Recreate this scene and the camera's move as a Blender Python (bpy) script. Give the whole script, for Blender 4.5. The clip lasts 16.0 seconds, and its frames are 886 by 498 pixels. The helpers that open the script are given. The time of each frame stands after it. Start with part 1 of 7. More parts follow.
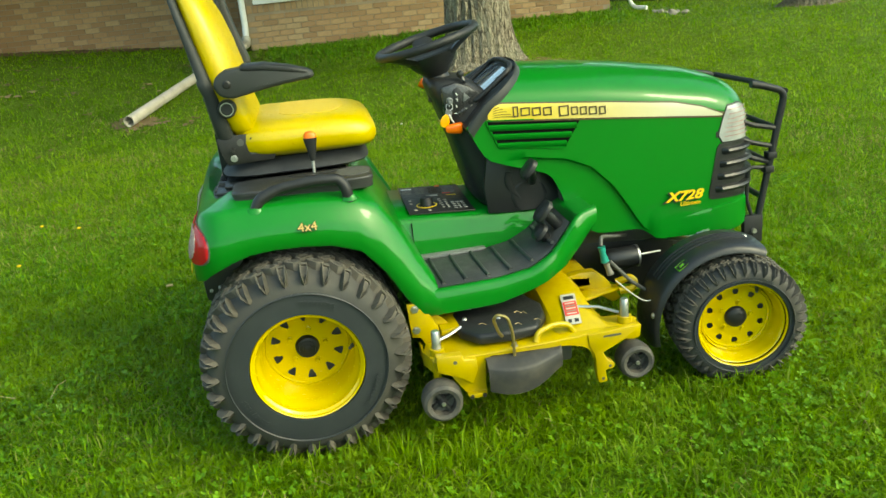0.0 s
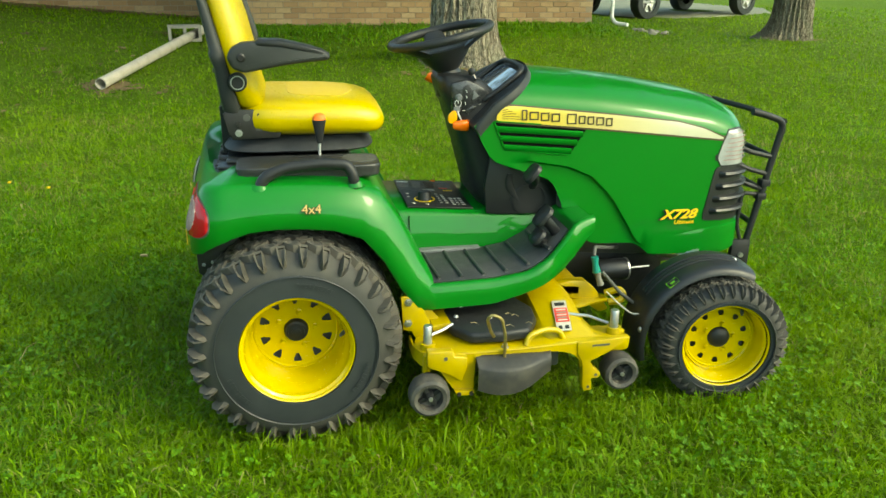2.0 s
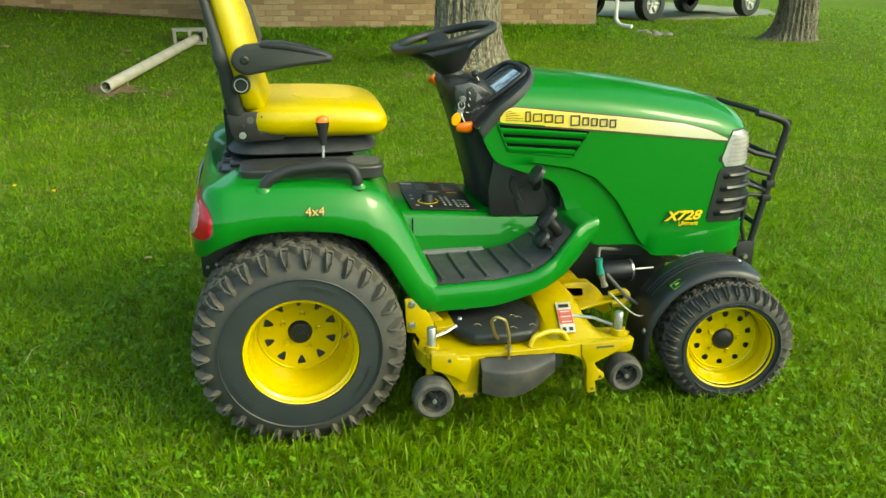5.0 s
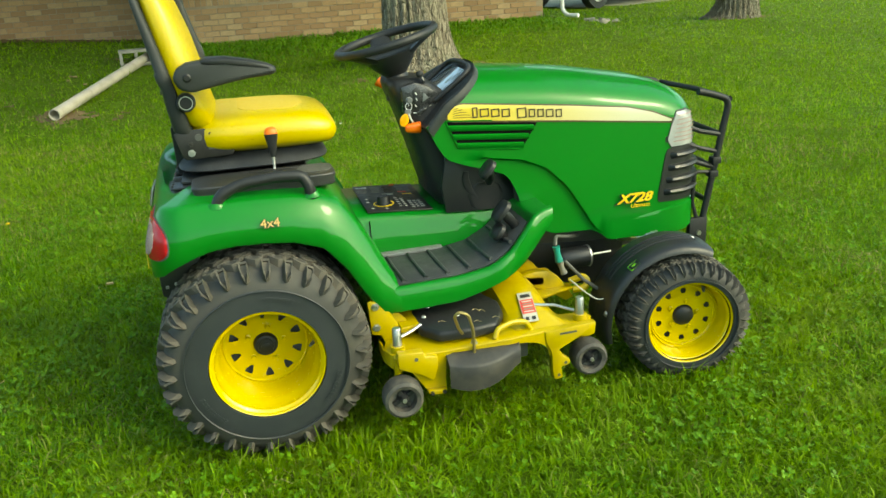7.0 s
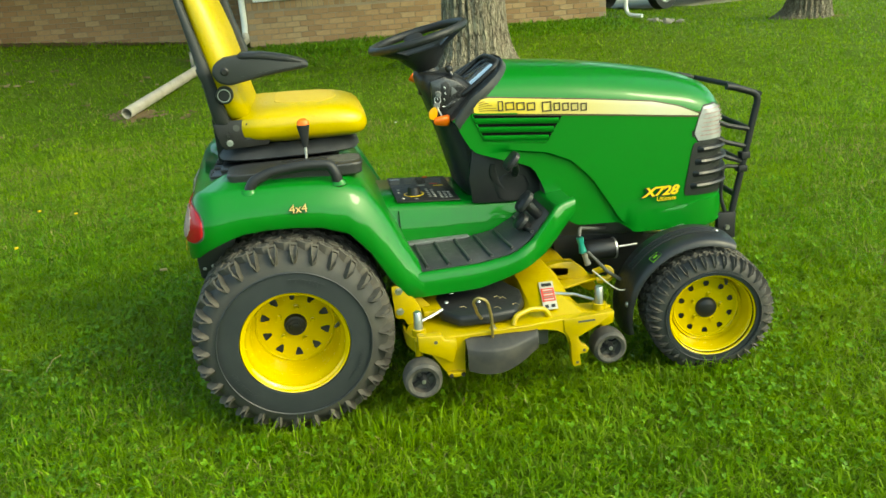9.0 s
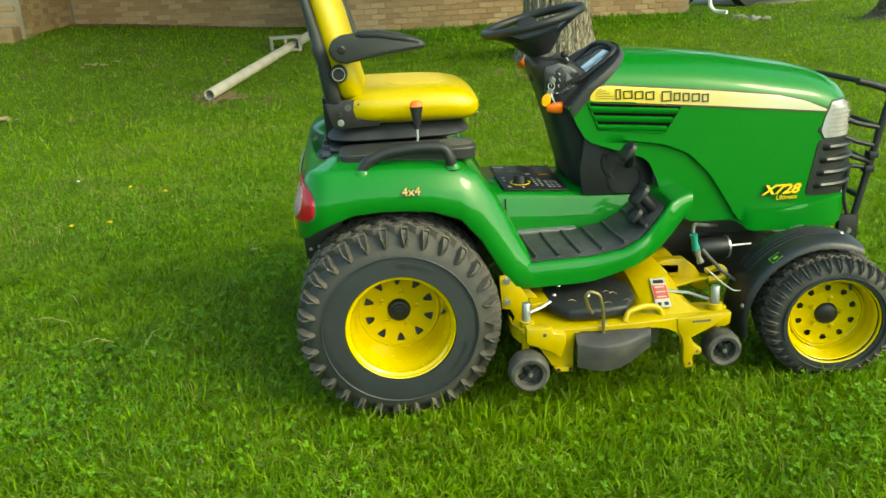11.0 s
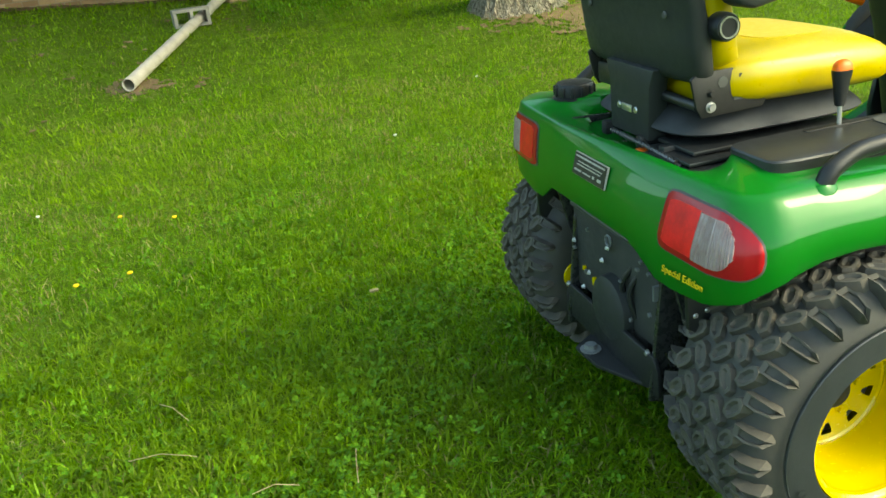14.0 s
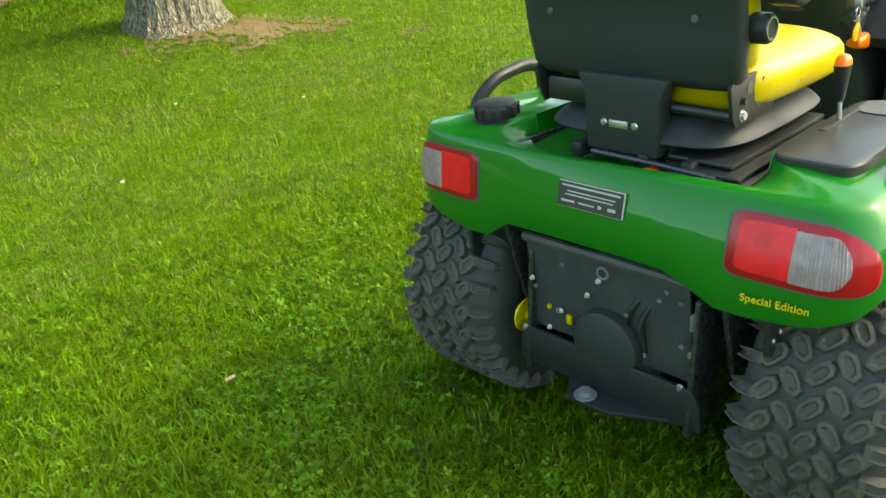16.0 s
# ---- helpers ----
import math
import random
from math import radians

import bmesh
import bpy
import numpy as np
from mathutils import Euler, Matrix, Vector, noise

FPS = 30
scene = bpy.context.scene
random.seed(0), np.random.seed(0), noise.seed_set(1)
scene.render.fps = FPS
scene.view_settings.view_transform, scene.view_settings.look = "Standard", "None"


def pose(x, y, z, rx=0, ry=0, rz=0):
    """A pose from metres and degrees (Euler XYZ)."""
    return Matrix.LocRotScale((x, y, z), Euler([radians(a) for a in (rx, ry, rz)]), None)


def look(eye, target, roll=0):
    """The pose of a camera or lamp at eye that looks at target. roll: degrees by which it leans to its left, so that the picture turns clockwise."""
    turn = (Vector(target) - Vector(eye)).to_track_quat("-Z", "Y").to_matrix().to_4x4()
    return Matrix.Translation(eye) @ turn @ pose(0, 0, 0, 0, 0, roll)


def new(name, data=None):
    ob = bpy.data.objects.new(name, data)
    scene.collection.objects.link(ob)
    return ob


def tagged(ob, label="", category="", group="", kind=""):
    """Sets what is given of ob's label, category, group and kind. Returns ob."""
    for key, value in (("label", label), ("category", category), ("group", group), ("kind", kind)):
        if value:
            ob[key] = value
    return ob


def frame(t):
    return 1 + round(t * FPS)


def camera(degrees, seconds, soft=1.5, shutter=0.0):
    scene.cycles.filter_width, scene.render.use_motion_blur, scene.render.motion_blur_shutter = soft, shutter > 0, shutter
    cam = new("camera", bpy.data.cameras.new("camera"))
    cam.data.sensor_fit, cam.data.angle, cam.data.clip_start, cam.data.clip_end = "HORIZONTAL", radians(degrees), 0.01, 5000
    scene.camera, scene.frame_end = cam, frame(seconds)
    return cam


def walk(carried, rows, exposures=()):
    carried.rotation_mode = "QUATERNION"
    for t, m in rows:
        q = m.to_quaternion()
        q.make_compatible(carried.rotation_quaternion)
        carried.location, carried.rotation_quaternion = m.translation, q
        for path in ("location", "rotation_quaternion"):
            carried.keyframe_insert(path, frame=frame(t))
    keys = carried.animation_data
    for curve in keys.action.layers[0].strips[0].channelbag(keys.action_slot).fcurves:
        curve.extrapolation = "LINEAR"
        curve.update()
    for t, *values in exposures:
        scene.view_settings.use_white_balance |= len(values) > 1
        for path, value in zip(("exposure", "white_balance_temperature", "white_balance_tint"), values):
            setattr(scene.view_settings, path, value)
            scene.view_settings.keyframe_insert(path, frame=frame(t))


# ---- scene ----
cam = camera(56.6, 16.0)
PATH = [
    (0, (0.122, -2.774, 1.373), (0.382, -0.904, 0.715), -5.9),
    (0.5, (0.031, -2.742, 1.373), (0.412, -0.897, 0.701), -4.2),
    (1, (-0.001, -2.738, 1.374), (0.385, -0.896, 0.698), -3.1),
    (1.5, (-0.009, -2.739, 1.375), (0.371, -0.895, 0.7), -0.4),
    (2, (-0.015, -2.747, 1.375), (0.358, -0.9, 0.704), 0.6),
    (2.5, (-0.009, -2.754, 1.377), (0.363, -0.907, 0.708), 0.6),
    (3, (-0.011, -2.757, 1.37), (0.362, -0.909, 0.701), 0.6),
    (3.5, (-0.012, -2.753, 1.369), (0.356, -0.904, 0.699), 0.5),
    (4, (-0.013, -2.747, 1.372), (0.353, -0.898, 0.704), 0.6),
    (6.5, (0.003, -2.749, 1.375), (0.366, -0.899, 0.709), -1.0),
    (7, (0.016, -2.778, 1.377), (0.451, -0.943, 0.71), -3.6),
    (7.5, (0.034, -2.83, 1.38), (0.693, -1.07, 0.695), -4.2),
    (8, (0.066, -2.833, 1.369), (0.643, -1.037, 0.705), -4.9),
    (8.5, (0.13, -2.906, 1.361), (0.524, -1.055, 0.713), -5.0),
    (11, (-0.026, -2.827, 1.329), (0.112, -0.943, 0.671), -3.1),
    (11.5, (-0.289, -2.675, 1.318), (-0.21, -0.791, 0.652), -2.4),
    (12, (-0.428, -2.424, 1.294), (-0.5, -0.545, 0.612), -4.4),
    (12.5, (-0.506, -2.203, 1.308), (-0.549, -0.331, 0.605), -5.1),
    (13, (-0.702, -2.091, 1.289), (-0.512, -0.234, 0.57), -3.7),
    (13.5, (-0.909, -1.928, 1.275), (-0.536, -0.111, 0.527), -3.2),
    (14, (-1.057, -1.609, 1.283), (-0.602, 0.181, 0.517), -6.5),
    (14.5, (-1.245, -1.436, 1.278), (-0.465, 0.223, 0.48), -3.4),
    (15, (-1.435, -1.299, 1.312), (-0.446, 0.238, 0.5), -2.0),
    (15.5, (-1.454, -1.059, 1.305), (-0.333, 0.38, 0.486), -4.6),
    (16, (-1.503, -0.928, 1.316), (-0.302, 0.439, 0.486), -5.9),
]
walk(cam, [(t, look(eye, target, roll)) for t, eye, target, roll in PATH], exposures=((0.0, 1.95, 8200, -18), (11.0, 1.95, 8200, -18), (12.5, 1.95, 7900, -17), (14.0, 2.22, 8000, -14), (16.0, 2.54, 8500, -7)))

# ---- world and light ----
SUN = Vector((0.75, -0.64, 0.80)).normalized()
world = bpy.data.worlds.new("sky")
scene.world = world
world.use_nodes = True
sky_tree = world.node_tree
sky_tree.nodes.clear()
sky = sky_tree.nodes.new("ShaderNodeTexSky")
sky.sky_type = "NISHITA"
sky.sun_disc = False
sky.sun_elevation = math.asin(SUN.z)
sky.sun_rotation = math.atan2(SUN.x, SUN.y)
sky.dust_density = 2.2
sky.air_density = 0.8
sky_bg = sky_tree.nodes.new("ShaderNodeBackground")
sky_bg.inputs["Strength"].default_value = 0.15
sky_out = sky_tree.nodes.new("ShaderNodeOutputWorld")
sky_tree.links.new(sky.outputs[0], sky_bg.inputs[0])
sky_tree.links.new(sky_bg.outputs[0], sky_out.inputs[0])
sun_data = bpy.data.lights.new("sun", "SUN")
sun_data.energy = 0.30
sun_data.angle = radians(14)
sun_data.color = (1.0, 0.94, 0.84)
sun_lamp = new("sun", sun_data)
sun_lamp.matrix_world = look(SUN * 50, (0, 0, 0))

# ---- materials ----
def shader(name):
    m = bpy.data.materials.new(name)
    m.use_nodes = True
    t = m.node_tree
    return m, t, t.nodes["Principled BSDF"]


def noise_node(t, scale, detail=4.0, rough=0.6, coord="Object"):
    c = t.nodes.new("ShaderNodeTexCoord")
    n = t.nodes.new("ShaderNodeTexNoise")
    n.inputs["Scale"].default_value = scale
    n.inputs["Detail"].default_value = detail
    n.inputs["Roughness"].default_value = rough
    t.links.new(c.outputs[coord], n.inputs["Vector"])
    return n


def ramp_node(t, source, lo, hi, a, b):
    r = t.nodes.new("ShaderNodeMapRange")
    r.inputs["From Min"].default_value = lo
    r.inputs["From Max"].default_value = hi
    r.inputs["To Min"].default_value = a
    r.inputs["To Max"].default_value = b
    t.links.new(source, r.inputs["Value"])
    return r


def mix_node(t, fac, a, b):
    m = t.nodes.new("ShaderNodeMix")
    m.data_type = "RGBA"
    for sock, v in ((m.inputs["Factor"], fac), (m.inputs["A"], a), (m.inputs["B"], b)):
        if hasattr(v, "links"):
            t.links.new(v, sock)
        elif isinstance(v, (int, float)):
            sock.default_value = v
        else:
            sock.default_value = (*v, 1)
    return m.outputs["Result"]


def surface(name, base, other, rough=0.5, metal=0.0, big=3.0, fine=60.0, amount=0.6, bump=0.0, bump_scale=150.0, coat=0.0, spec=0.5, rough_var=0.1):
    """A painted, moulded or metal surface: base wandering to other at a large and a fine scale."""
    m, t, p = shader(name)
    n1, n2 = noise_node(t, big), noise_node(t, fine, 6.0, 0.7)
    f1 = ramp_node(t, n1.outputs["Fac"], 0.42, 0.68, 0, amount)
    f2 = ramp_node(t, n2.outputs["Fac"], 0.45, 0.75, 0, amount * 0.6)
    c1 = mix_node(t, f1.outputs[0], base, other)
    t.links.new(mix_node(t, f2.outputs[0], c1, other), p.inputs["Base Color"])
    r = ramp_node(t, n2.outputs["Fac"], 0.3, 0.7, rough - rough_var, rough + rough_var)
    t.links.new(r.outputs[0], p.inputs["Roughness"])
    p.inputs["Metallic"].default_value = metal
    p.inputs["Coat Weight"].default_value = coat
    p.inputs["Coat Roughness"].default_value = 0.04
    p.inputs["Specular IOR Level"].default_value = spec
    if bump:
        n3 = noise_node(t, bump_scale, 3.0)
        b = t.nodes.new("ShaderNodeBump")
        b.inputs["Strength"].default_value = bump
        b.inputs["Distance"].default_value = 0.002
        t.links.new(n3.outputs["Fac"], b.inputs["Height"])
        t.links.new(b.outputs[0], p.inputs["Normal"])
    return m


GREEN = surface("green_paint", (0.006, 0.147, 0.010), (0.006, 0.160, 0.011), rough=0.38, amount=0.4, coat=0.52, spec=0.12, rough_var=0.015)
YELLOW = surface("yellow_paint", (0.54, 0.405, 0.001), (0.49, 0.35, 0.002), rough=0.24, amount=0.5, coat=0.4, rough_var=0.06)
DECKYEL = surface("deck_yellow_paint", (0.42, 0.305, 0.002), (0.29, 0.20, 0.012), rough=0.40, amount=0.55, big=5.0, coat=0.15, rough_var=0.1)
VINYL = surface("yellow_vinyl", (0.495, 0.370, 0.001), (0.44, 0.318, 0.004), rough=0.34, amount=0.4, bump=0.12, bump_scale=420.0, spec=0.55)
SEATPATCH = surface("worn_yellow_vinyl", (0.52, 0.38, 0.03), (0.58, 0.42, 0.04), rough=0.5, amount=0.5, bump=0.15, bump_scale=420.0)
PLASTIC = surface("black_plastic", (0.017, 0.018, 0.019), (0.030, 0.031, 0.031), rough=0.40, amount=0.5, spec=0.30, bump=0.15, bump_scale=500.0)
DARKPLASTIC = surface("black_moulded_plastic", (0.010, 0.011, 0.012), (0.020, 0.021, 0.021), rough=0.40, amount=0.5, bump=0.12, bump_scale=500.0)
SHELL = surface("dark_grey_moulded_plastic", (0.028, 0.031, 0.030), (0.040, 0.043, 0.041), rough=0.5, amount=0.5, spec=0.25, bump=0.2, bump_scale=500.0)
GLOSSBLACK = surface("black_enamel", (0.020, 0.021, 0.022), (0.042, 0.041, 0.038), rough=0.28, amount=0.5, coat=0.3)
HUBBLACK = surface("black_rubber_cap", (0.012, 0.012, 0.012), (0.022, 0.022, 0.021), rough=0.42, amount=0.5, spec=0.35)
CASTBLACK = surface("black_dusty_steel", (0.062, 0.064, 0.060), (0.095, 0.092, 0.080), rough=0.5, amount=0.5, big=8.0)
SATINBLACK = surface("black_satin_plastic", (0.020, 0.021, 0.022), (0.036, 0.036, 0.034), rough=0.40, amount=0.5, rough_var=0.03, bump=0.05, bump_scale=400.0)
MAT = surface("black_rubber_mat", (0.028, 0.031, 0.033), (0.08, 0.082, 0.08), rough=0.5, amount=0.55, big=12.0, bump=0.2)
KEYSTEEL = surface("bright_worn_key_steel", (0.62, 0.62, 0.60), (0.45, 0.45, 0.44), rough=0.35, metal=0.4, amount=0.4)
# tone of the sheet over the rear gap, raised to match its hazy shade
UNDERBLACK = surface("rear_gap_black", (0.034, 0.036, 0.036), (0.065, 0.064, 0.058), rough=0.62, amount=0.6, big=14.0, spec=0.25, bump=0.2, bump_scale=120.0)
TRAYBLACK = surface("scuffed_black_plastic", (0.026, 0.028, 0.031), (0.045, 0.047, 0.050), rough=0.55, amount=0.6, big=20.0, spec=0.22, rough_var=0.06, bump=0.1, bump_scale=300.0)
GAPBLACK = surface("dull_black_gap", (0.003, 0.003, 0.003), (0.005, 0.005, 0.005), rough=0.9, spec=0.05, amount=0.4)
GREYTRIM = surface("grey_worn_plate", (0.16, 0.17, 0.17), (0.08, 0.085, 0.085), rough=0.45, amount=0.6, big=18.0)
RUBBER = surface("tyre_rubber", (0.021, 0.025, 0.028), (0.034, 0.038, 0.040), rough=0.48, amount=0.6, big=10.0, bump=0.15, bump_scale=260.0)
LUGRUBBER = surface("dusty_tread_rubber", (0.056, 0.052, 0.043), (0.115, 0.098, 0.072), rough=0.75, amount=0.7, big=16.0, fine=120.0, bump=0.25, bump_scale=200.0)
TREADBAND = surface("dusty_shoulder_rubber", (0.036, 0.036, 0.033), (0.070, 0.064, 0.050), rough=0.7, amount=0.7, big=9.0, fine=90.0, bump=0.2, bump_scale=200.0)
STEEL = surface("zinc_steel", (0.55, 0.55, 0.54), (0.32, 0.30, 0.27), rough=0.35, metal=0.9, amount=0.6)
GREYSTEEL = surface("grey_bracket_steel", (0.030, 0.029, 0.027), (0.018, 0.018, 0.017), rough=0.5, metal=0.4, amount=0.6, big=20.0)
ORANGE = surface("orange_plastic", (0.85, 0.16, 0.005), (0.75, 0.12, 0.004), rough=0.35, amount=0.4)
AMBER = surface("amber_tag", (0.80, 0.38, 0.01), (0.70, 0.30, 0.01), rough=0.35, amount=0.4)
DARKBROWN = surface("dark_brown_print", (0.055, 0.035, 0.012), (0.07, 0.045, 0.015), rough=0.45, amount=0.4)
GUARDBLACK = surface("black_powder_coat", (0.014, 0.015, 0.016), (0.026, 0.027, 0.027), rough=0.5, amount=0.5, spec=0.3, bump=0.1, bump_scale=400.0)
PRINTYEL = surface("yellow_print", (0.75, 0.52, 0.02), (0.65, 0.42, 0.02), rough=0.4, amount=0.4)
PRINTGOLD = surface("pale_gold_print", (0.72, 0.52, 0.20), (0.62, 0.44, 0.16), rough=0.4, amount=0.4)
PRINTBLACK = surface("black_print", (0.015, 0.015, 0.014), (0.022, 0.022, 0.02), rough=0.4, amount=0.4)
PRINTWHITE = surface("white_print", (0.72, 0.72, 0.68), (0.6, 0.6, 0.56), rough=0.45, amount=0.4)
LABELWHITE = surface("soiled_label_white", (0.46, 0.44, 0.38), (0.30, 0.28, 0.22), rough=0.5, amount=0.6, big=30.0)
PRINTRED = surface("red_print", (0.55, 0.05, 0.03), (0.45, 0.04, 0.03), rough=0.45, amount=0.4)
PRINTGREY = surface("grey_print", (0.20, 0.19, 0.16), (0.13, 0.12, 0.10), rough=0.45, amount=0.4)
LIME = surface("lime_print", (0.16, 0.42, 0.02), (0.12, 0.34, 0.02), rough=0.45, amount=0.4)
TEAL = surface("teal_coupling", (0.01, 0.22, 0.16), (0.01, 0.16, 0.12), rough=0.4, amount=0.4)
REDLENS = surface("red_lens", (0.34, 0.006, 0.012), (0.26, 0.005, 0.010), rough=0.22, amount=0.4, coat=0.18, spec=0.3, rough_var=0.03)
REDBRIGHT = surface("bright_red_lens", (0.80, 0.012, 0.020), (0.48, 0.006, 0.012), rough=0.3, big=22.0, amount=0.75, coat=0.12, spec=0.25, rough_var=0.03)
CLEARLENS = surface("ribbed_clear_lens", (0.33, 0.25, 0.245), (0.21, 0.10, 0.10), rough=0.2, amount=0.5, coat=0.35, big=30.0, rough_var=0.05)
HEADLENS = surface("headlamp_lens", (0.34, 0.35, 0.34), (0.20, 0.21, 0.21), rough=0.16, amount=0.6, coat=0.8, big=25.0, rough_var=0.05)
DISPLAY = surface("instrument_glass", (0.18, 0.20, 0.22), (0.10, 0.11, 0.12), rough=0.06, amount=0.5, coat=1.0, rough_var=0.02)
PVC = surface("weathered_white_pipe", (0.47, 0.43, 0.355), (0.32, 0.28, 0.21), rough=0.55, amount=0.7, big=6.0)
WHITEPAINT = surface("white_house_paint", (0.78, 0.77, 0.72), (0.62, 0.60, 0.54), rough=0.5, amount=0.5, big=4.0)
CONCRETE = surface("grey_concrete", (0.27, 0.25, 0.205), (0.18, 0.16, 0.125), rough=0.85, amount=0.7, big=10.0, bump=0.4, bump_scale=80.0)
MORTAR = surface("mortar", (0.29, 0.23, 0.155), (0.20, 0.155, 0.10), rough=0.9, amount=0.7, bump=0.3, bump_scale=60.0)
STEPBRICK = surface("worn_brown_brick", (0.24, 0.155, 0.075), (0.15, 0.10, 0.05), rough=0.9, amount=0.8, big=9.0, bump=0.5, bump_scale=40.0)
ROOFING = surface("roof_shingle", (0.11, 0.10, 0.09), (0.07, 0.065, 0.06), rough=0.9, amount=0.7)
GLASSY = surface("window_glass", (0.05, 0.06, 0.07), (0.04, 0.05, 0.06), rough=0.06, amount=0.4, coat=1.0, rough_var=0.02)
TRUCKPAINT = surface("dark_truck_paint", (0.014, 0.015, 0.017), (0.022, 0.022, 0.025), rough=0.4, amount=0.4, coat=0.25)
STRAW = surface("dry_leaf", (0.42, 0.33, 0.17), (0.32, 0.24, 0.11), rough=0.8, amount=0.6)


def stripe_paint():
    """The decal band: yellow at its rear end, paling to silvery cream towards the front."""
    m, t, p = shader("stripe_decal")
    c = t.nodes.new("ShaderNodeTexCoord")
    s = t.nodes.new("ShaderNodeSeparateXYZ")
    t.links.new(c.outputs["Object"], s.inputs[0])
    f = ramp_node(t, s.outputs["X"], 0.80, 1.28, 0, 1)
    n = noise_node(t, 200.0)
    base = mix_node(t, f.outputs[0], (0.66, 0.49, 0.05), (0.52, 0.51, 0.37))
    t.links.new(mix_node(t, ramp_node(t, n.outputs["Fac"], 0.3, 0.8, 0, 0.12).outputs[0], base, (0.5, 0.4, 0.1)), p.inputs["Base Color"])
    p.inputs["Roughness"].default_value = 0.3
    p.inputs["Coat Weight"].default_value = 0.4
    return m


STRIPE = stripe_paint()


def brick_paint():
    m, t, p = shader("tan_brick")
    o = t.nodes.new("ShaderNodeObjectInfo")
    g = t.nodes.new("ShaderNodeNewGeometry")
    add = t.nodes.new("ShaderNodeMath")
    add.operation = "ADD"
    t.links.new(o.outputs["Random"], add.inputs[0])
    t.links.new(g.outputs["Random Per Island"], add.inputs[1])
    fr = t.nodes.new("ShaderNodeMath")
    fr.operation = "FRACT"
    t.links.new(add.outputs[0], fr.inputs[0])
    r = t.nodes.new("ShaderNodeValToRGB")
    e = r.color_ramp.elements
    e[0].color, e[1].color = (0.25, 0.15, 0.070, 1), (0.41, 0.29, 0.155, 1)
    k = e.new(0.35)
    k.color = (0.31, 0.185, 0.085, 1)
    k = e.new(0.7)
    k.color = (0.38, 0.24, 0.115, 1)
    t.links.new(fr.outputs[0], r.inputs[0])
    n = noise_node(t, 30.0, 6.0, 0.7)
    col = mix_node(t, ramp_node(t, n.outputs["Fac"], 0.4, 0.75, 0, 0.5).outputs[0], r.outputs[0], (0.22, 0.15, 0.09))
    t.links.new(col, p.inputs["Base Color"])
    p.inputs["Roughness"].default_value = 0.88
    return m


BRICK = brick_paint()


def bark_paint():
    m, t, p = shader("grey_furrowed_bark")
    c = t.nodes.new("ShaderNodeTexCoord")
    mp = t.nodes.new("ShaderNodeMapping")
    mp.inputs["Scale"].default_value = (17, 17, 4.0)
    t.links.new(c.outputs["Object"], mp.inputs[0])
    wob = t.nodes.new("ShaderNodeTexNoise")
    wob.inputs["Scale"].default_value = 2.0
    wob.inputs["Detail"].default_value = 5
    t.links.new(mp.outputs[0], wob.inputs["Vector"])
    bend = t.nodes.new("ShaderNodeMix")
    bend.data_type = "RGBA"
    bend.inputs["Factor"].default_value = 0.35
    t.links.new(mp.outputs[0], bend.inputs["A"])
    t.links.new(wob.outputs["Color"], bend.inputs["B"])
    v = t.nodes.new("ShaderNodeTexVoronoi")
    v.feature = "DISTANCE_TO_EDGE"
    v.inputs["Scale"].default_value = 2.6
    t.links.new(bend.outputs["Result"], v.inputs["Vector"])
    fine = noise_node(t, 45.0, 6.0, 0.7)
    n = noise_node(t, 4.0, 5.0)
    plates = mix_node(t, ramp_node(t, fine.outputs["Fac"], 0.35, 0.65, 0, 1).outputs[0], (0.20, 0.168, 0.115), (0.33, 0.29, 0.215))
    streak = t.nodes.new("ShaderNodeTexNoise")
    streak.inputs["Scale"].default_value = 2.3
    streak.inputs["Detail"].default_value = 7
    streak.inputs["Roughness"].default_value = 0.62
    t.links.new(mp.outputs[0], streak.inputs["Vector"])
    furrow = mix_node(t, ramp_node(t, streak.outputs["Fac"], 0.40, 0.50, 0, 1).outputs[0], (0.10, 0.080, 0.052), plates)
    a = mix_node(t, ramp_node(t, v.outputs["Distance"], 0.0, 0.10, 0.4, 1).outputs[0], (0.075, 0.060, 0.040), furrow)
    b = mix_node(t, ramp_node(t, n.outputs["Fac"], 0.5, 0.75, 0, 0.5).outputs[0], a, (0.26, 0.27, 0.18))
    t.links.new(b, p.inputs["Base Color"])
    p.inputs["Roughness"].default_value = 0.92
    bp = t.nodes.new("ShaderNodeBump")
    bp.inputs["Strength"].default_value = 0.9
    bp.inputs["Distance"].default_value = 0.03
    t.links.new(ramp_node(t, v.outputs["Distance"], 0.0, 0.2, 0, 1).outputs[0], bp.inputs["Height"])
    t.links.new(bp.outputs[0], p.inputs["Normal"])
    return m


BARK = bark_paint()


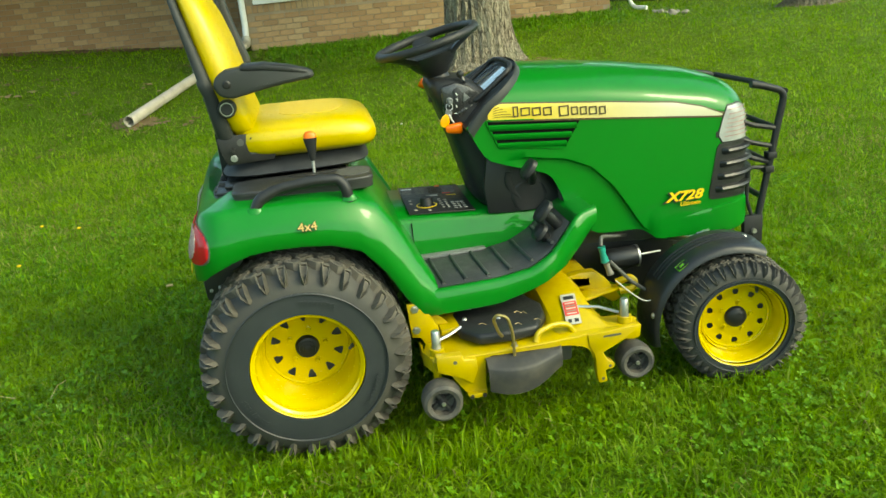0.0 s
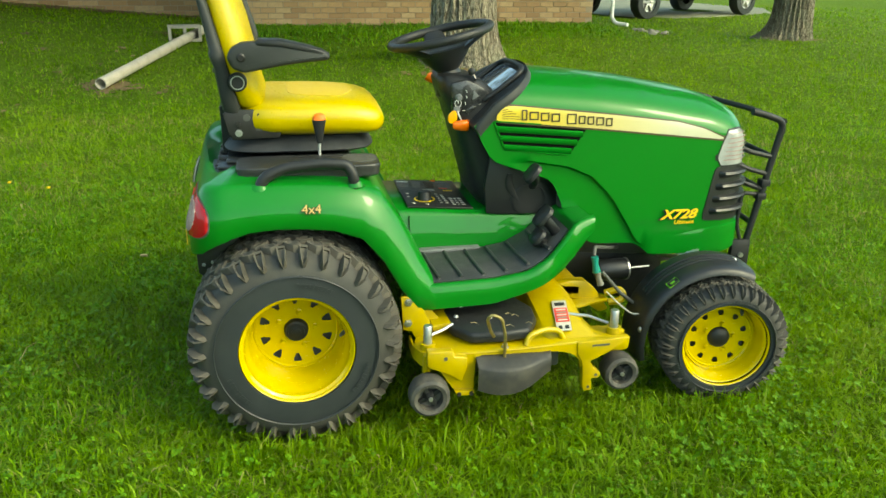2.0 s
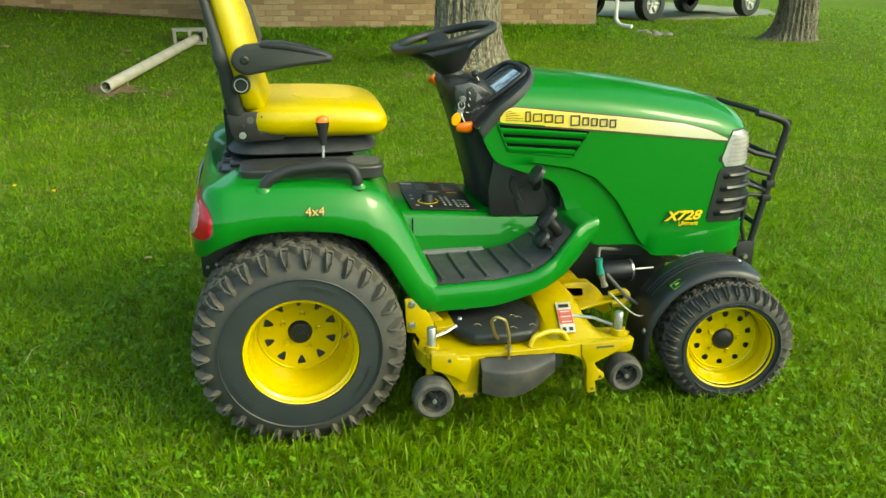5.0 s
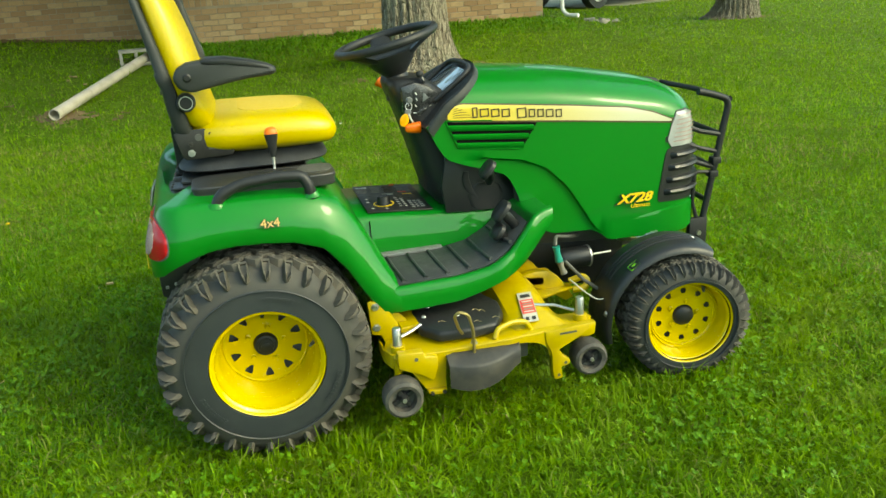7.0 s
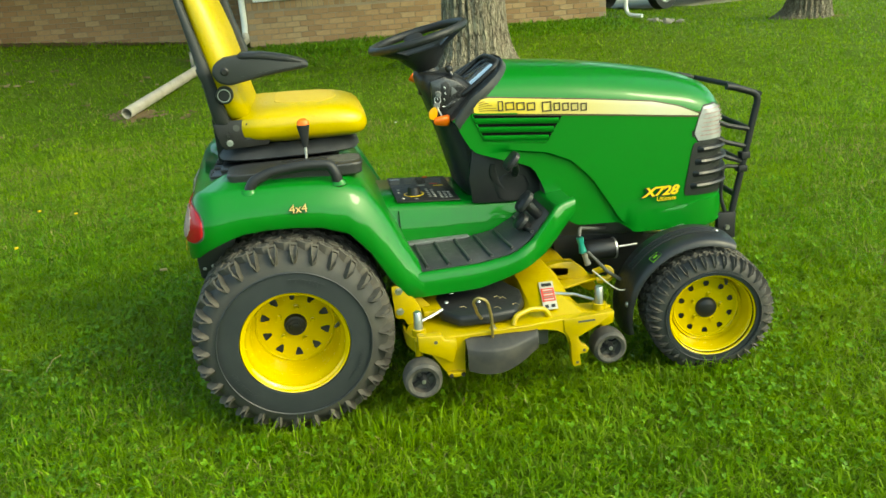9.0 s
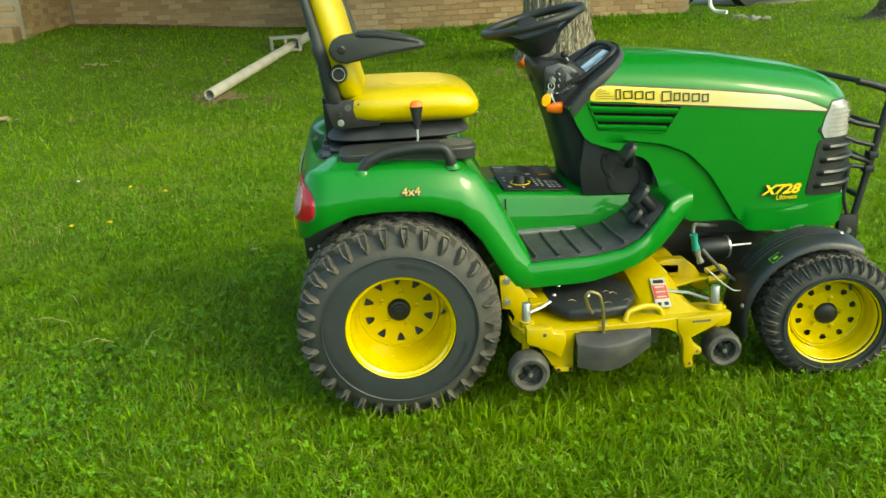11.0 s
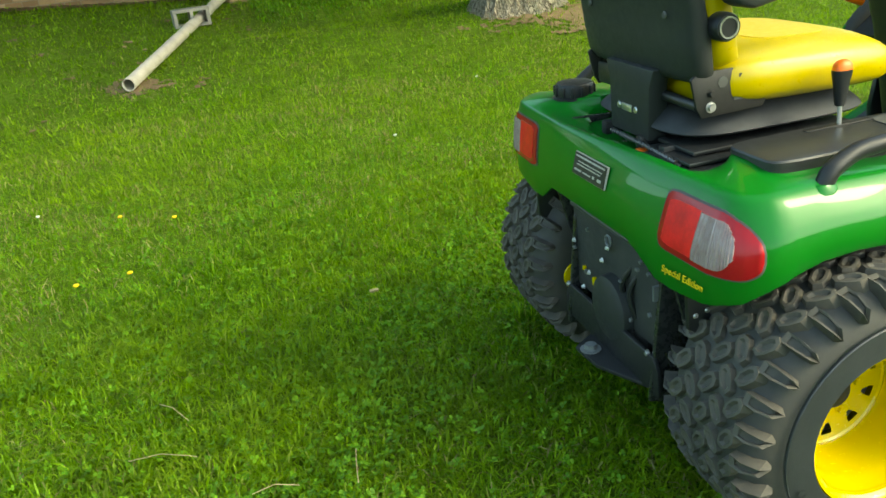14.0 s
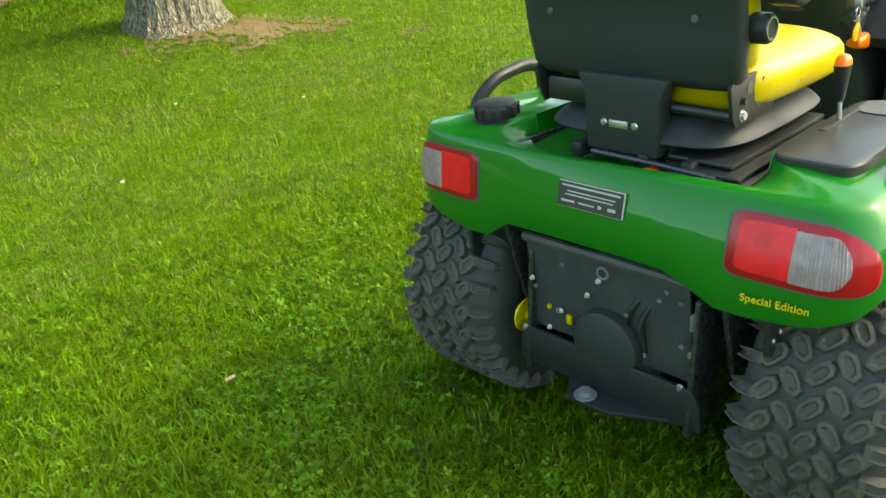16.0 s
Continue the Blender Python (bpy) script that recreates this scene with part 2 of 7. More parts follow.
def leafy(name, low, mid, high, patch, patch_scale=0.8, through_light=0.36, rough=0.42, dry=(0.26, 0.30, 0.06)):
    """Blades or leaves: each its own shade, wandering in patches over the ground, some light passing through."""
    m, t, p = shader(name)
    g = t.nodes.new("ShaderNodeNewGeometry")
    r = t.nodes.new("ShaderNodeValToRGB")
    e = r.color_ramp.elements
    e[0].color, e[1].color = (*low, 1), (*dry, 1)
    for at, col in ((0.5, mid), (0.88, high), (0.935, high), (0.94, dry)):
        k = e.new(at)
        k.color = (*col, 1)
    t.links.new(g.outputs["Random Per Island"], r.inputs[0])
    n = noise_node(t, patch_scale, 4.0)
    n2 = noise_node(t, patch_scale * 16, 4.0, 0.7)
    col = mix_node(t, ramp_node(t, n.outputs["Fac"], 0.42, 0.66, 0, 0.75).outputs[0], r.outputs[0], patch)
    dark = tuple(v * 0.48 for v in mid)
    n3, n4 = noise_node(t, patch_scale * 2.9, 3.0), noise_node(t, patch_scale * 1.7, 5.0, 0.65)
    col = mix_node(t, ramp_node(t, n4.outputs["Fac"], 0.52, 0.70, 0, 0.32).outputs[0], col, tuple(0.5 * a + 0.5 * b for a, b in zip(patch, dry)))
    col = mix_node(t, ramp_node(t, n3.outputs["Fac"], 0.50, 0.66, 0, 0.5).outputs[0], col, tuple(v * 0.58 for v in mid))
    col = mix_node(t, ramp_node(t, n2.outputs["Fac"], 0.46, 0.64, 0, 0.62).outputs[0], col, dark)
    t.links.new(col, p.inputs["Base Color"])
    p.inputs["Roughness"].default_value = rough
    p.inputs["Specular IOR Level"].default_value = 0.2
    tr = t.nodes.new("ShaderNodeBsdfTranslucent")
    t.links.new(col, tr.inputs["Color"])
    mx = t.nodes.new("ShaderNodeMixShader")
    mx.inputs[0].default_value = through_light
    t.links.new(p.outputs[0], mx.inputs[1])
    t.links.new(tr.outputs[0], mx.inputs[2])
    t.links.new(mx.outputs[0], t.nodes["Material Output"].inputs["Surface"])
    return m


BLADE = leafy("grass_blade", (0.078, 0.185, 0.005), (0.172, 0.340, 0.008), (0.310, 0.490, 0.022), (0.252, 0.380, 0.010), through_light=0.54, dry=(0.36, 0.37, 0.10))
CLOVER = leafy("clover_leaf", (0.066, 0.185, 0.008), (0.118, 0.285, 0.011), (0.205, 0.400, 0.022), (0.16, 0.305, 0.010), dry=(0.22, 0.40, 0.03))
LEAF = leafy("tree_leaf", (0.03, 0.08, 0.012), (0.05, 0.12, 0.016), (0.08, 0.17, 0.02), (0.07, 0.14, 0.02))


def lawn_soil():
    m, t, p = shader("lawn_soil")
    n1, n2, n3 = noise_node(t, 0.35, 5.0), noise_node(t, 9.0, 8.0, 0.75), noise_node(t, 60.0, 4.0, 0.7)
    green = mix_node(t, ramp_node(t, n2.outputs["Fac"], 0.38, 0.64, 0, 1).outputs[0], (0.066, 0.115, 0.009), (0.115, 0.195, 0.013))
    green = mix_node(t, ramp_node(t, n3.outputs["Fac"], 0.45, 0.7, 0, 0.6).outputs[0], green, (0.095, 0.102, 0.026))
    olive = mix_node(t, ramp_node(t, n1.outputs["Fac"], 0.5, 0.72, 0, 0.5).outputs[0], green, (0.115, 0.180, 0.013))
    t.links.new(olive, p.inputs["Base Color"])
    p.inputs["Roughness"].default_value = 0.95
    p.inputs["Specular IOR Level"].default_value = 0.08
    b = t.nodes.new("ShaderNodeBump")
    b.inputs["Strength"].default_value = 0.8
    b.inputs["Distance"].default_value = 0.04
    t.links.new(n2.outputs["Fac"], b.inputs["Height"])
    t.links.new(b.outputs[0], p.inputs["Normal"])
    return m


SOIL = lawn_soil()
SCUFF = surface("damp_earth", (0.200, 0.140, 0.080), (0.115, 0.092, 0.045), rough=0.95, spec=0.05, amount=0.8, big=5.0, fine=40.0, bump=0.5, bump_scale=30.0)
DIRT = surface("bare_dirt", (0.35, 0.27, 0.145), (0.22, 0.16, 0.075), rough=0.95, spec=0.05, amount=0.8, big=5.0, fine=40.0, bump=0.5, bump_scale=30.0)
STRAWBLADE = leafy("dry_thatch_blade", (0.20, 0.17, 0.06), (0.29, 0.25, 0.09), (0.40, 0.35, 0.15), (0.24, 0.23, 0.07), through_light=0.2, rough=0.7, dry=(0.40, 0.35, 0.15))

# ---- mesh tools ----
def part(name, bm, material, parent=None, label="", smooth=40, category="", group="", kind=""):
    """Links a bmesh as one mesh object, under a thing or a part."""
    bmesh.ops.recalc_face_normals(bm, faces=bm.faces)
    for f in bm.faces:
        f.smooth = smooth > 0
    for e in bm.edges:
        e.smooth = smooth > 0 and e.calc_face_angle(0.0) < radians(smooth)
    me = bpy.data.meshes.new(name)
    bm.to_mesh(me)
    bm.free()
    me.materials.append(material)
    ob = new(name, me)
    ob.parent = parent
    return tagged(ob, label, category, group, kind)


def thing(name, label, category, at=(0, 0, 0), group=""):
    ob = new(name)
    ob.empty_display_size = 0.1
    ob.location = at
    return tagged(ob, label, category, group)


def merge(*bms):
    out = bmesh.new()
    for b in bms:
        me = bpy.data.meshes.new("tmp")
        b.to_mesh(me)
        b.free()
        out.from_mesh(me)
        bpy.data.meshes.remove(me)
    return out


def moved(bm, m):
    bmesh.ops.transform(bm, matrix=m, verts=bm.verts)
    return bm


def block(x0, x1, y0, y1, z0, z1, bevel=0.004, seg=2):
    bm = bmesh.new()
    bmesh.ops.create_cube(bm, size=1, matrix=Matrix.LocRotScale(((x0 + x1) / 2, (y0 + y1) / 2, (z0 + z1) / 2), None, (x1 - x0, y1 - y0, z1 - z0)))
    if bevel:
        bmesh.ops.bevel(bm, geom=bm.edges[:], offset=bevel, segments=seg, affect="EDGES", profile=0.5)
    return bm


def prism(pts, lo, hi, axis="y", bevel=0.003, seg=2):
    """An outline, extruded along an axis. pts are (x, z) for y, (y, z) for x, (x, y) for z."""
    bm = bmesh.new()
    put = {"y": lambda a, b, c: (a, c, b), "x": lambda a, b, c: (c, a, b), "z": lambda a, b, c: (a, b, c)}[axis]
    one = [bm.verts.new(put(a, b, lo)) for a, b in pts]
    two = [bm.verts.new(put(a, b, hi)) for a, b in pts]
    bm.faces.new(one)
    bm.faces.new(two[::-1])
    n = len(pts)
    for i in range(n):
        bm.faces.new((one[i], two[i], two[(i + 1) % n], one[(i + 1) % n]))
    if bevel:
        bmesh.ops.recalc_face_normals(bm, faces=bm.faces)
        sharp = [e for e in bm.edges if e.calc_face_angle(0.0) > radians(25)]
        bmesh.ops.bevel(bm, geom=sharp, offset=bevel, segments=seg, affect="EDGES", profile=0.5)
    return bm


def lathe(profile, n=40, m=Matrix(), close=False):
    """(radius, height) turned round the local z axis."""
    bm = bmesh.new()
    rings = []
    for r, h in profile:
        if r < 1e-5:
            rings.append([bm.verts.new((0, 0, h))])
        else:
            rings.append([bm.verts.new((r * math.cos(2 * math.pi * k / n), r * math.sin(2 * math.pi * k / n), h)) for k in range(n)])
    pairs = list(zip(rings, rings[1:]))
    if close:
        pairs.append((rings[-1], rings[0]))
    for a, b in pairs:
        for k in range(n):
            q = [a[k % len(a)], a[(k + 1) % len(a)], b[(k + 1) % len(b)], b[k % len(b)]]
            q = [v for i, v in enumerate(q) if v not in q[:i]]
            if len(q) > 2:
                bm.faces.new(q)
    return moved(bm, m)


def skin(rows, closed=False, cap=False):
    """Quads between rows of points, all of one length."""
    bm = bmesh.new()
    vs = [[bm.verts.new(p) for p in row] for row in rows]
    for a, b in zip(vs, vs[1:]):
        n = len(a)
        for k in range(n if closed else n - 1):
            bm.faces.new((a[k], a[(k + 1) % n], b[(k + 1) % n], b[k]))
    if cap:
        bm.faces.new(vs[0])
        bm.faces.new(vs[-1][::-1])
    return bm


def thick(bm, d):
    bmesh.ops.recalc_face_normals(bm, faces=bm.faces)
    bmesh.ops.solidify(bm, geom=bm.faces[:], thickness=d)
    return bm


def rounded(path, r, n=5):
    """A polyline with its corners rounded."""
    path = [Vector(p) for p in path]
    out = [path[0]]
    for a, b, c in zip(path, path[1:], path[2:]):
        d = min(r, (a - b).length * 0.45, (c - b).length * 0.45)
        p, q = b + (a - b).normalized() * d, b + (c - b).normalized() * d
        for k in range(n + 1):
            s = k / n
            out.append(p * (1 - s) ** 2 + b * 2 * s * (1 - s) + q * s * s)
    out.append(path[-1])
    return out


def tube(path, r, n=10, flat=1.0, closed=False):
    """A round or flattened bar along a path."""
    path = [Vector(p) for p in path]
    rows, up = [], Vector((0.123, 0.077, 1)).normalized()
    m = len(path)
    for i, p in enumerate(path):
        a = path[(i - 1) % m] if closed else path[max(i - 1, 0)]
        b = path[(i + 1) % m] if closed else path[min(i + 1, m - 1)]
        d = (b - a).normalized()
        u = (up - d * up.dot(d))
        if u.length < 0.05:
            u = Vector((1, 0, 0)) - d * d.x
        u.normalize()
        up = u
        v = d.cross(u)
        rr = r(i / (m - 1)) if callable(r) else r
        rows.append([p + u * (rr * flat * math.cos(2 * math.pi * k / n)) + v * (rr * math.sin(2 * math.pi * k / n)) for k in range(n)])
    if closed:
        rows.append(rows[0])
    return skin(rows, closed=True, cap=not closed)


def curve_at(pts, x):
    """Smooth interpolation through (x, value) pairs."""
    xs, ys = [p[0] for p in pts], [p[1] for p in pts]
    return float(np.interp(x, xs, ys))


def letters(name, text, size, m, material, parent, depth=0.0012, shear=0.0, label="", bold=0.0):
    c = bpy.data.curves.new(name, "FONT")
    c.body, c.size, c.extrude, c.shear, c.offset = text, size, depth, shear, bold
    tmp = bpy.data.objects.new("tmp", c)
    me = bpy.data.meshes.new_from_object(tmp)
    bpy.data.objects.remove(tmp)
    me.name = name
    me.transform(m)
    me.materials.clear()
    me.materials.append(material)
    ob = new(name, me)
    ob.parent = parent
    return tagged(ob, label)


def facing(x, y, z, side, tilt=0.0, turn=0.0):
    """The pose of lettering on the machine's side: side -1 faces -y, 'r' faces -x."""
    if side == "r":
        return pose(x, y, z, 90 - tilt, 0, -90 + turn)
    return pose(x, y, z, 90 - tilt, 0, turn)


def spin(bm, n, m=Matrix()):
    """n copies of a bmesh round the local z axis, joined."""
    me = bpy.data.meshes.new("tmp")
    bm.to_mesh(me)
    bm.free()
    out = bmesh.new()
    for k in range(n):
        c = bmesh.new()
        c.from_mesh(me)
        bmesh.ops.rotate(c, verts=c.verts, cent=(0, 0, 0), matrix=Matrix.Rotation(2 * math.pi * k / n, 3, "Z"))
        t2 = bpy.data.meshes.new("tmp2")
        c.to_mesh(t2)
        c.free()
        out.from_mesh(t2)
        bpy.data.meshes.remove(t2)
    bpy.data.meshes.remove(me)
    return moved(out, m)

# ---- ground ----
def smoothstep(a, b, v):
    s = np.clip((v - a) / (b - a), 0, 1)
    return s * s * (3 - 2 * s)


def height(x, y):
    """The lawn: level round the machine, a low bank up to the house, falling away to the east."""
    x, y = np.asarray(x, float), np.asarray(y, float)
    bank = smoothstep(4.5, 10.2, y)
    w = 1 - 0.75 * smoothstep(4.6, 8.0, x)
    z = 0.41 * bank * w + 0.068 * np.clip(-x - 0.7, 0, 6) * bank
    z = z - 0.12 * np.exp(-((y - 8.1) / 0.5) ** 2) * smoothstep(1.8, 0.6, x) * smoothstep(-1.2, -0.2, x)
    z = z + 0.17 * np.exp(-(((x - 2.05) ** 2 + (y - 6.52) ** 2) / 1.1))
    z = z + 0.018 * np.sin(1.3 * x + 0.4) * np.sin(1.1 * y + 1.0) * smoothstep(1.2, 3.0, np.hypot(x - 0.6, y))
    return z


def ground_lines(lo, hi, step, far):
    inner = list(np.arange(lo, hi + 1e-6, step))
    grow, outer_l, outer_r, d = step, [], [], 0.0
    while d < far:
        grow *= 1.35
        d += grow
        outer_l.append(lo - d)
        outer_r.append(hi + d)
    return np.array(outer_l[::-1] + inner + outer_r)


gx, gy = ground_lines(-9, 14, 0.16, 700), ground_lines(-5, 18, 0.16, 700)
XX, YY = np.meshgrid(gx, gy)
ZZ = height(XX, YY)
ZZ = np.where((np.abs(XX) > 30) | (np.abs(YY) > 30), height(np.clip(XX, -30, 30), np.clip(YY, -30, 30)), ZZ)
nx, ny = len(gx), len(gy)
verts = np.stack([XX.ravel(), YY.ravel(), ZZ.ravel()], -1)
idx = np.arange(nx * ny).reshape(ny, nx)
quads = np.stack([idx[:-1, :-1].ravel(), idx[:-1, 1:].ravel(), idx[1:, 1:].ravel(), idx[1:, :-1].ravel()], -1)
me = bpy.data.meshes.new("ground")
me.from_pydata(verts.tolist(), [], quads.tolist())
me.shade_smooth()
me.materials.append(SOIL)
ground = tagged(new("ground", me), "mown green lawn with soil between the blades", "lawn", kind="structure")

# ---- the garden tractor: wheels ----
tractor = thing("garden_tractor", "green and yellow garden tractor with mower deck, parked on grass", "tractor")


def wheel(front, side, at, steer=0.0):
    """A yellow dished steel wheel with its tyre. Local z points outwards."""
    s = 1.0 if not front else 0.86
    m = pose(*at, 0, 0, steer) @ Matrix.Rotation(radians(90 if side < 0 else -90), 4, "X")
    R = 0.163 if not front else 0.140
    D = 0.146 if not front else 0.068
    disc = R * 0.76
    n = 220
    # rim: flange, bead seat, stepped barrel, raised ring, disc
    prof = [(R * 0.90, -0.23 * s), (R * 0.90, -0.02), (R * 0.955, -0.004), (R, -0.002), (R * 1.015, 0.003), (R, 0.008), (R * 0.975, 0.006), (R * 0.955, -0.004), (R * 0.925, -0.008),
            (R * 0.90, -0.03), (R * 0.86, -0.045), (R * 0.84, -0.06), (R * 0.82, -D + 0.014), (disc * 1.04, -D + 0.002), (disc, -D + 0.004), (disc * 0.97, -D)]
    rim = lathe(prof, n)
    # disc with hand holes left open
    holes = 10
    radii = [disc * q for q in (0.97, 0.88, 0.84, 0.77, 0.71, 0.66, 0.58, 0.40, 0.20)]
    depth = [-D, -D - 0.001, -D - 0.001, -D - 0.001, -D - 0.001, -D - 0.001, -D, -D + 0.003, -D + 0.003]
    open_width = {1: 9, 2: 8.5, 3: 7, 4: 5} if not front else {1: 7, 2: 8, 3: 6}
    rings = [[rim.verts.new((r * math.cos(2 * math.pi * k / n), r * math.sin(2 * math.pi * k / n), d)) for k in range(n)] for r, d in zip(radii, depth)]
    for i in range(len(rings) - 1):
        for k in range(n):
            ph = (k % (n // holes)) - 10.5
            if abs(ph) < open_width.get(i, 0) / 2:
                continue
            rim.faces.new((rings[i][k], rings[i][(k + 1) % n], rings[i + 1][(k + 1) % n], rings[i + 1][k]))
    bmesh.ops.remove_doubles(rim, verts=rim.verts, dist=0.0003)
    base = part("front_wheel" if front else "rear_wheel", moved(rim, m), YELLOW, tractor, "dished yellow steel wheel with round hand holes")
    # black disc added behind the hand holes so that they read dark
    part("hole_backing", lathe([(0, -D - 0.02), (disc * 0.95, -D - 0.02), (disc * 0.95, -D - 0.10), (0, -D - 0.10)], 32, m), CASTBLACK, base)
    cap = [(0, -D + 0.030), (0.008, -D + 0.0295), (0.0135, -D + 0.028), (0.014, -D + 0.025), (0.0235, -D + 0.0235), (0.0245, -D + 0.020), (0.032, -D + 0.018), (0.035, -D + 0.012), (0.037, -D + 0.001)]
    if front:
        cap = [(0, -D + 0.021), (0.010, -D + 0.0205), (0.021, -D + 0.018), (0.029, -D + 0.014), (0.0345, -D + 0.009), (0.0365, -D + 0.001)]
    part("hub_cap", lathe(cap, 32, m), HUBBLACK, base, "black hub cap")
    for k in range(5):
        a = 2 * math.pi * k / 5 + 0.12
        nut = merge(lathe([(0, 0.010), (0.0065, 0.010), (0.0075, 0.008), (0.0075, 0)], 6), lathe([(0.0105, 0), (0.0105, 0.002), (0.007, 0.003)], 14))
        part("lug_nut", moved(nut, m @ Matrix.Translation((disc * 0.45 * math.cos(a), disc * 0.45 * math.sin(a), -D + 0.002))), YELLOW, base)
    va = radians(10 if not front else 60) * (1 if side < 0 else -1)
    v0 = Vector((R * 0.86 * math.cos(va), R * 0.86 * math.sin(va), -0.052))
    v1 = v0 + Vector((-0.014 * math.cos(va), -0.014 * math.sin(va), 0.022))
    part("valve_stem", moved(tube([v0, v0.lerp(v1, 0.5), v1], lambda u: 0.006 if u < 0.6 else 0.0045, 8), m), CASTBLACK, base)
    # tyre carcass
    T, W = (0.295, 0.305) if not front else (0.199, 0.205)
    half = W / 2
    mid = 0.012 - half
    carc = []
    for k in range(49):
        a = math.pi * (k / 48 - 0.5)
        yy = half * math.copysign(abs(math.sin(a)) ** 0.55, math.sin(a))
        rr = R * 1.022 + (T - R * 1.022) * abs(math.cos(a)) ** 0.50
        carc.append((rr, mid - yy * 1.0))
    flank = next(i for i, (rr, _) in enumerate(carc) if rr > T * 0.785)
    tyre = part("front_tyre" if front else "rear_tyre", lathe(carc[flank:] + [(R * 0.9, mid - half + 0.02)], 96, m), TREADBAND, tractor, "black tyre with dusty chunky tread")
    part("sidewall", lathe([(R * 1.0, -0.004), (R * 1.016, 0.004)] + carc[:flank + 1], 96, m), RUBBER, tyre, "smooth blue-black sidewall")
    part("sidewall_ring", lathe([(T * 0.775, 0.0185), (T * 0.782, 0.0205), (T * 0.789, 0.0185), (T * 0.782, 0.012)], 72, m, close=True), RUBBER, tyre)
    bar_bm = block(-0.0035, 0.0035, -0.006, 0.006, 0.0, 0.0012, 0)
    bar = part("raised_bar", bar_bm, RUBBER, tyre)
    bars = [bar]
    for group_at in (200, 318, 60):
        for k in range(9):
            a = radians(group_at + k * 3.4) * (1 if side < 0 else -1)
            if len(bars) < 27:
                bars.append(new("raised_bar", bar.data))
                bars[-1].parent = tyre
            ob = bars[(group_at == 318) * 9 + (group_at == 60) * 18 + k]
            ob.matrix_local = m @ Matrix.Rotation(a, 4, "Z") @ Matrix.Translation((R + (T - R) * 0.32, 0, 0.0185)) @ Matrix.Rotation(radians(90), 4, "Z")

    def ring_of(name, bm, count, start):
        first = part(name, bm, LUGRUBBER, tyre, smooth=25)
        for k in range(count):
            ob = first if k == 0 else new(name, first.data)
            ob.parent = tyre
            ob.matrix_local = m @ Matrix.Rotation(start + 2 * math.pi * k / count, 4, "Z")

    # tread: pointed shoulder lugs and rows of chunky blocks
    lugs = 30 if not front else 36
    top = T + (0.012 if not front else 0.009)
    wd = math.pi * T / lugs * (0.36 if not front else 0.40)
    def shoulder(sgn):
        z1 = mid + sgn * half * 0.80
        z2 = mid + sgn * half * 1.005
        pts_top = [(top - 0.002, -wd, z1 - sgn * 0.022), (top - 0.002, wd, z1 - sgn * 0.022), (top - 0.004, wd, z1 + sgn * 0.008), (top - 0.022, wd * 0.72, z2 + sgn * 0.004), (T - 0.036 * s, 0, z2 + sgn * 0.003), (top - 0.022, -wd * 0.72, z2 + sgn * 0.004), (top - 0.004, -wd, z1 + sgn * 0.008)]
        pts_low = [(T - 0.012, -wd * 1.15, z1 - sgn * 0.026), (T - 0.012, wd * 1.15, z1 - sgn * 0.026), (T - 0.018, wd * 1.15, z1 + sgn * 0.006), (T - 0.038, wd * 0.85, z2 - sgn * 0.012), (T - 0.046 * s, 0, z2 - sgn * 0.010), (T - 0.038, -wd * 0.85, z2 - sgn * 0.012), (T - 0.018, -wd * 1.15, z1 + sgn * 0.006)]
        bm = skin([pts_low, pts_top], closed=True)
        bm.verts.ensure_lookup_table()
        hub = [bm.verts[7 + i] for i in range(7)]
        inner = [bm.verts.new(Vector(v.co) * 0.68 + Vector((top - 0.011, 0, (z1 + z2) / 2 - sgn * 0.002)) * 0.32 - Vector((0.0, 0, 0))) for v in hub]
        for i in range(7):
            bm.faces.new((hub[i], hub[(i + 1) % 7], inner[(i + 1) % 7], inner[i]))
        sunk = [bm.verts.new(v.co + Vector((-0.005, 0, -sgn * 0.004))) for v in inner]
        for i in range(7):
            bm.faces.new((inner[i], inner[(i + 1) % 7], sunk[(i + 1) % 7], sunk[i]))
        bm.faces.new(sunk)
        return bm
    ring_of("shoulder_lug", shoulder(1), lugs, 0.0)
    ring_of("shoulder_lug", shoulder(-1), lugs, math.pi / lugs)
    rows_n = 5 if not front else 4
    for i in range(rows_n):
        off = (i - (rows_n - 1) / 2) * W * 0.138 * (1 if not front else 1.2)
        L, B = (0.0275, 0.0150) if not front else (0.017, 0.0095)
        pts = [(-L, -B * 0.5), (-L * 0.5, -B), (L * 0.5, -B), (L, -B * 0.3), (L * 0.8, B * 0.7), (L * 0.2, B), (-L * 0.6, B), (-L, B * 0.4)]
        lo = [(T - 0.012, a * 1.22, b * 1.22) for a, b in pts]
        hi = [(top - 0.001, a, b) for a, b in pts]
        ins = [(top, a * 0.72, b * 0.66) for a, b in pts]
        snk = [(top - 0.006, a * 0.50, b * 0.36) for a, b in pts]
        bm = skin([lo, hi, ins, snk], closed=True)
        bm.faces.new([v for v in bm.verts][-8:])
        turn = (38 if i % 2 else -38)
        bmesh.ops.rotate(bm, verts=bm.verts, cent=(T, 0, 0), matrix=Matrix.Rotation(radians(turn), 3, "X"))
        moved(bm, Matrix.Translation((0, 0, mid + off)))
        ring_of("tread_block", bm, lugs, 0.116 * i + 0.06)
    return base


wheel(False, -1, (0, -0.598, 0.313))
wheel(False, 1, (-0.012, 0.604, 0.313))
wheel(True, -1, (1.342, -0.598, 0.212), steer=-9)
wheel(True, 1, (1.342, 0.598, 0.212), steer=-9)

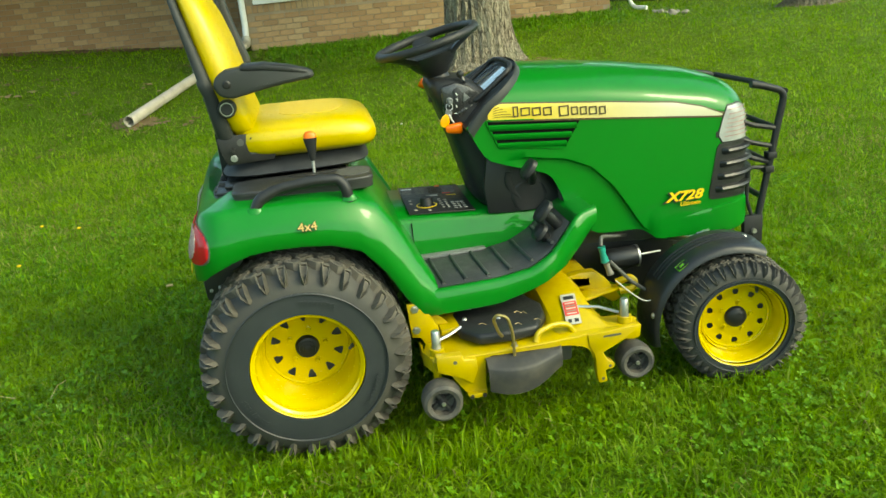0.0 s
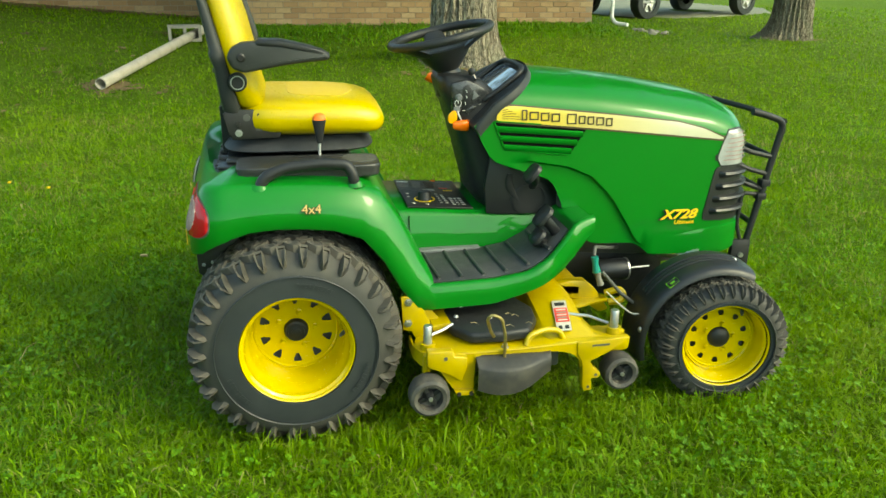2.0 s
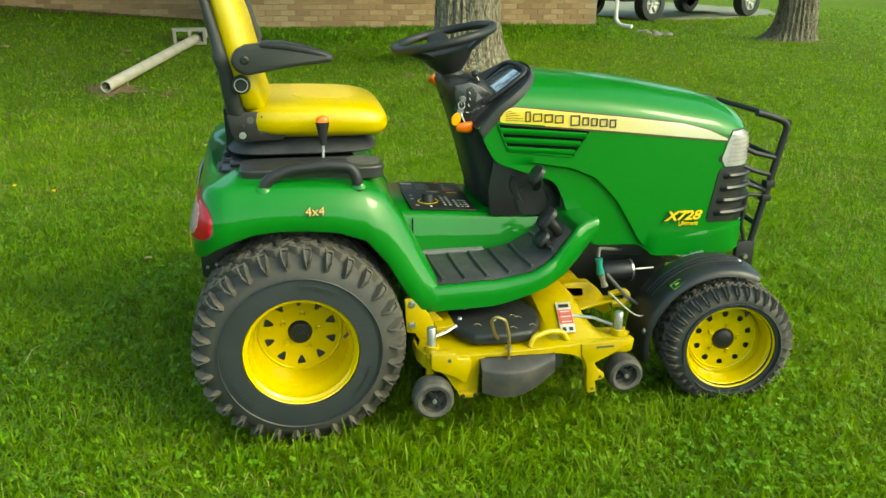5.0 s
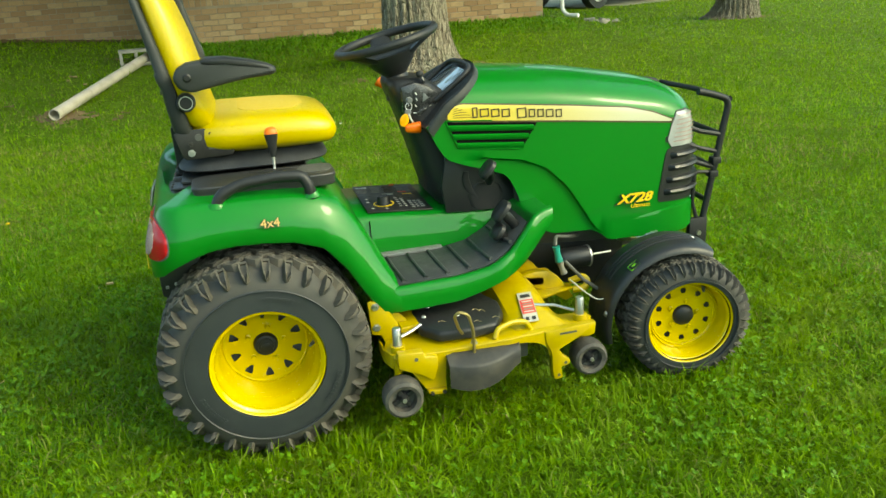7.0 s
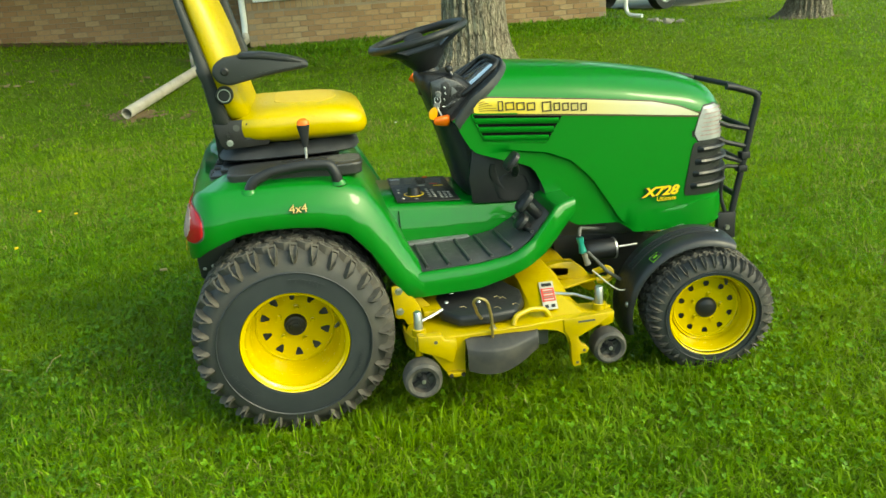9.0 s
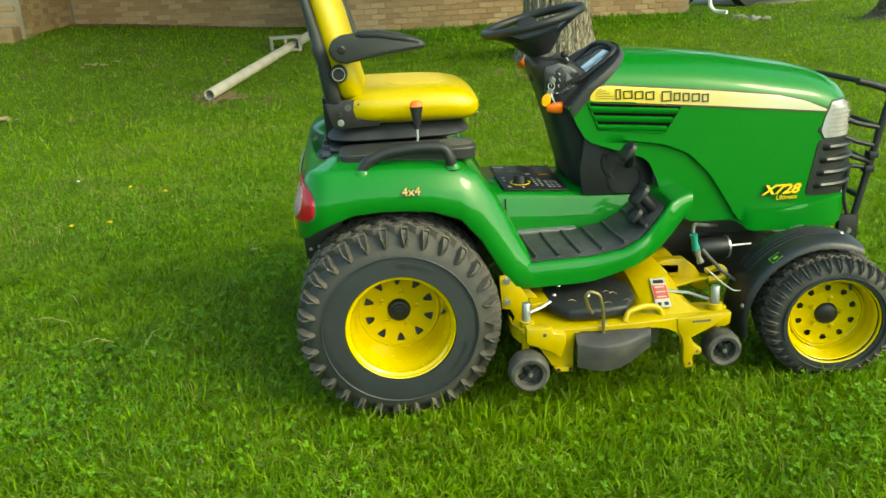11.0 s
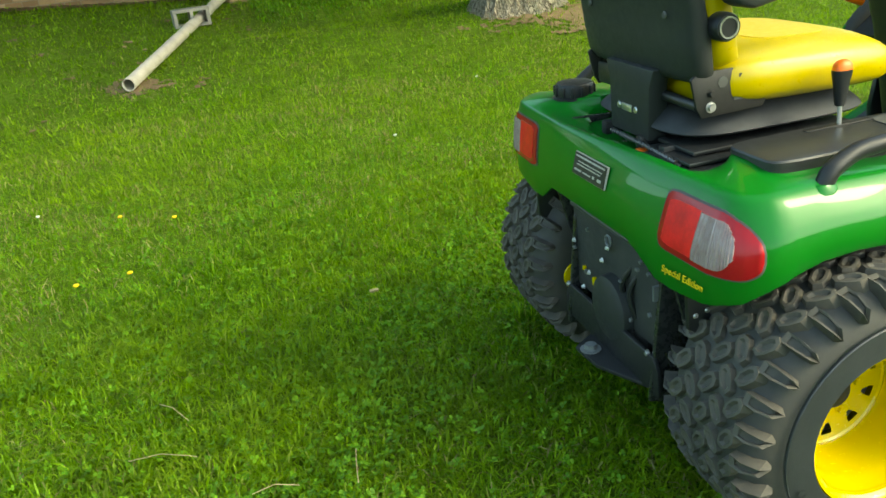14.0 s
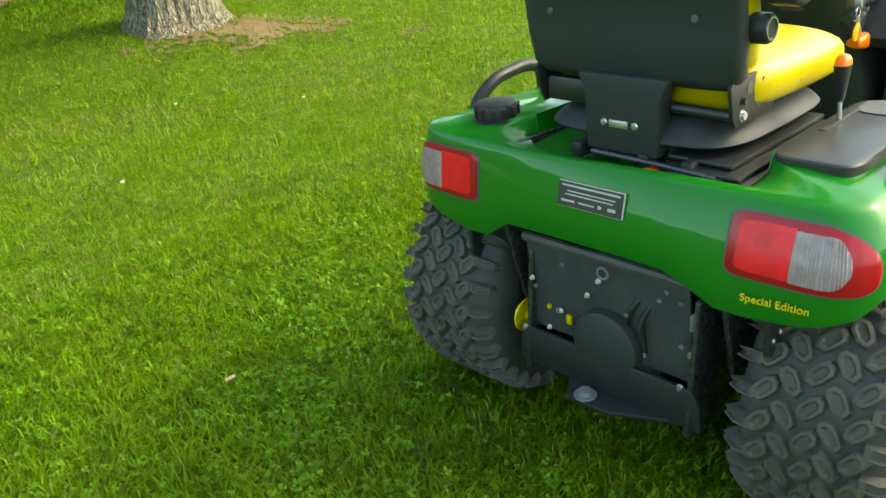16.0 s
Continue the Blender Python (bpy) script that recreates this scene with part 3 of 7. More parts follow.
# ---- the garden tractor: rear body, floor and hood ----
def corner_path():
    """Plan line of the rear body's outer face, from the right fender's front round the tail to the left one's: (x, y, along)."""
    xs = [0.412, 0.36, 0.31, 0.26, 0.20, 0.12, 0.04, -0.04, -0.11, -0.16]
    pts = [(x, -0.530 - 0.006 * math.sin(math.pi * min(max((x + 0.2) / 0.6, 0), 1))) for x in xs]
    for k in range(1, 9):
        a = radians(90 * k / 8)
        pts.append((-0.16 - 0.124 * math.sin(a) ** 0.95, -0.535 + 0.11 * (1 - math.cos(a))))
    for y in (-0.39, -0.33, -0.27, -0.21, -0.16, -0.11, -0.05):
        pts.append((-0.284 - 0.012 * (1 - (abs(y) / 0.43) ** 2), y))
    pts.append((-0.296, 0.0))
    return pts + [(x, -y + 0.030 * min(1.0, -y / 0.3)) for x, y in pts[-2::-1]]


PLAN = corner_path()
LOW = [(-0.30, 0.60), (-0.25, 0.598), (-0.20, 0.618), (-0.119, 0.647), (-0.03, 0.655), (0.069, 0.650), (0.14, 0.640), (0.197, 0.617), (0.24, 0.572), (0.277, 0.511), (0.31, 0.448), (0.353, 0.384), (0.412, 0.376)]
TOP = [(-0.30, 0.772), (-0.24, 0.772), (-0.16, 0.775), (-0.085, 0.778), (0.074, 0.776), (0.192, 0.765), (0.25, 0.748), (0.285, 0.715), (0.337, 0.622), (0.375, 0.545), (0.412, 0.470)]
LOWREAR = [(0, 0.602), (0.14, 0.600), (0.205, 0.598), (0.225, 0.590), (0.255, 0.569), (0.275, 0.555), (0.30, 0.549), (0.34, 0.550), (0.43, 0.562), (0.50, 0.583), (0.54, 0.60)]
INWARD = [(-0.30, 0.25), (-0.2, 0.25), (0.0, 0.26), (0.20, 0.26), (0.26, 0.20), (0.30, 0.15), (0.36, 0.12), (0.412, 0.10)]


def body_section(i):
    x, y = PLAN[i]
    a, b = Vector(PLAN[max(i - 1, 0)]), Vector(PLAN[min(i + 1, len(PLAN) - 1)])
    d = (b - a).normalized()
    out = Vector((d.y, -d.x))
    if out.dot(Vector((x - 0.1, y))) < 0:
        out = -out
    if x > -0.155:
        lo = curve_at(LOW, x)
    else:
        lo = curve_at(LOWREAR, abs(y - 0.03 * float(smoothstep(0.45, 0.2, abs(y)))))
        if abs(y) > 0.43:
            blend = min(max((x + 0.25) / 0.095, 0), 1)
            lo = lo * (1 - blend) + curve_at(LOW, -0.155) * blend
    hi = curve_at(TOP, x)
    row = []
    H = hi - lo
    full = 1 - (0.10 + 0.55 * float(smoothstep(-0.3, 0.3, y))) * float(smoothstep(-0.10, -0.20, x))
    for s, o in ((0, -0.030), (0.0, -0.004), (0.04, 0.0), (0.30, 0.0), (0.48, -0.004), (0.62, -0.014), (0.80, -0.029), (0.92, -0.042), (0.98, -0.054), (1.0, -0.072)):
        o *= full if s > 0.4 else 1
        row.append((x + out.x * o, y + out.y * o, lo + H * s + (0.012 if o == -0.030 else 0)))
    end = Vector(row[-1])
    yt = math.copysign(min(abs(y), 0.53 - curve_at(INWARD, x)), y)
    inner = Vector((max(x, -0.212 + 0.09 * (min(abs(y), 0.34) / 0.34) ** 3), yt, hi))
    side = float(smoothstep(0.24, 0.42, abs(y)))
    lift = float(smoothstep(0.30, 0.18, x)) * (0.022 * side - 0.026 * (1 - side))
    for s in (0.3, 0.6, 0.85, 1.0):
        p = end.lerp(inner, s)
        row.append((p.x, p.y, hi + lift * math.sin(math.pi / 2 * s)))
    d = (inner - end)
    d = d.normalized() * 0.006 if d.length > 1e-4 else Vector((0, 0, 0))
    row.append((inner.x + d.x, inner.y + d.y, hi - 0.03))
    return row


body_bm = skin([body_section(i) for i in range(len(PLAN))])
bmesh.ops.remove_doubles(body_bm, verts=body_bm.verts, dist=0.0008)
part("rear_body", thick(body_bm, 0.005), GREEN, tractor, "glossy green rear body with both fenders", smooth=60)

# inner wheel arch panels and the closing pan under the seat
for s in (-1, 1):
    part("wheel_arch_liner", prism([(-0.265, 0.60), (-0.24, 0.76), (0.24, 0.74), (0.33, 0.58), (0.36, 0.40), (0.30, 0.36), (-0.20, 0.36)], s * 0.262, s * 0.275), GLOSSBLACK, tractor)
    bracket = part("mudguard_bracket", prism([(-0.278, 0.580), (-0.274, 0.478), (-0.255, 0.466), (-0.205, 0.472), (-0.150, 0.590)], *sorted((s * 0.360, s * 0.372))), DARKPLASTIC, tractor, "black bracket under the fender")
    for bx, bz in ((-0.258, 0.505), (-0.232, 0.512)):
        part("bracket_screw", lathe([(0, 0.004), (0.004, 0.003), (0.006, 0)], 10, pose(bx, s * 0.372, bz, 90 if s < 0 else -90, 0, 0)), STEEL, bracket)
part("seat_pan", prism([(-0.245, 0.712), (-0.245, 0.734), (-0.18, 0.737), (-0.10, 0.742), (0.215, 0.748), (0.215, 0.722), (-0.10, 0.712)], -0.40, 0.40), GREEN, tractor)
WEB = [(0.16, 0.752), (0.20, 0.748), (0.245, 0.735), (0.275, 0.708), (0.302, 0.665), (0.325, 0.622), (0.345, 0.588), (0.375, 0.530), (0.398, 0.470), (0.405, 0.445)]
part("fender_web", thick(skin([[(x, y, z + 0.004 * math.cos(math.pi * y / 0.8)) for y in np.linspace(-0.43, 0.43, 25)] for x, z in WEB]), 0.004), GREEN, tractor, "green slope from the fenders down to the floor", smooth=60)

# tail lamps wrap the rear corners
def surface_at(u, z, lift):
    """A point on the rear body at a station and height, lifted off it."""
    i = int(u)
    f = u - i
    rows = [body_section(k) for k in (i, min(i + 1, len(PLAN) - 1))]
    out = []
    for row in rows:
        pts = row[1:10]
        for p, q in zip(pts, pts[1:]):
            if p[2] <= z <= q[2] + 1e-9 and q[2] > p[2]:
                s = (z - p[2]) / (q[2] - p[2])
                out.append(Vector(p).lerp(Vector(q), s))
                break
        else:
            out.append(Vector(pts[0] if z < pts[0][2] else pts[-1]))
    p = out[0].lerp(out[1], f)
    x, y = PLAN[i]
    d = Vector(PLAN[min(i + 1, len(PLAN) - 1)]) - Vector(PLAN[i])
    n = Vector((d.y, -d.x, 0)).normalized()
    if n.dot(Vector((p.x - 0.1, p.y, 0))) < 0:
        n = -n
    return p + n * lift + Vector((0, 0, lift * 0.2))


NSEC = len(PLAN)


def lamp_patch(u0, u1, z_lo, z_hi, lift, nu=18, nz=6, round_end=0.0, level=False, corner=0.0):
    rows = []
    for i in range(nu + 1):
        u = u0 + (u1 - u0) * i / nu
        e = i / nu
        squeeze = 0.0
        if round_end and e < round_end:
            squeeze = 0.47 * (1 - math.sqrt(max(0, 1 - (1 - e / round_end) ** 2.2)))
        if corner and e > 1 - corner:
            squeeze = 0.11 * (1 - math.sqrt(max(0, 1 - ((e - 1 + corner) / corner) ** 2)))
        lo, hi = z_lo(u) if callable(z_lo) else z_lo, z_hi(u) if callable(z_hi) else z_hi
        mid_z, hh = (lo + hi) / 2, (hi - lo) / 2 * (1 - squeeze * 1.7)
        row = []
        for k in range(nz + 1):
            z = mid_z + hh * (2 * k / nz - 1)
            edge = min(i, nu - i, 2) / 2 * 0.6 + min(k, nz - k, 1) * 0.4
            row.append(surface_at(u, z, lift * (1.0 if level else 0.35 + 0.65 * edge)))
        rows.append(row)
    return rows


def lamp_top(st):
    """The lamp's upper edge: level across the tail, falling towards its rounded end on the flank."""
    flip = st(1.0) > st(2.0)
    return lambda u: 0.742 - 0.026 * float(smoothstep(16.0, 11.0, NSEC - 1.0001 - u if flip else u))


def tail_lamp(side):
    def st(u):
        return u if side < 0 else NSEC - 1.0001 - u
    rows = [[*r] for r in lamp_patch(st(11.6), st(19.7), 0.632, lamp_top(st), 0.007, nu=60, round_end=0.26, corner=0.075)]
    lamp = part("tail_lamp", thick(skin(rows), 0.006), REDLENS, tractor, "red and clear tail lamp wrapped round the corner")
    part("lamp_seal", thick(skin(lamp_patch(st(11.42), st(19.78), 0.6285, lambda u: lamp_top(st)(u) + 0.0035, 0.003, nu=60, round_end=0.26, corner=0.075)), 0.003), CASTBLACK, lamp)
    part("red_reflector", thick(skin(lamp_patch(st(17.72), st(19.42), 0.644, 0.731, 0.0078, 24, level=True, corner=0.34)), 0.003), REDBRIGHT, lamp, "bright red lens")
    # ribbed clear reversing lens
    ribs = []
    n = 60
    for i in range(n + 1):
        u = 13.8 + 3.9 * i / n
        e = 1 - i / n
        sq = 1.0 if e < 0.6 else math.sqrt(max(0.02, 1 - ((e - 0.6) / 0.4) ** 2))
        ribs.append([surface_at(st(u), 0.6855 + 0.043 * sq * (2 * k / 5 - 1), 0.0078 + (0.0018 if i % 4 in (1, 2) else 0.0)) for k in range(6)])
    part("clear_lens", thick(skin(ribs), 0.003), CLEARLENS, lamp, "ribbed clear lens", smooth=15)


tail_lamp(-1)
tail_lamp(1)

# floor boards with raised lip
FLOOR = [(0.36, 0.442), (0.42, 0.441), (0.60, 0.446), (0.70, 0.462), (0.77, 0.498), (0.83, 0.548), (0.875, 0.590), (0.94, 0.600)]
EDGELOW = [(0.36, 0.372), (0.42, 0.372), (0.59, 0.376), (0.68, 0.400), (0.751, 0.425), (0.82, 0.455), (0.875, 0.495), (0.94, 0.56)]
for s in (-1, 1):
    rows = []
    for k in range(25):
        x = 0.36 + 0.58 * k / 24
        zf, zl = curve_at(FLOOR, x), curve_at(EDGELOW, x)
        w = 0.525 - 0.10 * smoothstep(0.72, 0.96, x)
        row = [(x, s * 0.17, zf), (x, s * (w - 0.036), zf), (x, s * (w - 0.032), zf + 0.007), (x, s * (w - 0.024), zf + 0.011), (x, s * (w - 0.008), zf + 0.010), (x, s * w, zf + 0.002), (x, s * (w + 0.002), (zf + zl) / 2), (x, s * w, zl + 0.006), (x, s * (w - 0.01), zl), (x, s * (w - 0.05), zl + 0.008)]
        rows.append([(px, py, pz) for px, py, pz in row])
    part("floor_board", thick(skin(rows), 0.004), GREEN, tractor, "green floor board with rolled edge", smooth=50)
    rows = []
    for k in range(25):
        x = 0.385 + 0.465 * k / 24
        w = 0.484 - 0.10 * smoothstep(0.72, 0.96, x)
        rows.append([(x, s * y, curve_at(FLOOR, x) + 0.006 + h) for y, h in ((0.215, 0), (0.225, 0.003), (0.30, 0.003), (w - 0.008, 0.003), (w, 0))])
    floor_mat = part("foot_mat", thick(skin(rows), 0.005), MAT, tractor, "black rubber foot mat, scuffed")
    for k in range(6):
        x = 0.425 + 0.070 * k
        w = 0.470 - 0.10 * float(smoothstep(0.72, 0.96, x))
        z = curve_at(FLOOR, x) + 0.011
        z2 = curve_at(FLOOR, x + 0.014) + 0.011
        part("mat_ridge", tube([(x, s * 0.24, z), (x + 0.004, s * (0.24 + w) / 2, z), (x + 0.010, s * w, z2)], 0.0062, 8), MAT, floor_mat)
    part("step_plate", block(0.385, 0.62, min(s * 0.195, s * 0.232), max(s * 0.195, s * 0.232), 0.449, 0.461, 0.003), GREYTRIM, tractor, "worn grey strip beside the mat")

# centre tunnel with its printed control panel
tunnel_pts = [(-0.205, 0.44), (-0.202, 0.565), (-0.185, 0.583), (0.185, 0.583), (0.202, 0.565), (0.205, 0.44)]
rows = []
for x, lift in ((0.32, 0.012), (0.36, 0.008), (0.45, 0.002), (0.60, -0.008), (0.66, -0.010), (0.72, -0.012), (0.90, -0.022), (0.96, -0.026)):
    wide = 1.0
    rows.append([(x, y * wide, z + (lift if z > 0.5 else 0)) for y, z in tunnel_pts])
tunnel = part("centre_tunnel", thick(skin(rows), 0.005), GREEN, tractor, "green centre tunnel between the foot boards", smooth=50)
for s in (-1, 1):
    part("panel_seam", block(0.3830, 0.3855, *sorted((s * 0.2020, s * 0.2078)), 0.470, 0.572, 0), GAPBLACK, tunnel)
panel = part("control_panel", prism([(0.385, 0.593), (0.385, 0.598), (0.605, 0.583), (0.605, 0.578)], -0.178, 0.172, bevel=0.001), PRINTBLACK, tractor, "black printed control panel with symbols")
def panel_mark(x, y, a, b, material, turn=0.0):
    z = 0.598 - 0.068 * (x - 0.385)
    part("panel_mark", moved(block(-a / 2, a / 2, -b / 2, b / 2, -0.001, 0.0012, 0), pose(x, y, z, 0, 4, turn)), material, panel)


for x, a, material in ((0.412, 0.040, PRINTGREY), (0.460, 0.036, PRINTGREY), (0.508, 0.040, DARKBROWN), (0.562, 0.052, PRINTGREY)):
    panel_mark(x, 0.140, a, 0.012, PRINTWHITE if x < 0.42 else material)
    for k in range(4):
        panel_mark(x - 0.002 * k, 0.118 - 0.016 * k, a * (0.9 - 0.1 * (k % 2)), 0.005, material)
panel_mark(0.492, 0.036, 0.040, 0.016, LABELWHITE)
panel_mark(0.548, 0.060, 0.030, 0.010, PRINTRED)
panel_mark(0.560, 0.030, 0.034, 0.010, PRINTYEL)
for k in range(5):
    panel_mark(0.508, -0.020 - 0.026 * k, 0.010, 0.008, LABELWHITE, 14 * k)
    panel_mark(0.526, -0.032 - 0.024 * k, 0.009, 0.010, LABELWHITE, 40 - 11 * k)
for k in range(4):
    for q in range(3):
        panel_mark(0.548 + 0.016 * q, -0.070 - 0.024 * k, 0.011 - 0.002 * (k % 2), 0.012 - 0.004 * (q % 2), LABELWHITE, 25 * q + 18 * k)
for x, y in ((0.406, -0.020), (0.404, -0.060), (0.410, -0.140), (0.455, -0.150)):
    panel_mark(x, y, 0.009, 0.012, LABELWHITE, 20)
knob = part("height_knob", lathe([(0, 0.028), (0.018, 0.028), (0.022, 0.024), (0.024, 0.004), (0.026, 0)], 20, pose(0.455, -0.09, 0.595)), PLASTIC, tractor, "black cutting height knob")
part("knob_scale", lathe([(0.036, 0.0), (0.036, 0.002), (0.031, 0.002), (0.031, 0)], 32, pose(0.455, -0.09, 0.594), close=True), PRINTYEL, knob)
part("orange_button", lathe([(0, 0.02), (0.010, 0.018), (0.012, 0.006), (0.012, 0)], 16, pose(0.53, 0.165, 0.572)), ORANGE, tractor, "small orange knob")

# hood
CENTRE = [(0.55, 1.035), (0.72, 1.030), (0.86, 1.020), (1.0, 1.008), (1.17, 0.985), (1.39, 0.945), (1.47, 0.922), (1.52, 0.900), (1.55, 0.876), (1.575, 0.83)]
BOTTOM = [(0.55, 0.91), (0.579, 0.885), (0.608, 0.823), (0.630, 0.780), (0.650, 0.759), (0.694, 0.742), (0.732, 0.728), (0.800, 0.706), (0.835, 0.692), (0.862, 0.665), (0.882, 0.606), (0.90, 0.557), (0.926, 0.529), (0.975, 0.48), (1.0, 0.466), (1.14, 0.462), (1.165, 0.45), (1.20, 0.42), (1.45, 0.412), (1.575, 0.42)]


def hood_width(x):
    if x <= 1.40:
        return 0.270 + 0.018 * float(smoothstep(0.6, 1.2, x))
    s = min((x - 1.40) / 0.175, 1.0)
    return 0.288 * max(1 - s ** 2.9, 0.0) ** (1 / 3.4)


def hood_point(x, z, lift=0.0, side=-1):
    """A point on the hood's flank at a height, lifted off along the plan normal."""
    top = curve_at(CENTRE, x)
    sh = top - 0.125
    w = hood_width(x)
    low = curve_at(BOTTOM, x)
    if z <= sh:
        y = w * (1.0 - 0.05 * max(0.0, (z - 0.6) / 0.35))
        nz = 0.05
    else:
        s = min((z - sh) / (top - sh), 1.0)
        y = w * (1.0 - 0.05 * max(0.0, (sh - 0.6) / 0.35)) * max(1 - s ** 2.4, 0) ** (1 / 2.4)
        nz = 0.2 + 1.2 * s
    dw = (hood_width(x + 0.004) - hood_width(x - 0.004)) / 0.008
    n = Vector((-dw, 1, nz)).normalized()
    return Vector((x + n.x * lift, side * (y + n.y * lift), z + n.z * lift))


hood_x = [0.555 + 0.02 * k for k in range(40)] + [1.355 + 0.014 * k for k in range(11)] + [1.507, 1.518, 1.528, 1.537, 1.545, 1.552, 1.558, 1.563, 1.567, 1.570, 1.5725, 1.5742, 1.5749]
rows = []
for x in hood_x:
    top, low = curve_at(CENTRE, x), curve_at(BOTTOM, x)
    sh = top - 0.125
    low = min(low, sh - 0.01)
    w = hood_width(x)
    # a crease runs along the flank: below it the panel is set in a little
    crease = curve_at([(0.75, 0.76), (0.90, 0.735), (0.98, 0.70), (1.05, 0.63), (1.12, 0.52), (1.165, 0.44), (1.2, 0.40)], x)
    crease = min(max(crease, low + 0.012), sh - 0.02)
    heights = [low + (crease - 0.007 - low) * k / 5 for k in range(6)] + [crease + 0.001 + (sh - crease - 0.001) * k / 6 for k in range(7)]
    half = []
    for k, z in enumerate(heights):
        sink = -0.013 * float(smoothstep(0.68, 0.78, x) * smoothstep(1.20, 1.15, x)) if k < 6 else 0.0
        half.append(hood_point(x, z, sink))
    sect = [p for p in half]
    y_sh = abs(half[-1].y)
    for k in range(1, 15):
        a = math.pi / 2 * k / 14
        sect.append(Vector((x, -y_sh * math.cos(a) ** (2 / 2.4) if k < 14 else 0.0, sh + (top - sh) * math.sin(a) ** (2 / 2.4))))
    mirror = [Vector((p.x, -p.y, p.z)) for p in sect[-2::-1]]
    rows.append(sect + mirror)
hood_bm = skin(rows)
# the rear edge is cut on a slope
DASH_RISE = 0.66
bmesh.ops.bisect_plane(hood_bm, geom=hood_bm.verts[:] + hood_bm.edges[:] + hood_bm.faces[:], plane_co=(0.592, 0, 0.877), plane_no=Vector((-DASH_RISE, 0, 1)).normalized(), clear_outer=True)
hood = part("hood", thick(hood_bm, 0.006), GREEN, tractor, "glossy green hood with a shallow scoop on top", smooth=50)


def hood_patch(x0, x1, lo, hi, lift, nx=30, nz=6, side=-1):
    rows = []
    for i in range(nx + 1):
        x = x0 + (x1 - x0) * i / nx
        a, b = (lo(x) if callable(lo) else lo), (hi(x) if callable(hi) else hi)
        rows.append([hood_point(x, a + (b - a) * k / nz, lift, side) for k in range(nz + 1)])
    return skin(rows)


for s in (-1, 1):
    band_hi = lambda x: curve_at([(0.655, 0.905), (0.675, 0.928), (0.70, 0.934), (1.05, 0.898), (1.267, 0.870), (1.36, 0.846), (1.43, 0.816)], x)
    band_lo = lambda x: curve_at([(0.655, 0.892), (0.668, 0.887), (1.056, 0.851), (1.267, 0.828), (1.43, 0.810)], x)
    band = part("decal_band", thick(hood_patch(0.655, 1.43, band_lo, band_hi, 0.0035, 60, 6, s), 0.001), STRIPE, hood, "yellow decal band paling to cream")
    part("decal_edge", thick(hood_patch(0.648, 1.438, lambda x: band_lo(x) - 0.006, lambda x: band_hi(x) + 0.005, 0.0018, 60, 6, s), 0.001), DARKBROWN, band)
    if s < 0:
        # the maker's lettering stands as plain upright blocks
        x = 0.735
        for wdt in (0.018, 0.030, 0.028, 0.028, 0.0, 0.032, 0.022, 0.022, 0.026, 0.022):
            if wdt:
                zc = (band_lo(x + wdt / 2) + band_hi(x + wdt / 2)) / 2
                hh = 0.0125 if wdt != 0.032 and x > 0.74 else 0.016
                st = 0.0042
                for xa, xb, za, zb in ((x, x + wdt, hh - st, hh), (x, x + wdt, -hh, -hh + st), (x, x + st, -hh, hh), (x + wdt - st, x + wdt, -hh, hh)):
                    part("decal_stroke", thick(hood_patch(xa, xb, lambda v: zc + za, lambda v: zc + zb, 0.006, 3, 2, s), 0.001), DARKBROWN, band)
                x += wdt + 0.007
            else:
                x += 0.016
        for k in range(5):
            zl = lambda v, k=k: band_lo(v) + (band_hi(v) - band_lo(v)) * (0.2 + 0.15 * k)
            part("decal_line", thick(hood_patch(0.672, 0.74 - 0.012 * k, lambda v: zl(v), lambda v: zl(v) + 0.0016, 0.0055, 6, 1, s), 0.0008), DARKBROWN, band)
    # louvres: a black sheet painted for the slots' shade behind three rolled green slats, framed by a raised lip
    v_hi = lambda v: 0.884 - 0.0815 * (v - 0.644)
    v_lo = lambda v: max(0.801 - 0.116 * (v - 0.683), 0.884 - 2.13 * (v - 0.644)) if v < 0.70 else max(0.801 - 0.116 * (v - 0.683), 0.776 + 1.55 * (v - 0.899))
    field = part("louvre_field", thick(hood_patch(0.645, 0.950, lambda v: min(v_lo(v), v_hi(v) - 0.001), v_hi, 0.0012, 60, 3, s), 0.0008), GAPBLACK, hood, "black sheet standing for the shaded gaps between the louvres")
    for k in range(3):
        x0, x1 = 0.655 + 0.013 * k, 0.938 - 0.018 * k
        zc = lambda v, k=k: v_hi(v) - 0.020 - 0.0285 * k
        rows = [[hood_point(x0 + (x1 - x0) * i / 20, zc(x0 + (x1 - x0) * i / 20) + dz, lf, s) for dz, lf in ((-0.0095, 0.0020), (-0.006, 0.006), (0.001, 0.0095), (0.0065, 0.0095), (0.0100, 0.0030))] for i in range(21)]
        part("louvre_slat", thick(skin(rows), 0.002), GREEN, field)
    lip = [hood_point(x, v_hi(x) + 0.004, 0.001, s) for x in np.linspace(0.80, 0.645, 6)] + [hood_point(0.683, 0.797, 0.001, s)] + [hood_point(x, v_lo(x) - 0.003, 0.001, s) for x in np.linspace(0.70, 0.895, 6)]
    part("louvre_lip", tube(rounded(lip, 0.012, 4), 0.0035, 6), GREEN, field)
    # headlamp and grille wrap the front corner
    HL = lambda x: curve_at([(1.418, 0.745), (1.43, 0.722), (1.50, 0.722), (1.57, 0.722)], x)
    HH = lambda x: curve_at([(1.418, 0.752), (1.432, 0.80), (1.45, 0.836), (1.50, 0.838), (1.57, 0.80)], x)
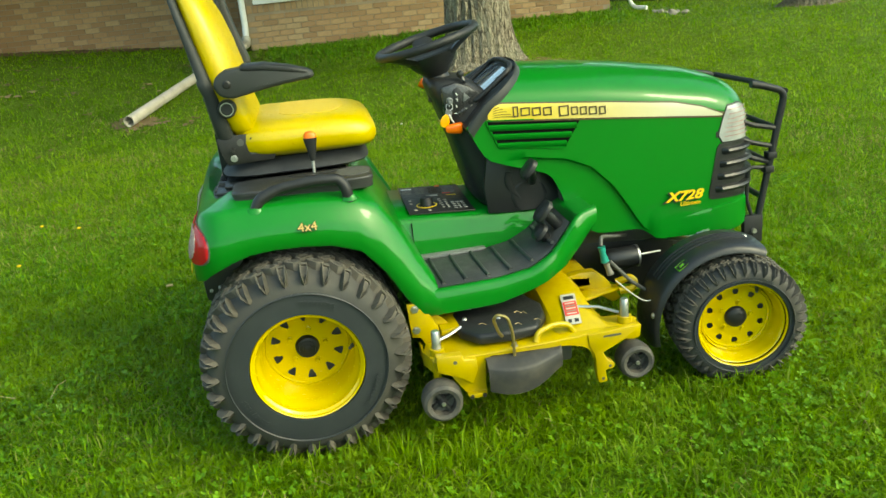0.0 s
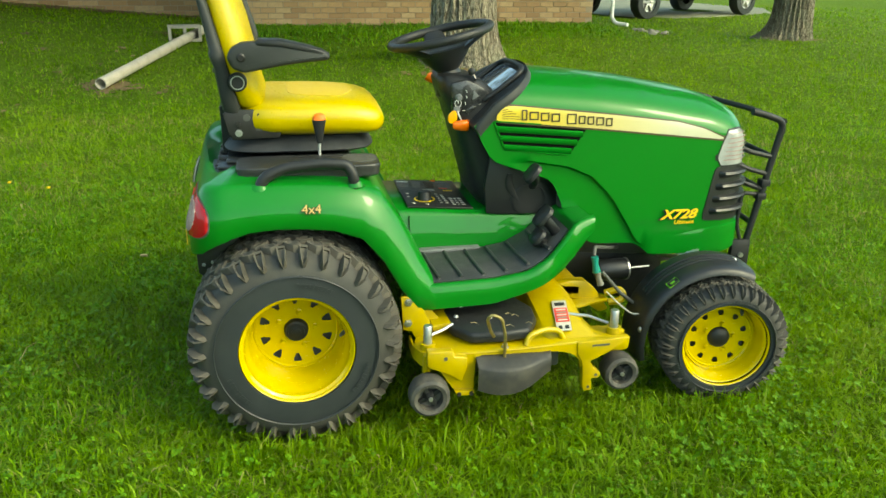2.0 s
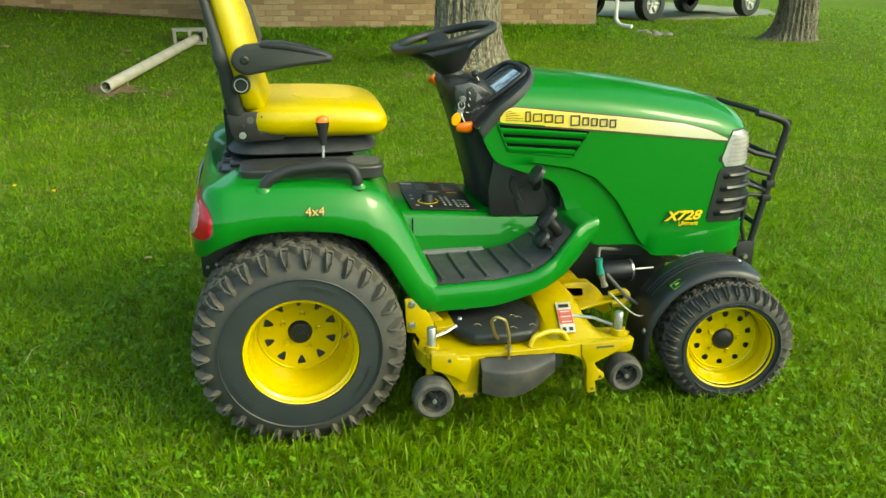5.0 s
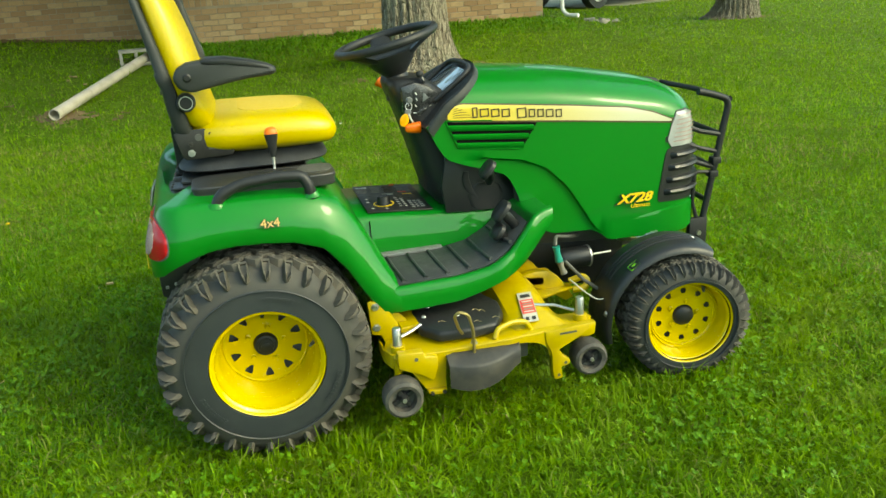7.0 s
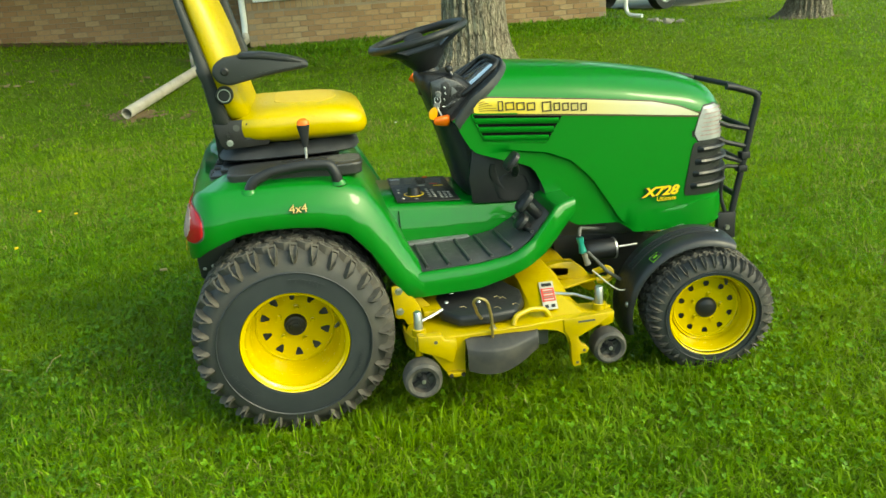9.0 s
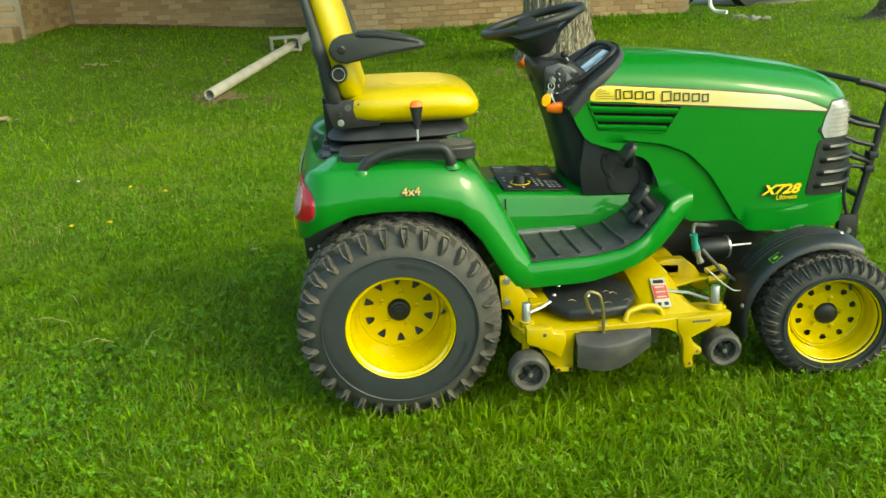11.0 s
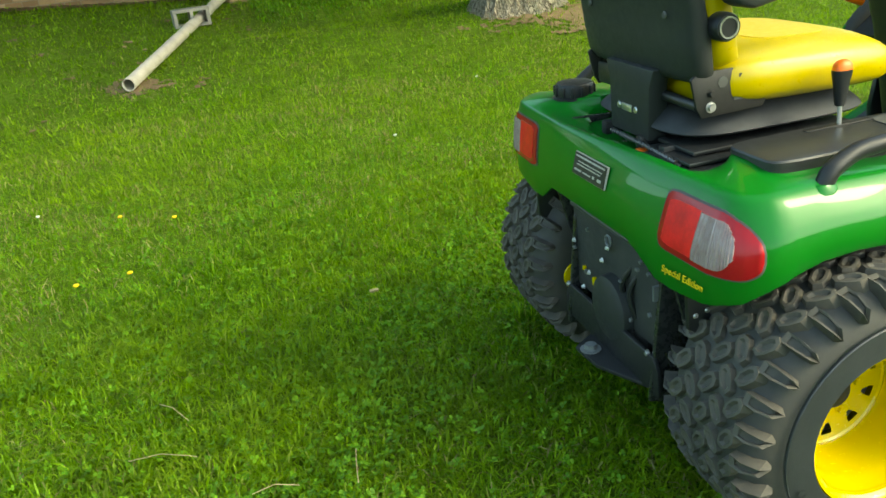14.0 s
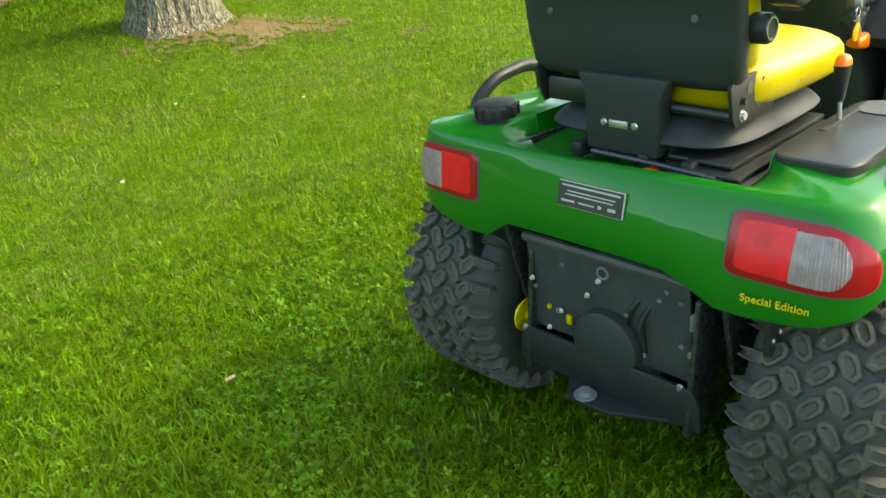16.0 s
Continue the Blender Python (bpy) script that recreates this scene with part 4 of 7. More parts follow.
    lampf = part("headlamp", thick(hood_patch(1.418, 1.545, HL, HH, 0.004, 20, 6, s), 0.003), HEADLENS, tractor, "clear headlamp in a dark surround")
    part("headlamp_surround", thick(hood_patch(1.409, 1.552, lambda x: HL(x) - 0.006, lambda x: HH(x) + 0.006, 0.002, 20, 6, s), 0.002), PLASTIC, lampf)
    for k in range(7):
        zz = 0.738 + 0.014 * k
        part("lens_rib", thick(hood_patch(1.436 + 0.003 * k, 1.54, zz, zz + 0.0035, 0.0075, 14, 1, s), 0.001), CLEARLENS, lampf)
    rows = []
    for k in range(31):
        x = 1.28 + 0.2865 * k / 30
        lf = 0.0075 * float(smoothstep(1.28, 1.42, x)) + 0.0006
        hi = curve_at([(1.28, 0.482), (1.36, 0.498), (1.44, 0.512), (1.57, 0.520)], x)
        rows.append([hood_point(x, 0.424, lf, s), hood_point(x, (0.41 + hi) / 2, lf, s), hood_point(x, hi - 0.014, lf, s), hood_point(x, hi - 0.004, lf * 0.85, s), hood_point(x, hi, 0.0003, s)])
    part("hood_bumper", skin(rows), GREEN, hood, smooth=50)
    GL = lambda x: curve_at([(1.383, 0.540), (1.39, 0.532), (1.57, 0.527)], x)
    GH = lambda x: curve_at([(1.383, 0.56), (1.41, 0.70), (1.418, 0.716), (1.57, 0.716)], x)
    grille = part("grille", thick(hood_patch(1.383, 1.566, GL, GH, 0.003, 40, 6, s), 0.003), DARKPLASTIC, tractor, "black plastic grille with rounded louvres")
    for k in range(4):
        zz = 0.553 + 0.042 * k
        x0 = 1.40 + 0.008 * k
        rows = [[hood_point(x0 + (1.566 - x0) * i / 24, zz + dz, lf * min(1, i / 3), s) for dz, lf in ((0.0, 0.004), (0.006, 0.016), (0.013, 0.022), (0.020, 0.018), (0.024, 0.004))] for i in range(25)]
        part("grille_louvre", thick(skin(rows), 0.002), DARKPLASTIC, grille)
    letters("model_number", "X728", 0.044, facing(1.228, s * 0.2975, 0.547, -1, 2) @ Matrix.Diagonal((1.28, 1, 1, 1)) if s < 0 else pose(1.36, 0.2965, 0.57, 90, 0, 180), PRINTYEL, hood, shear=0.32, label="yellow model number", bold=0.0012)
    if s < 0:
        letters("number_shadow", "X728", 0.044, facing(1.225, s * 0.2962, 0.5455, -1, 2) @ Matrix.Diagonal((1.28, 1, 1, 1)), PRINTBLACK, hood, depth=0.0006, shear=0.32, bold=0.0030)
    letters("edition_word", "Ultimate", 0.021, facing(1.275, s * 0.2975, 0.527, -1, 2) if s < 0 else pose(1.34, 0.2965, 0.552, 90, 0, 180), PRINTYEL, hood, shear=0.2)
letters("drive_mark_edge", "4x4", 0.036, facing(0.0315, -0.5400, 0.6993, -1, 0), DARKBROWN, tractor, depth=0.0006, bold=0.0016)
letters("drive_mark", "4x4", 0.036, facing(0.032, -0.5415, 0.700, -1, 0), PRINTGOLD, tractor, label="pale gold drive mark on the fender")
letters("edition_mark", "Special Edition", 0.0200, facing(-0.3045, -0.326, 0.594, "r", 4, 7), PRINTYEL, tractor, label="yellow edition lettering")

# ---- the garden tractor: seat, dash and controls ----
def pad(stations, n=28, power=3.2):
    """A cushion: rounded sections (centre, half width vector, half height vector) joined and closed."""
    rows = []
    for c, a, b in stations:
        c, a, b = Vector(c), Vector(a), Vector(b)
        row = []
        for k in range(n):
            t = 2 * math.pi * k / n
            ct, st = math.cos(t), math.sin(t)
            row.append(c + a * math.copysign(abs(ct) ** (2 / power), ct) + b * math.copysign(abs(st) ** (2 / power), st))
        rows.append(row)
    return skin(rows, closed=True, cap=True)


cush = []
for x, zb, zt, w in ((-0.13, 0.882, 0.940, 0.15), (-0.12, 0.856, 0.958, 0.20), (-0.085, 0.845, 0.970, 0.232), (-0.03, 0.841, 0.972, 0.243), (0.05, 0.839, 0.969, 0.247), (0.14, 0.838, 0.966, 0.248), (0.21, 0.838, 0.962, 0.246), (0.255, 0.839, 0.953, 0.240), (0.282, 0.843, 0.942, 0.228), (0.298, 0.852, 0.929, 0.210), (0.307, 0.867, 0.912, 0.19), (0.309, 0.882, 0.900, 0.18)):
    cush.append(((x, 0, (zb + zt) / 2), (0, w, 0), (0, 0, (zt - zb) / 2)))
seat = part("seat_cushion", pad(cush), VINYL, tractor, "bright yellow vinyl seat cushion", smooth=70)
def cushion_top(x, y):
    xs = [c[0][0] for c in cush]
    zc, h, w = (float(np.interp(x, xs, [c[a][b] for c in cush])) for a, b in ((0, 2), (2, 2), (1, 1)))
    return zc + h * max(1 - (abs(y) / w) ** 3.2, 0) ** (1 / 3.2)


rows = []
for k in range(19):
    x = 0.015 + 0.205 * k / 18
    w = 0.150 * max(0.3, 1 - abs(k / 18 - 0.45) ** 5 * 14)
    rows.append([(x, w * v, cushion_top(x, w * v) + 0.0012 + 0.0016 * math.sin(math.pi * k / 18) * (1 - v * v)) for v in np.linspace(-1, 1, 13)])
part("seat_panel", thick(skin(rows), 0.0015), SEATPATCH, seat, "dull worn panel in the seat's middle", smooth=70)
back = []
for z, xf, xb, w in ((0.93, -0.050, -0.145, 0.19), (0.95, -0.046, -0.150, 0.225), (1.00, -0.060, -0.165, 0.235), (1.06, -0.072, -0.180, 0.235), (1.12, -0.082, -0.194, 0.232), (1.20, -0.100, -0.210, 0.226), (1.28, -0.125, -0.224, 0.215), (1.34, -0.152, -0.234, 0.196), (1.375, -0.176, -0.236, 0.165), (1.388, -0.195, -0.232, 0.13)):
    back.append((((xf + xb) / 2, 0, z), (0, w, 0), ((xf - xb) / 2, 0, 0)))
part("seat_backrest", pad(back), VINYL, tractor, "bright yellow vinyl backrest", smooth=70)
shell_rows = []
for z, xf, xb, w in ((0.915, -0.115, -0.172, 0.215), (0.935, -0.120, -0.184, 0.233), (1.00, -0.132, -0.193, 0.240), (1.06, -0.146, -0.199, 0.240), (1.082, -0.152, -0.208, 0.243), (1.10, -0.156, -0.212, 0.243), (1.108, -0.158, -0.208, 0.240), (1.20, -0.184, -0.224, 0.234), (1.30, -0.212, -0.243, 0.218), (1.36, -0.230, -0.255, 0.190), (1.392, -0.238, -0.258, 0.150)):
    shell_rows.append((((xf + xb) / 2, 0, z), (0, w, 0), ((xf - xb) / 2, 0, 0)))
seat_shell = part("seat_shell", pad(shell_rows, power=4.5), SHELL, tractor, "dark grey moulded seat shell", smooth=60)
part("shell_neck", prism([(-0.088, 0.775), (0.080, 0.775), (0.084, 0.89), (0.10, 0.93), (-0.11, 0.93), (-0.092, 0.89)], -0.196, -0.150, "x", 0.006), SHELL, seat_shell)
part("latch_plate", block(-0.1995, -0.1955, -0.022, 0.022, 0.826, 0.842, 0.0015), STEEL, seat_shell, "bright latch plate")
for y in (-0.036, 0.036):
    part("screw_head", lathe([(0, 0.004), (0.006, 0.003), (0.008, 0)], 12, pose(-0.196, y, 0.834, 0, -90, 0)), STEEL, seat_shell)
part("recliner_cover", block(-0.166, -0.140, 0.085, 0.205, 0.852, 0.906, 0.010), DARKPLASTIC, seat_shell)
part("torsion_bar", tube([(-0.160, -0.10, 0.872), (-0.158, -0.16, 0.870), (-0.156, -0.215, 0.868)], 0.011, 12), DARKPLASTIC, seat_shell)
for y in (-0.16, 0.16):
    part("shell_screw", lathe([(0, 0.004), (0.006, 0.003), (0.008, 0)], 12, pose(-0.199, y, 1.045, 0, -90, 0)), CASTBLACK, seat_shell)

for s in (-1, 1):
    arm_pts = [(-0.152, 1.095), (-0.142, 1.122), (-0.112, 1.138), (-0.06, 1.143), (0.0, 1.139), (0.07, 1.127), (0.120, 1.114), (0.137, 1.106), (0.140, 1.094), (0.130, 1.087), (0.06, 1.081), (0.0, 1.073), (-0.06, 1.062), (-0.105, 1.054), (-0.138, 1.066)]
    fold = Matrix() if s < 0 else Matrix.Translation((-0.112, 0, 1.098)) @ Matrix.Rotation(radians(-96), 4, "Y") @ Matrix.Translation((0.112, 0, -1.098))
    arm = part("armrest", moved(prism(arm_pts, *sorted((s * 0.250, s * 0.310)), bevel=0.011, seg=3), fold), SHELL, tractor, "dark grey padded armrest, lowered" if s < 0 else "dark grey padded armrest, folded up")
    part("arm_pad", moved(pad([((x, s * 0.280, z), (0, w, 0), (0, 0, h)) for x, z, w, h in ((-0.075, 1.135, 0.025, 0.006), (-0.06, 1.139, 0.034, 0.011), (0.0, 1.136, 0.036, 0.012), (0.07, 1.122, 0.035, 0.011), (0.118, 1.109, 0.030, 0.009), (0.138, 1.101, 0.020, 0.006))], 16), fold), PLASTIC, arm)
    part("pivot_bolt", lathe([(0, 0.004), (0.008, 0.004), (0.011, 0.001), (0.013, 0)], 16, pose(-0.112, s * 0.310, 1.098, 90 * -s, 0, 0)), HUBBLACK, arm)
    km = pose(-0.128, s * 0.225, 1.022, 90 if s < 0 else -90, 0, 0)
    kn = part("backrest_knob", lathe([(0.024, 0), (0.027, 0.006), (0.027, 0.034), (0.024, 0.040), (0, 0.040)], 24, km), PLASTIC, tractor, "black knob with a bright ring")
    part("knob_ring", lathe([(0.0205, 0.040), (0.0205, 0.0425), (0.0175, 0.0425), (0.0175, 0.040)], 24, km, close=True), STEEL, kn)
    plate = part("side_bracket", prism([(-0.180, 0.925), (-0.165, 0.936), (-0.060, 0.936), (-0.046, 0.925), (-0.010, 0.862), (-0.018, 0.850), (-0.155, 0.846), (-0.166, 0.865)], *sorted((s * 0.217, s * 0.224)), bevel=0.001), GREYSTEEL, tractor, "grey steel seat bracket with bolts")
    for bx, bz, r in ((-0.136, 0.866, 0.0095), (-0.136, 0.893, 0.0075), (-0.075, 0.921, 0.006)):
        part("bracket_bolt", lathe([(0, 0.008), (r * 0.75, 0.008), (r * 0.85, 0.006), (r * 0.85, 0.002), (r * 1.15, 0.002), (r * 1.15, 0)], 14, pose(bx, s * 0.224, bz, 90 if s < 0 else -90, 0, 0)), STEEL if r > 0.009 else GREYSTEEL, plate)
    part("bracket_hole", lathe([(0, 0.001), (0.011, 0.001), (0.011, 0)], 16, pose(-0.110, s * 0.224, 0.912, 90 if s < 0 else -90, 0, 0)), CASTBLACK, plate)
    part("bracket_slot", block(-0.085, -0.066, *sorted((s * 0.2235, s * 0.2255)), 0.872, 0.881, 0), CASTBLACK, plate)
# suspension base: flared tray and bellows
part("seat_tray", pad([((0.045, 0, z), (a, 0, 0), (0, b, 0)) for z, a, b in ((0.800, 0.18, 0.17), (0.803, 0.233, 0.226), (0.807, 0.236, 0.229), (0.812, 0.233, 0.226), (0.824, 0.222, 0.213), (0.838, 0.206, 0.192), (0.847, 0.194, 0.176), (0.850, 0.17, 0.15))], 48, 4.5), TRAYBLACK, tractor, "black plastic tray under the seat", smooth=50)
part("suspension_bellows", pad([((0.03, 0, z), (0.17 + g, 0, 0), (0, 0.135 + g, 0)) for z, g in ((0.745, 0.0), (0.760, 0.012), (0.768, 0.0), (0.776, 0.012), (0.784, 0.0), (0.792, 0.012), (0.80, 0.0), (0.808, 0.010), (0.826, 0.012))], 32, 5), CASTBLACK, tractor, "black rubber bellows", smooth=30)
for y in (-0.155, -0.06, 0.10):
    part("slide_rail", block(-0.205, 0.02, y - 0.012, y + 0.012, 0.752, 0.784, 0.004), PLASTIC, tractor)
part("latch_rod", tube([(-0.208, -0.22, 0.766), (-0.205, -0.10, 0.770), (-0.204, 0.06, 0.772)], 0.006, 8), GLOSSBLACK, tractor)
part("rail_end", block(-0.214, -0.196, -0.235, -0.12, 0.748, 0.766, 0.004), PLASTIC, tractor)
part("switch_body", block(-0.215, -0.19, -0.10, -0.065, 0.744, 0.760, 0.003), ORANGE, tractor)

for z, x0, y0 in ((0.752, -0.225, -0.277), (0.764, -0.205, -0.262), (0.776, -0.18, -0.235)):
    part("base_plate", block(x0, 0.20, y0, -0.10, z, z + 0.009, 0.003), DARKPLASTIC, tractor, "black stepped plate below the seat")
# lever box on the right fender, lever, grab bars and fuel cap
lid = part("lever_box", pad([((0.062, -0.357, z), (a, 0, 0), (0, b, 0)) for z, a, b in ((0.770, 0.200, 0.072), (0.774, 0.204, 0.076), (0.793, 0.204, 0.076), (0.7935, 0.2065, 0.0785), (0.802, 0.2065, 0.0785), (0.8055, 0.2045, 0.0765), (0.807, 0.200, 0.072))], 40, 7), SATINBLACK, tractor, "low black box with a dusty lid", smooth=25)
part("lever_slot", block(0.02, 0.18, -0.312, -0.298, 0.8065, 0.8095, 0.001), GREYSTEEL, lid)
part("box_recess", pad([((0.212, -0.352, z), (0.05, 0, 0), (0, 0.05, 0)) for z in (0.8055, 0.8095)], 24, 3), CASTBLACK, lid)
lever = part("lever_rod", tube([(0.098, -0.305, 0.805), (0.099, -0.303, 0.83), (0.10, -0.30, 0.87)], 0.0045, 8), STEEL, tractor, "lever with a black grip and orange top")
part("lever_grip", pad([((0.100, -0.300, z), (a, 0, 0), (0, b, 0)) for z, a, b in ((0.845, 0.008, 0.008), (0.86, 0.011, 0.010), (0.885, 0.015, 0.012), (0.908, 0.020, 0.014), (0.915, 0.0205, 0.0145))], 16, 2.6), PLASTIC, lever)
part("lever_top", pad([((0.101, -0.300, z), (a, 0, 0), (0, b, 0)) for z, a, b in ((0.915, 0.0205, 0.0145), (0.924, 0.019, 0.0135), (0.931, 0.013, 0.010), (0.934, 0.006, 0.004))], 16, 2.4), ORANGE, lever, "orange lever top")
for s in (-1, 1):
    y = -0.478 if s < 0 else 0.515
    bar = part("grab_bar", tube(rounded([(-0.080, y, 0.758), (-0.066, y, 0.790), (-0.01, y * 0.985, 0.815 + 0.016 * (s > 0)), (0.10, y * 0.985, 0.824 + 0.018 * (s > 0)), (0.165, y * 0.985, 0.818 + 0.01 * (s > 0)), (0.182, y, 0.790), (0.186, y, 0.745)], 0.05, 6), 0.0165, 14), PLASTIC, tractor, "black plastic grab bar")
    for gx_, wide in ((-0.080, 1.0), (0.187, 0.8)):
        part("bar_foot", pad([((gx_, y, z), (r * wide, 0, 0), (0, r * 0.8 * wide, 0)) for z, r in ((0.756, 0.030), (0.765, 0.027), (0.772, 0.020))], 20, 2.2), GREEN, bar)
cap_m = pose(-0.150, 0.372, 0.775)
fuel = part("fuel_cap", lathe([(0.058, 0), (0.058, 0.012), (0.050, 0.016), (0.050, 0.040), (0.046, 0.048), (0.028, 0.052), (0, 0.053)], 40, cap_m), PLASTIC, tractor, "black ribbed fuel cap")
part("cap_ribs", spin(block(0.047, 0.055, -0.005, 0.005, 0.016, 0.042, 0.002), 12, cap_m), PLASTIC, fuel)
# warning plate on the tail
PM = Matrix.Translation((-0.290, 0, 0.707)) @ Matrix.Rotation(radians(14), 4, "Y") @ Matrix.Translation((0.297, 0, -0.707))
tag = part("dealer_plate", moved(block(-0.2995, -0.2945, -0.078, 0.080, 0.681, 0.733, 0.001), PM), LABELWHITE, tractor, "black plate with unreadable pale print")
part("plate_field", moved(block(-0.301, -0.299, -0.0765, 0.0785, 0.6825, 0.7315, 0), PM), PRINTBLACK, tag)
for k, (y0, y1, z, h) in enumerate(((-0.07, 0.07, 0.725, 0.006), (-0.06, 0.055, 0.714, 0.0035), (-0.055, 0.06, 0.707, 0.0035), (0.035, 0.068, 0.694, 0.006), (-0.012, 0.025, 0.694, 0.005), (-0.062, -0.045, 0.695, 0.009), (-0.030, -0.022, 0.695, 0.009))):
    part("print_bar", moved(block(-0.3022, -0.3008, y0, y1, z - h / 3, z + h / 3, 0), PM), LABELWHITE, tag)

# dash pedestal
ped = []
for z, x0, x1, w in ((0.50, 0.72, 0.93, 0.16), (0.53, 0.68, 0.92, 0.17), (0.60, 0.622, 0.90, 0.17), (0.68, 0.599, 0.87, 0.165), (0.76, 0.578, 0.80, 0.155), (0.84, 0.553, 0.74, 0.143), (0.90, 0.532, 0.72, 0.136), (0.95, 0.512, 0.70, 0.132), (0.985, 0.503, 0.66, 0.126), (1.004, 0.507, 0.63, 0.11), (1.010, 0.525, 0.60, 0.08)):
    ped.append((((x0 + x1) / 2, 0, z), ((x1 - x0) / 2, 0, 0), (0, w, 0)))
part("dash_pedestal", pad(ped, 36, 4.0), PLASTIC, tractor, "black plastic steering pedestal", smooth=60)
ring = []
for z in (0.85, 0.855, 0.86):
    ring.append(Vector((0.592 + (z - 0.877) * 0.5 + 0.02, -0.262, z)))
for k in range(41):
    yy = 0.258 * math.sin(math.pi / 2 * (k / 20 - 1))
    lo_z, hi_z = 0.872, 1.032
    for _ in range(30):
        mid_z = (lo_z + hi_z) / 2
        xx = 0.592 + (mid_z - 0.877) / DASH_RISE
        if mid_z < curve_at(CENTRE, xx) and abs(hood_point(xx, mid_z).y) > abs(yy):
            lo_z = mid_z
        else:
            hi_z = mid_z
    ring.append(Vector((0.592 + (lo_z - 0.877) / DASH_RISE, yy, lo_z)))
ring += [Vector((p.x, -p.y, p.z)) for p in ring[2::-1]]
back_n = Vector((-DASH_RISE, 0, 1)).normalized()
rows = [[p + back_n * a + Vector((0, -p.y * b, -0.02 * b)) for a, b in ((-0.012, -0.004), (0.000, -0.018), (0.010, -0.020), (0.019, -0.008), (0.022, 0.04), (0.020, 0.12), (0.006, 0.15), (-0.010, 0.14))] for p in ring]
cowl = part("dash_cowl", skin(rows, closed=True, cap=True), SHELL, tractor, "dark dash cowl behind the hood", smooth=60)
face_bm = bmesh.new()
vs = [face_bm.verts.new(p + back_n * 0.012 + Vector((0, -p.y * 0.12, 0))) for p in ring]
face_bm.faces.new(vs)
ex = bmesh.ops.extrude_face_region(face_bm, geom=face_bm.faces[:])
bmesh.ops.translate(face_bm, verts=[g_ for g_ in ex["geom"] if isinstance(g_, bmesh.types.BMVert)], vec=-back_n * 0.03)
part("dash_face", face_bm, PLASTIC, cowl)
slope = Vector((1, 0, DASH_RISE)).normalized()


def on_dash(u, y, lift):
    return Vector((0.592, y, 0.877)) + slope * u + back_n * (0.012 + lift)


part("instrument_glass", thick(skin([[on_dash(u, y, 0.002 + 0.006 * (1 - (y / 0.12) ** 2)) for y in np.linspace(-0.122, 0.122, 9)] for u in (0.082, 0.12, 0.16, 0.20, 0.226)]), 0.003), DISPLAY, tractor, "clear instrument cover reflecting the sky")
rim = [on_dash(u, y, h) for u, y, h in ((0.072, -0.11, 0.004), (0.074, -0.136, 0.006), (0.16, -0.142, 0.010), (0.222, -0.136, 0.014), (0.240, -0.10, 0.016), (0.245, 0.0, 0.018), (0.240, 0.10, 0.016), (0.222, 0.136, 0.014), (0.16, 0.142, 0.010), (0.074, 0.136, 0.006), (0.072, 0.11, 0.004))]
part("instrument_rim", tube(rounded(rim, 0.03, 4), 0.009, 10), PLASTIC, tractor, "raised black rim round the instruments")
lie = Matrix.Rotation(-math.atan(DASH_RISE), 4, "Y")
for k, (u, y, a, b) in enumerate(((0.05, -0.10, 0.016, 0.020), (0.02, -0.13, 0.016, 0.012), (0.06, 0.05, 0.02, 0.03), (0.05, 0.12, 0.02, 0.016))):
    switch = part("dash_switch", moved(block(-a, a, -b, b, -0.006, 0.008, 0.003), Matrix.Translation(on_dash(u, y, 0.006)) @ lie), GLOSSBLACK, tractor, "small black dash switch")
    part("switch_mark", moved(block(-a * 0.5, a * 0.5, -b * 0.25, b * 0.25, 0.008, 0.009, 0), Matrix.Translation(on_dash(u, y, 0.006)) @ lie), PRINTGREY, switch)
# ignition and lever panel on the flank, with its worn white scale marks
side_panel = part("lever_panel", prism([(0.535, 0.990), (0.585, 1.000), (0.625, 0.985), (0.665, 0.955), (0.640, 0.920), (0.580, 0.896), (0.540, 0.896)], -0.134, -0.088, bevel=0.008), GLOSSBLACK, tractor, "black lever panel with white scale marks")
part("lever_slot_plate", prism([(0.578, 0.905), (0.572, 0.975), (0.590, 0.986), (0.600, 0.972), (0.596, 0.912)], -0.1365, -0.132, bevel=0.001), PLASTIC, side_panel)
part("scale_plate", prism([(0.605, 0.935), (0.609, 0.966), (0.628, 0.947)], -0.136, -0.132, bevel=0.001), GREYTRIM, side_panel, "small pale printed plate")
for mx, mz, ang in ((0.556, 0.905, 10), (0.576, 0.902, 5), (0.597, 0.906, -14), (0.613, 0.913, -22), (0.630, 0.921, -28), (0.645, 0.930, -30), (0.581, 0.925, 75), (0.585, 0.945, 70), (0.584, 0.964, 60), (0.557, 0.930, 80)):
    part("scale_mark", moved(block(-0.0045, 0.0045, -0.0012, 0.0012, -0.0012, 0.0012, 0), pose(mx, -0.1372, mz, 0, ang, 0)), PRINTGREY if mx > 0.6 else PRINTWHITE, side_panel)
for kx, kz, tx, tz in ((0.606, 1.022, 0.622, 0.985), (0.616, 0.978, 0.640, 0.955)):
    lev = part("hand_lever", tube([(tx, -0.103, tz), ((tx + kx) / 2, -0.123, (tz + kz) / 2), (kx, -0.113, kz)], 0.005, 8), GLOSSBLACK, tractor, "short black hand lever")
    part("lever_knob", pad([((kx, -0.113, kz + dz), (r, 0, 0), (0, r, 0)) for dz, r in ((-0.012, 0.005), (-0.007, 0.011), (0.002, 0.013), (0.009, 0.010), (0.012, 0.004))], 14, 2.2), PLASTIC, lev)
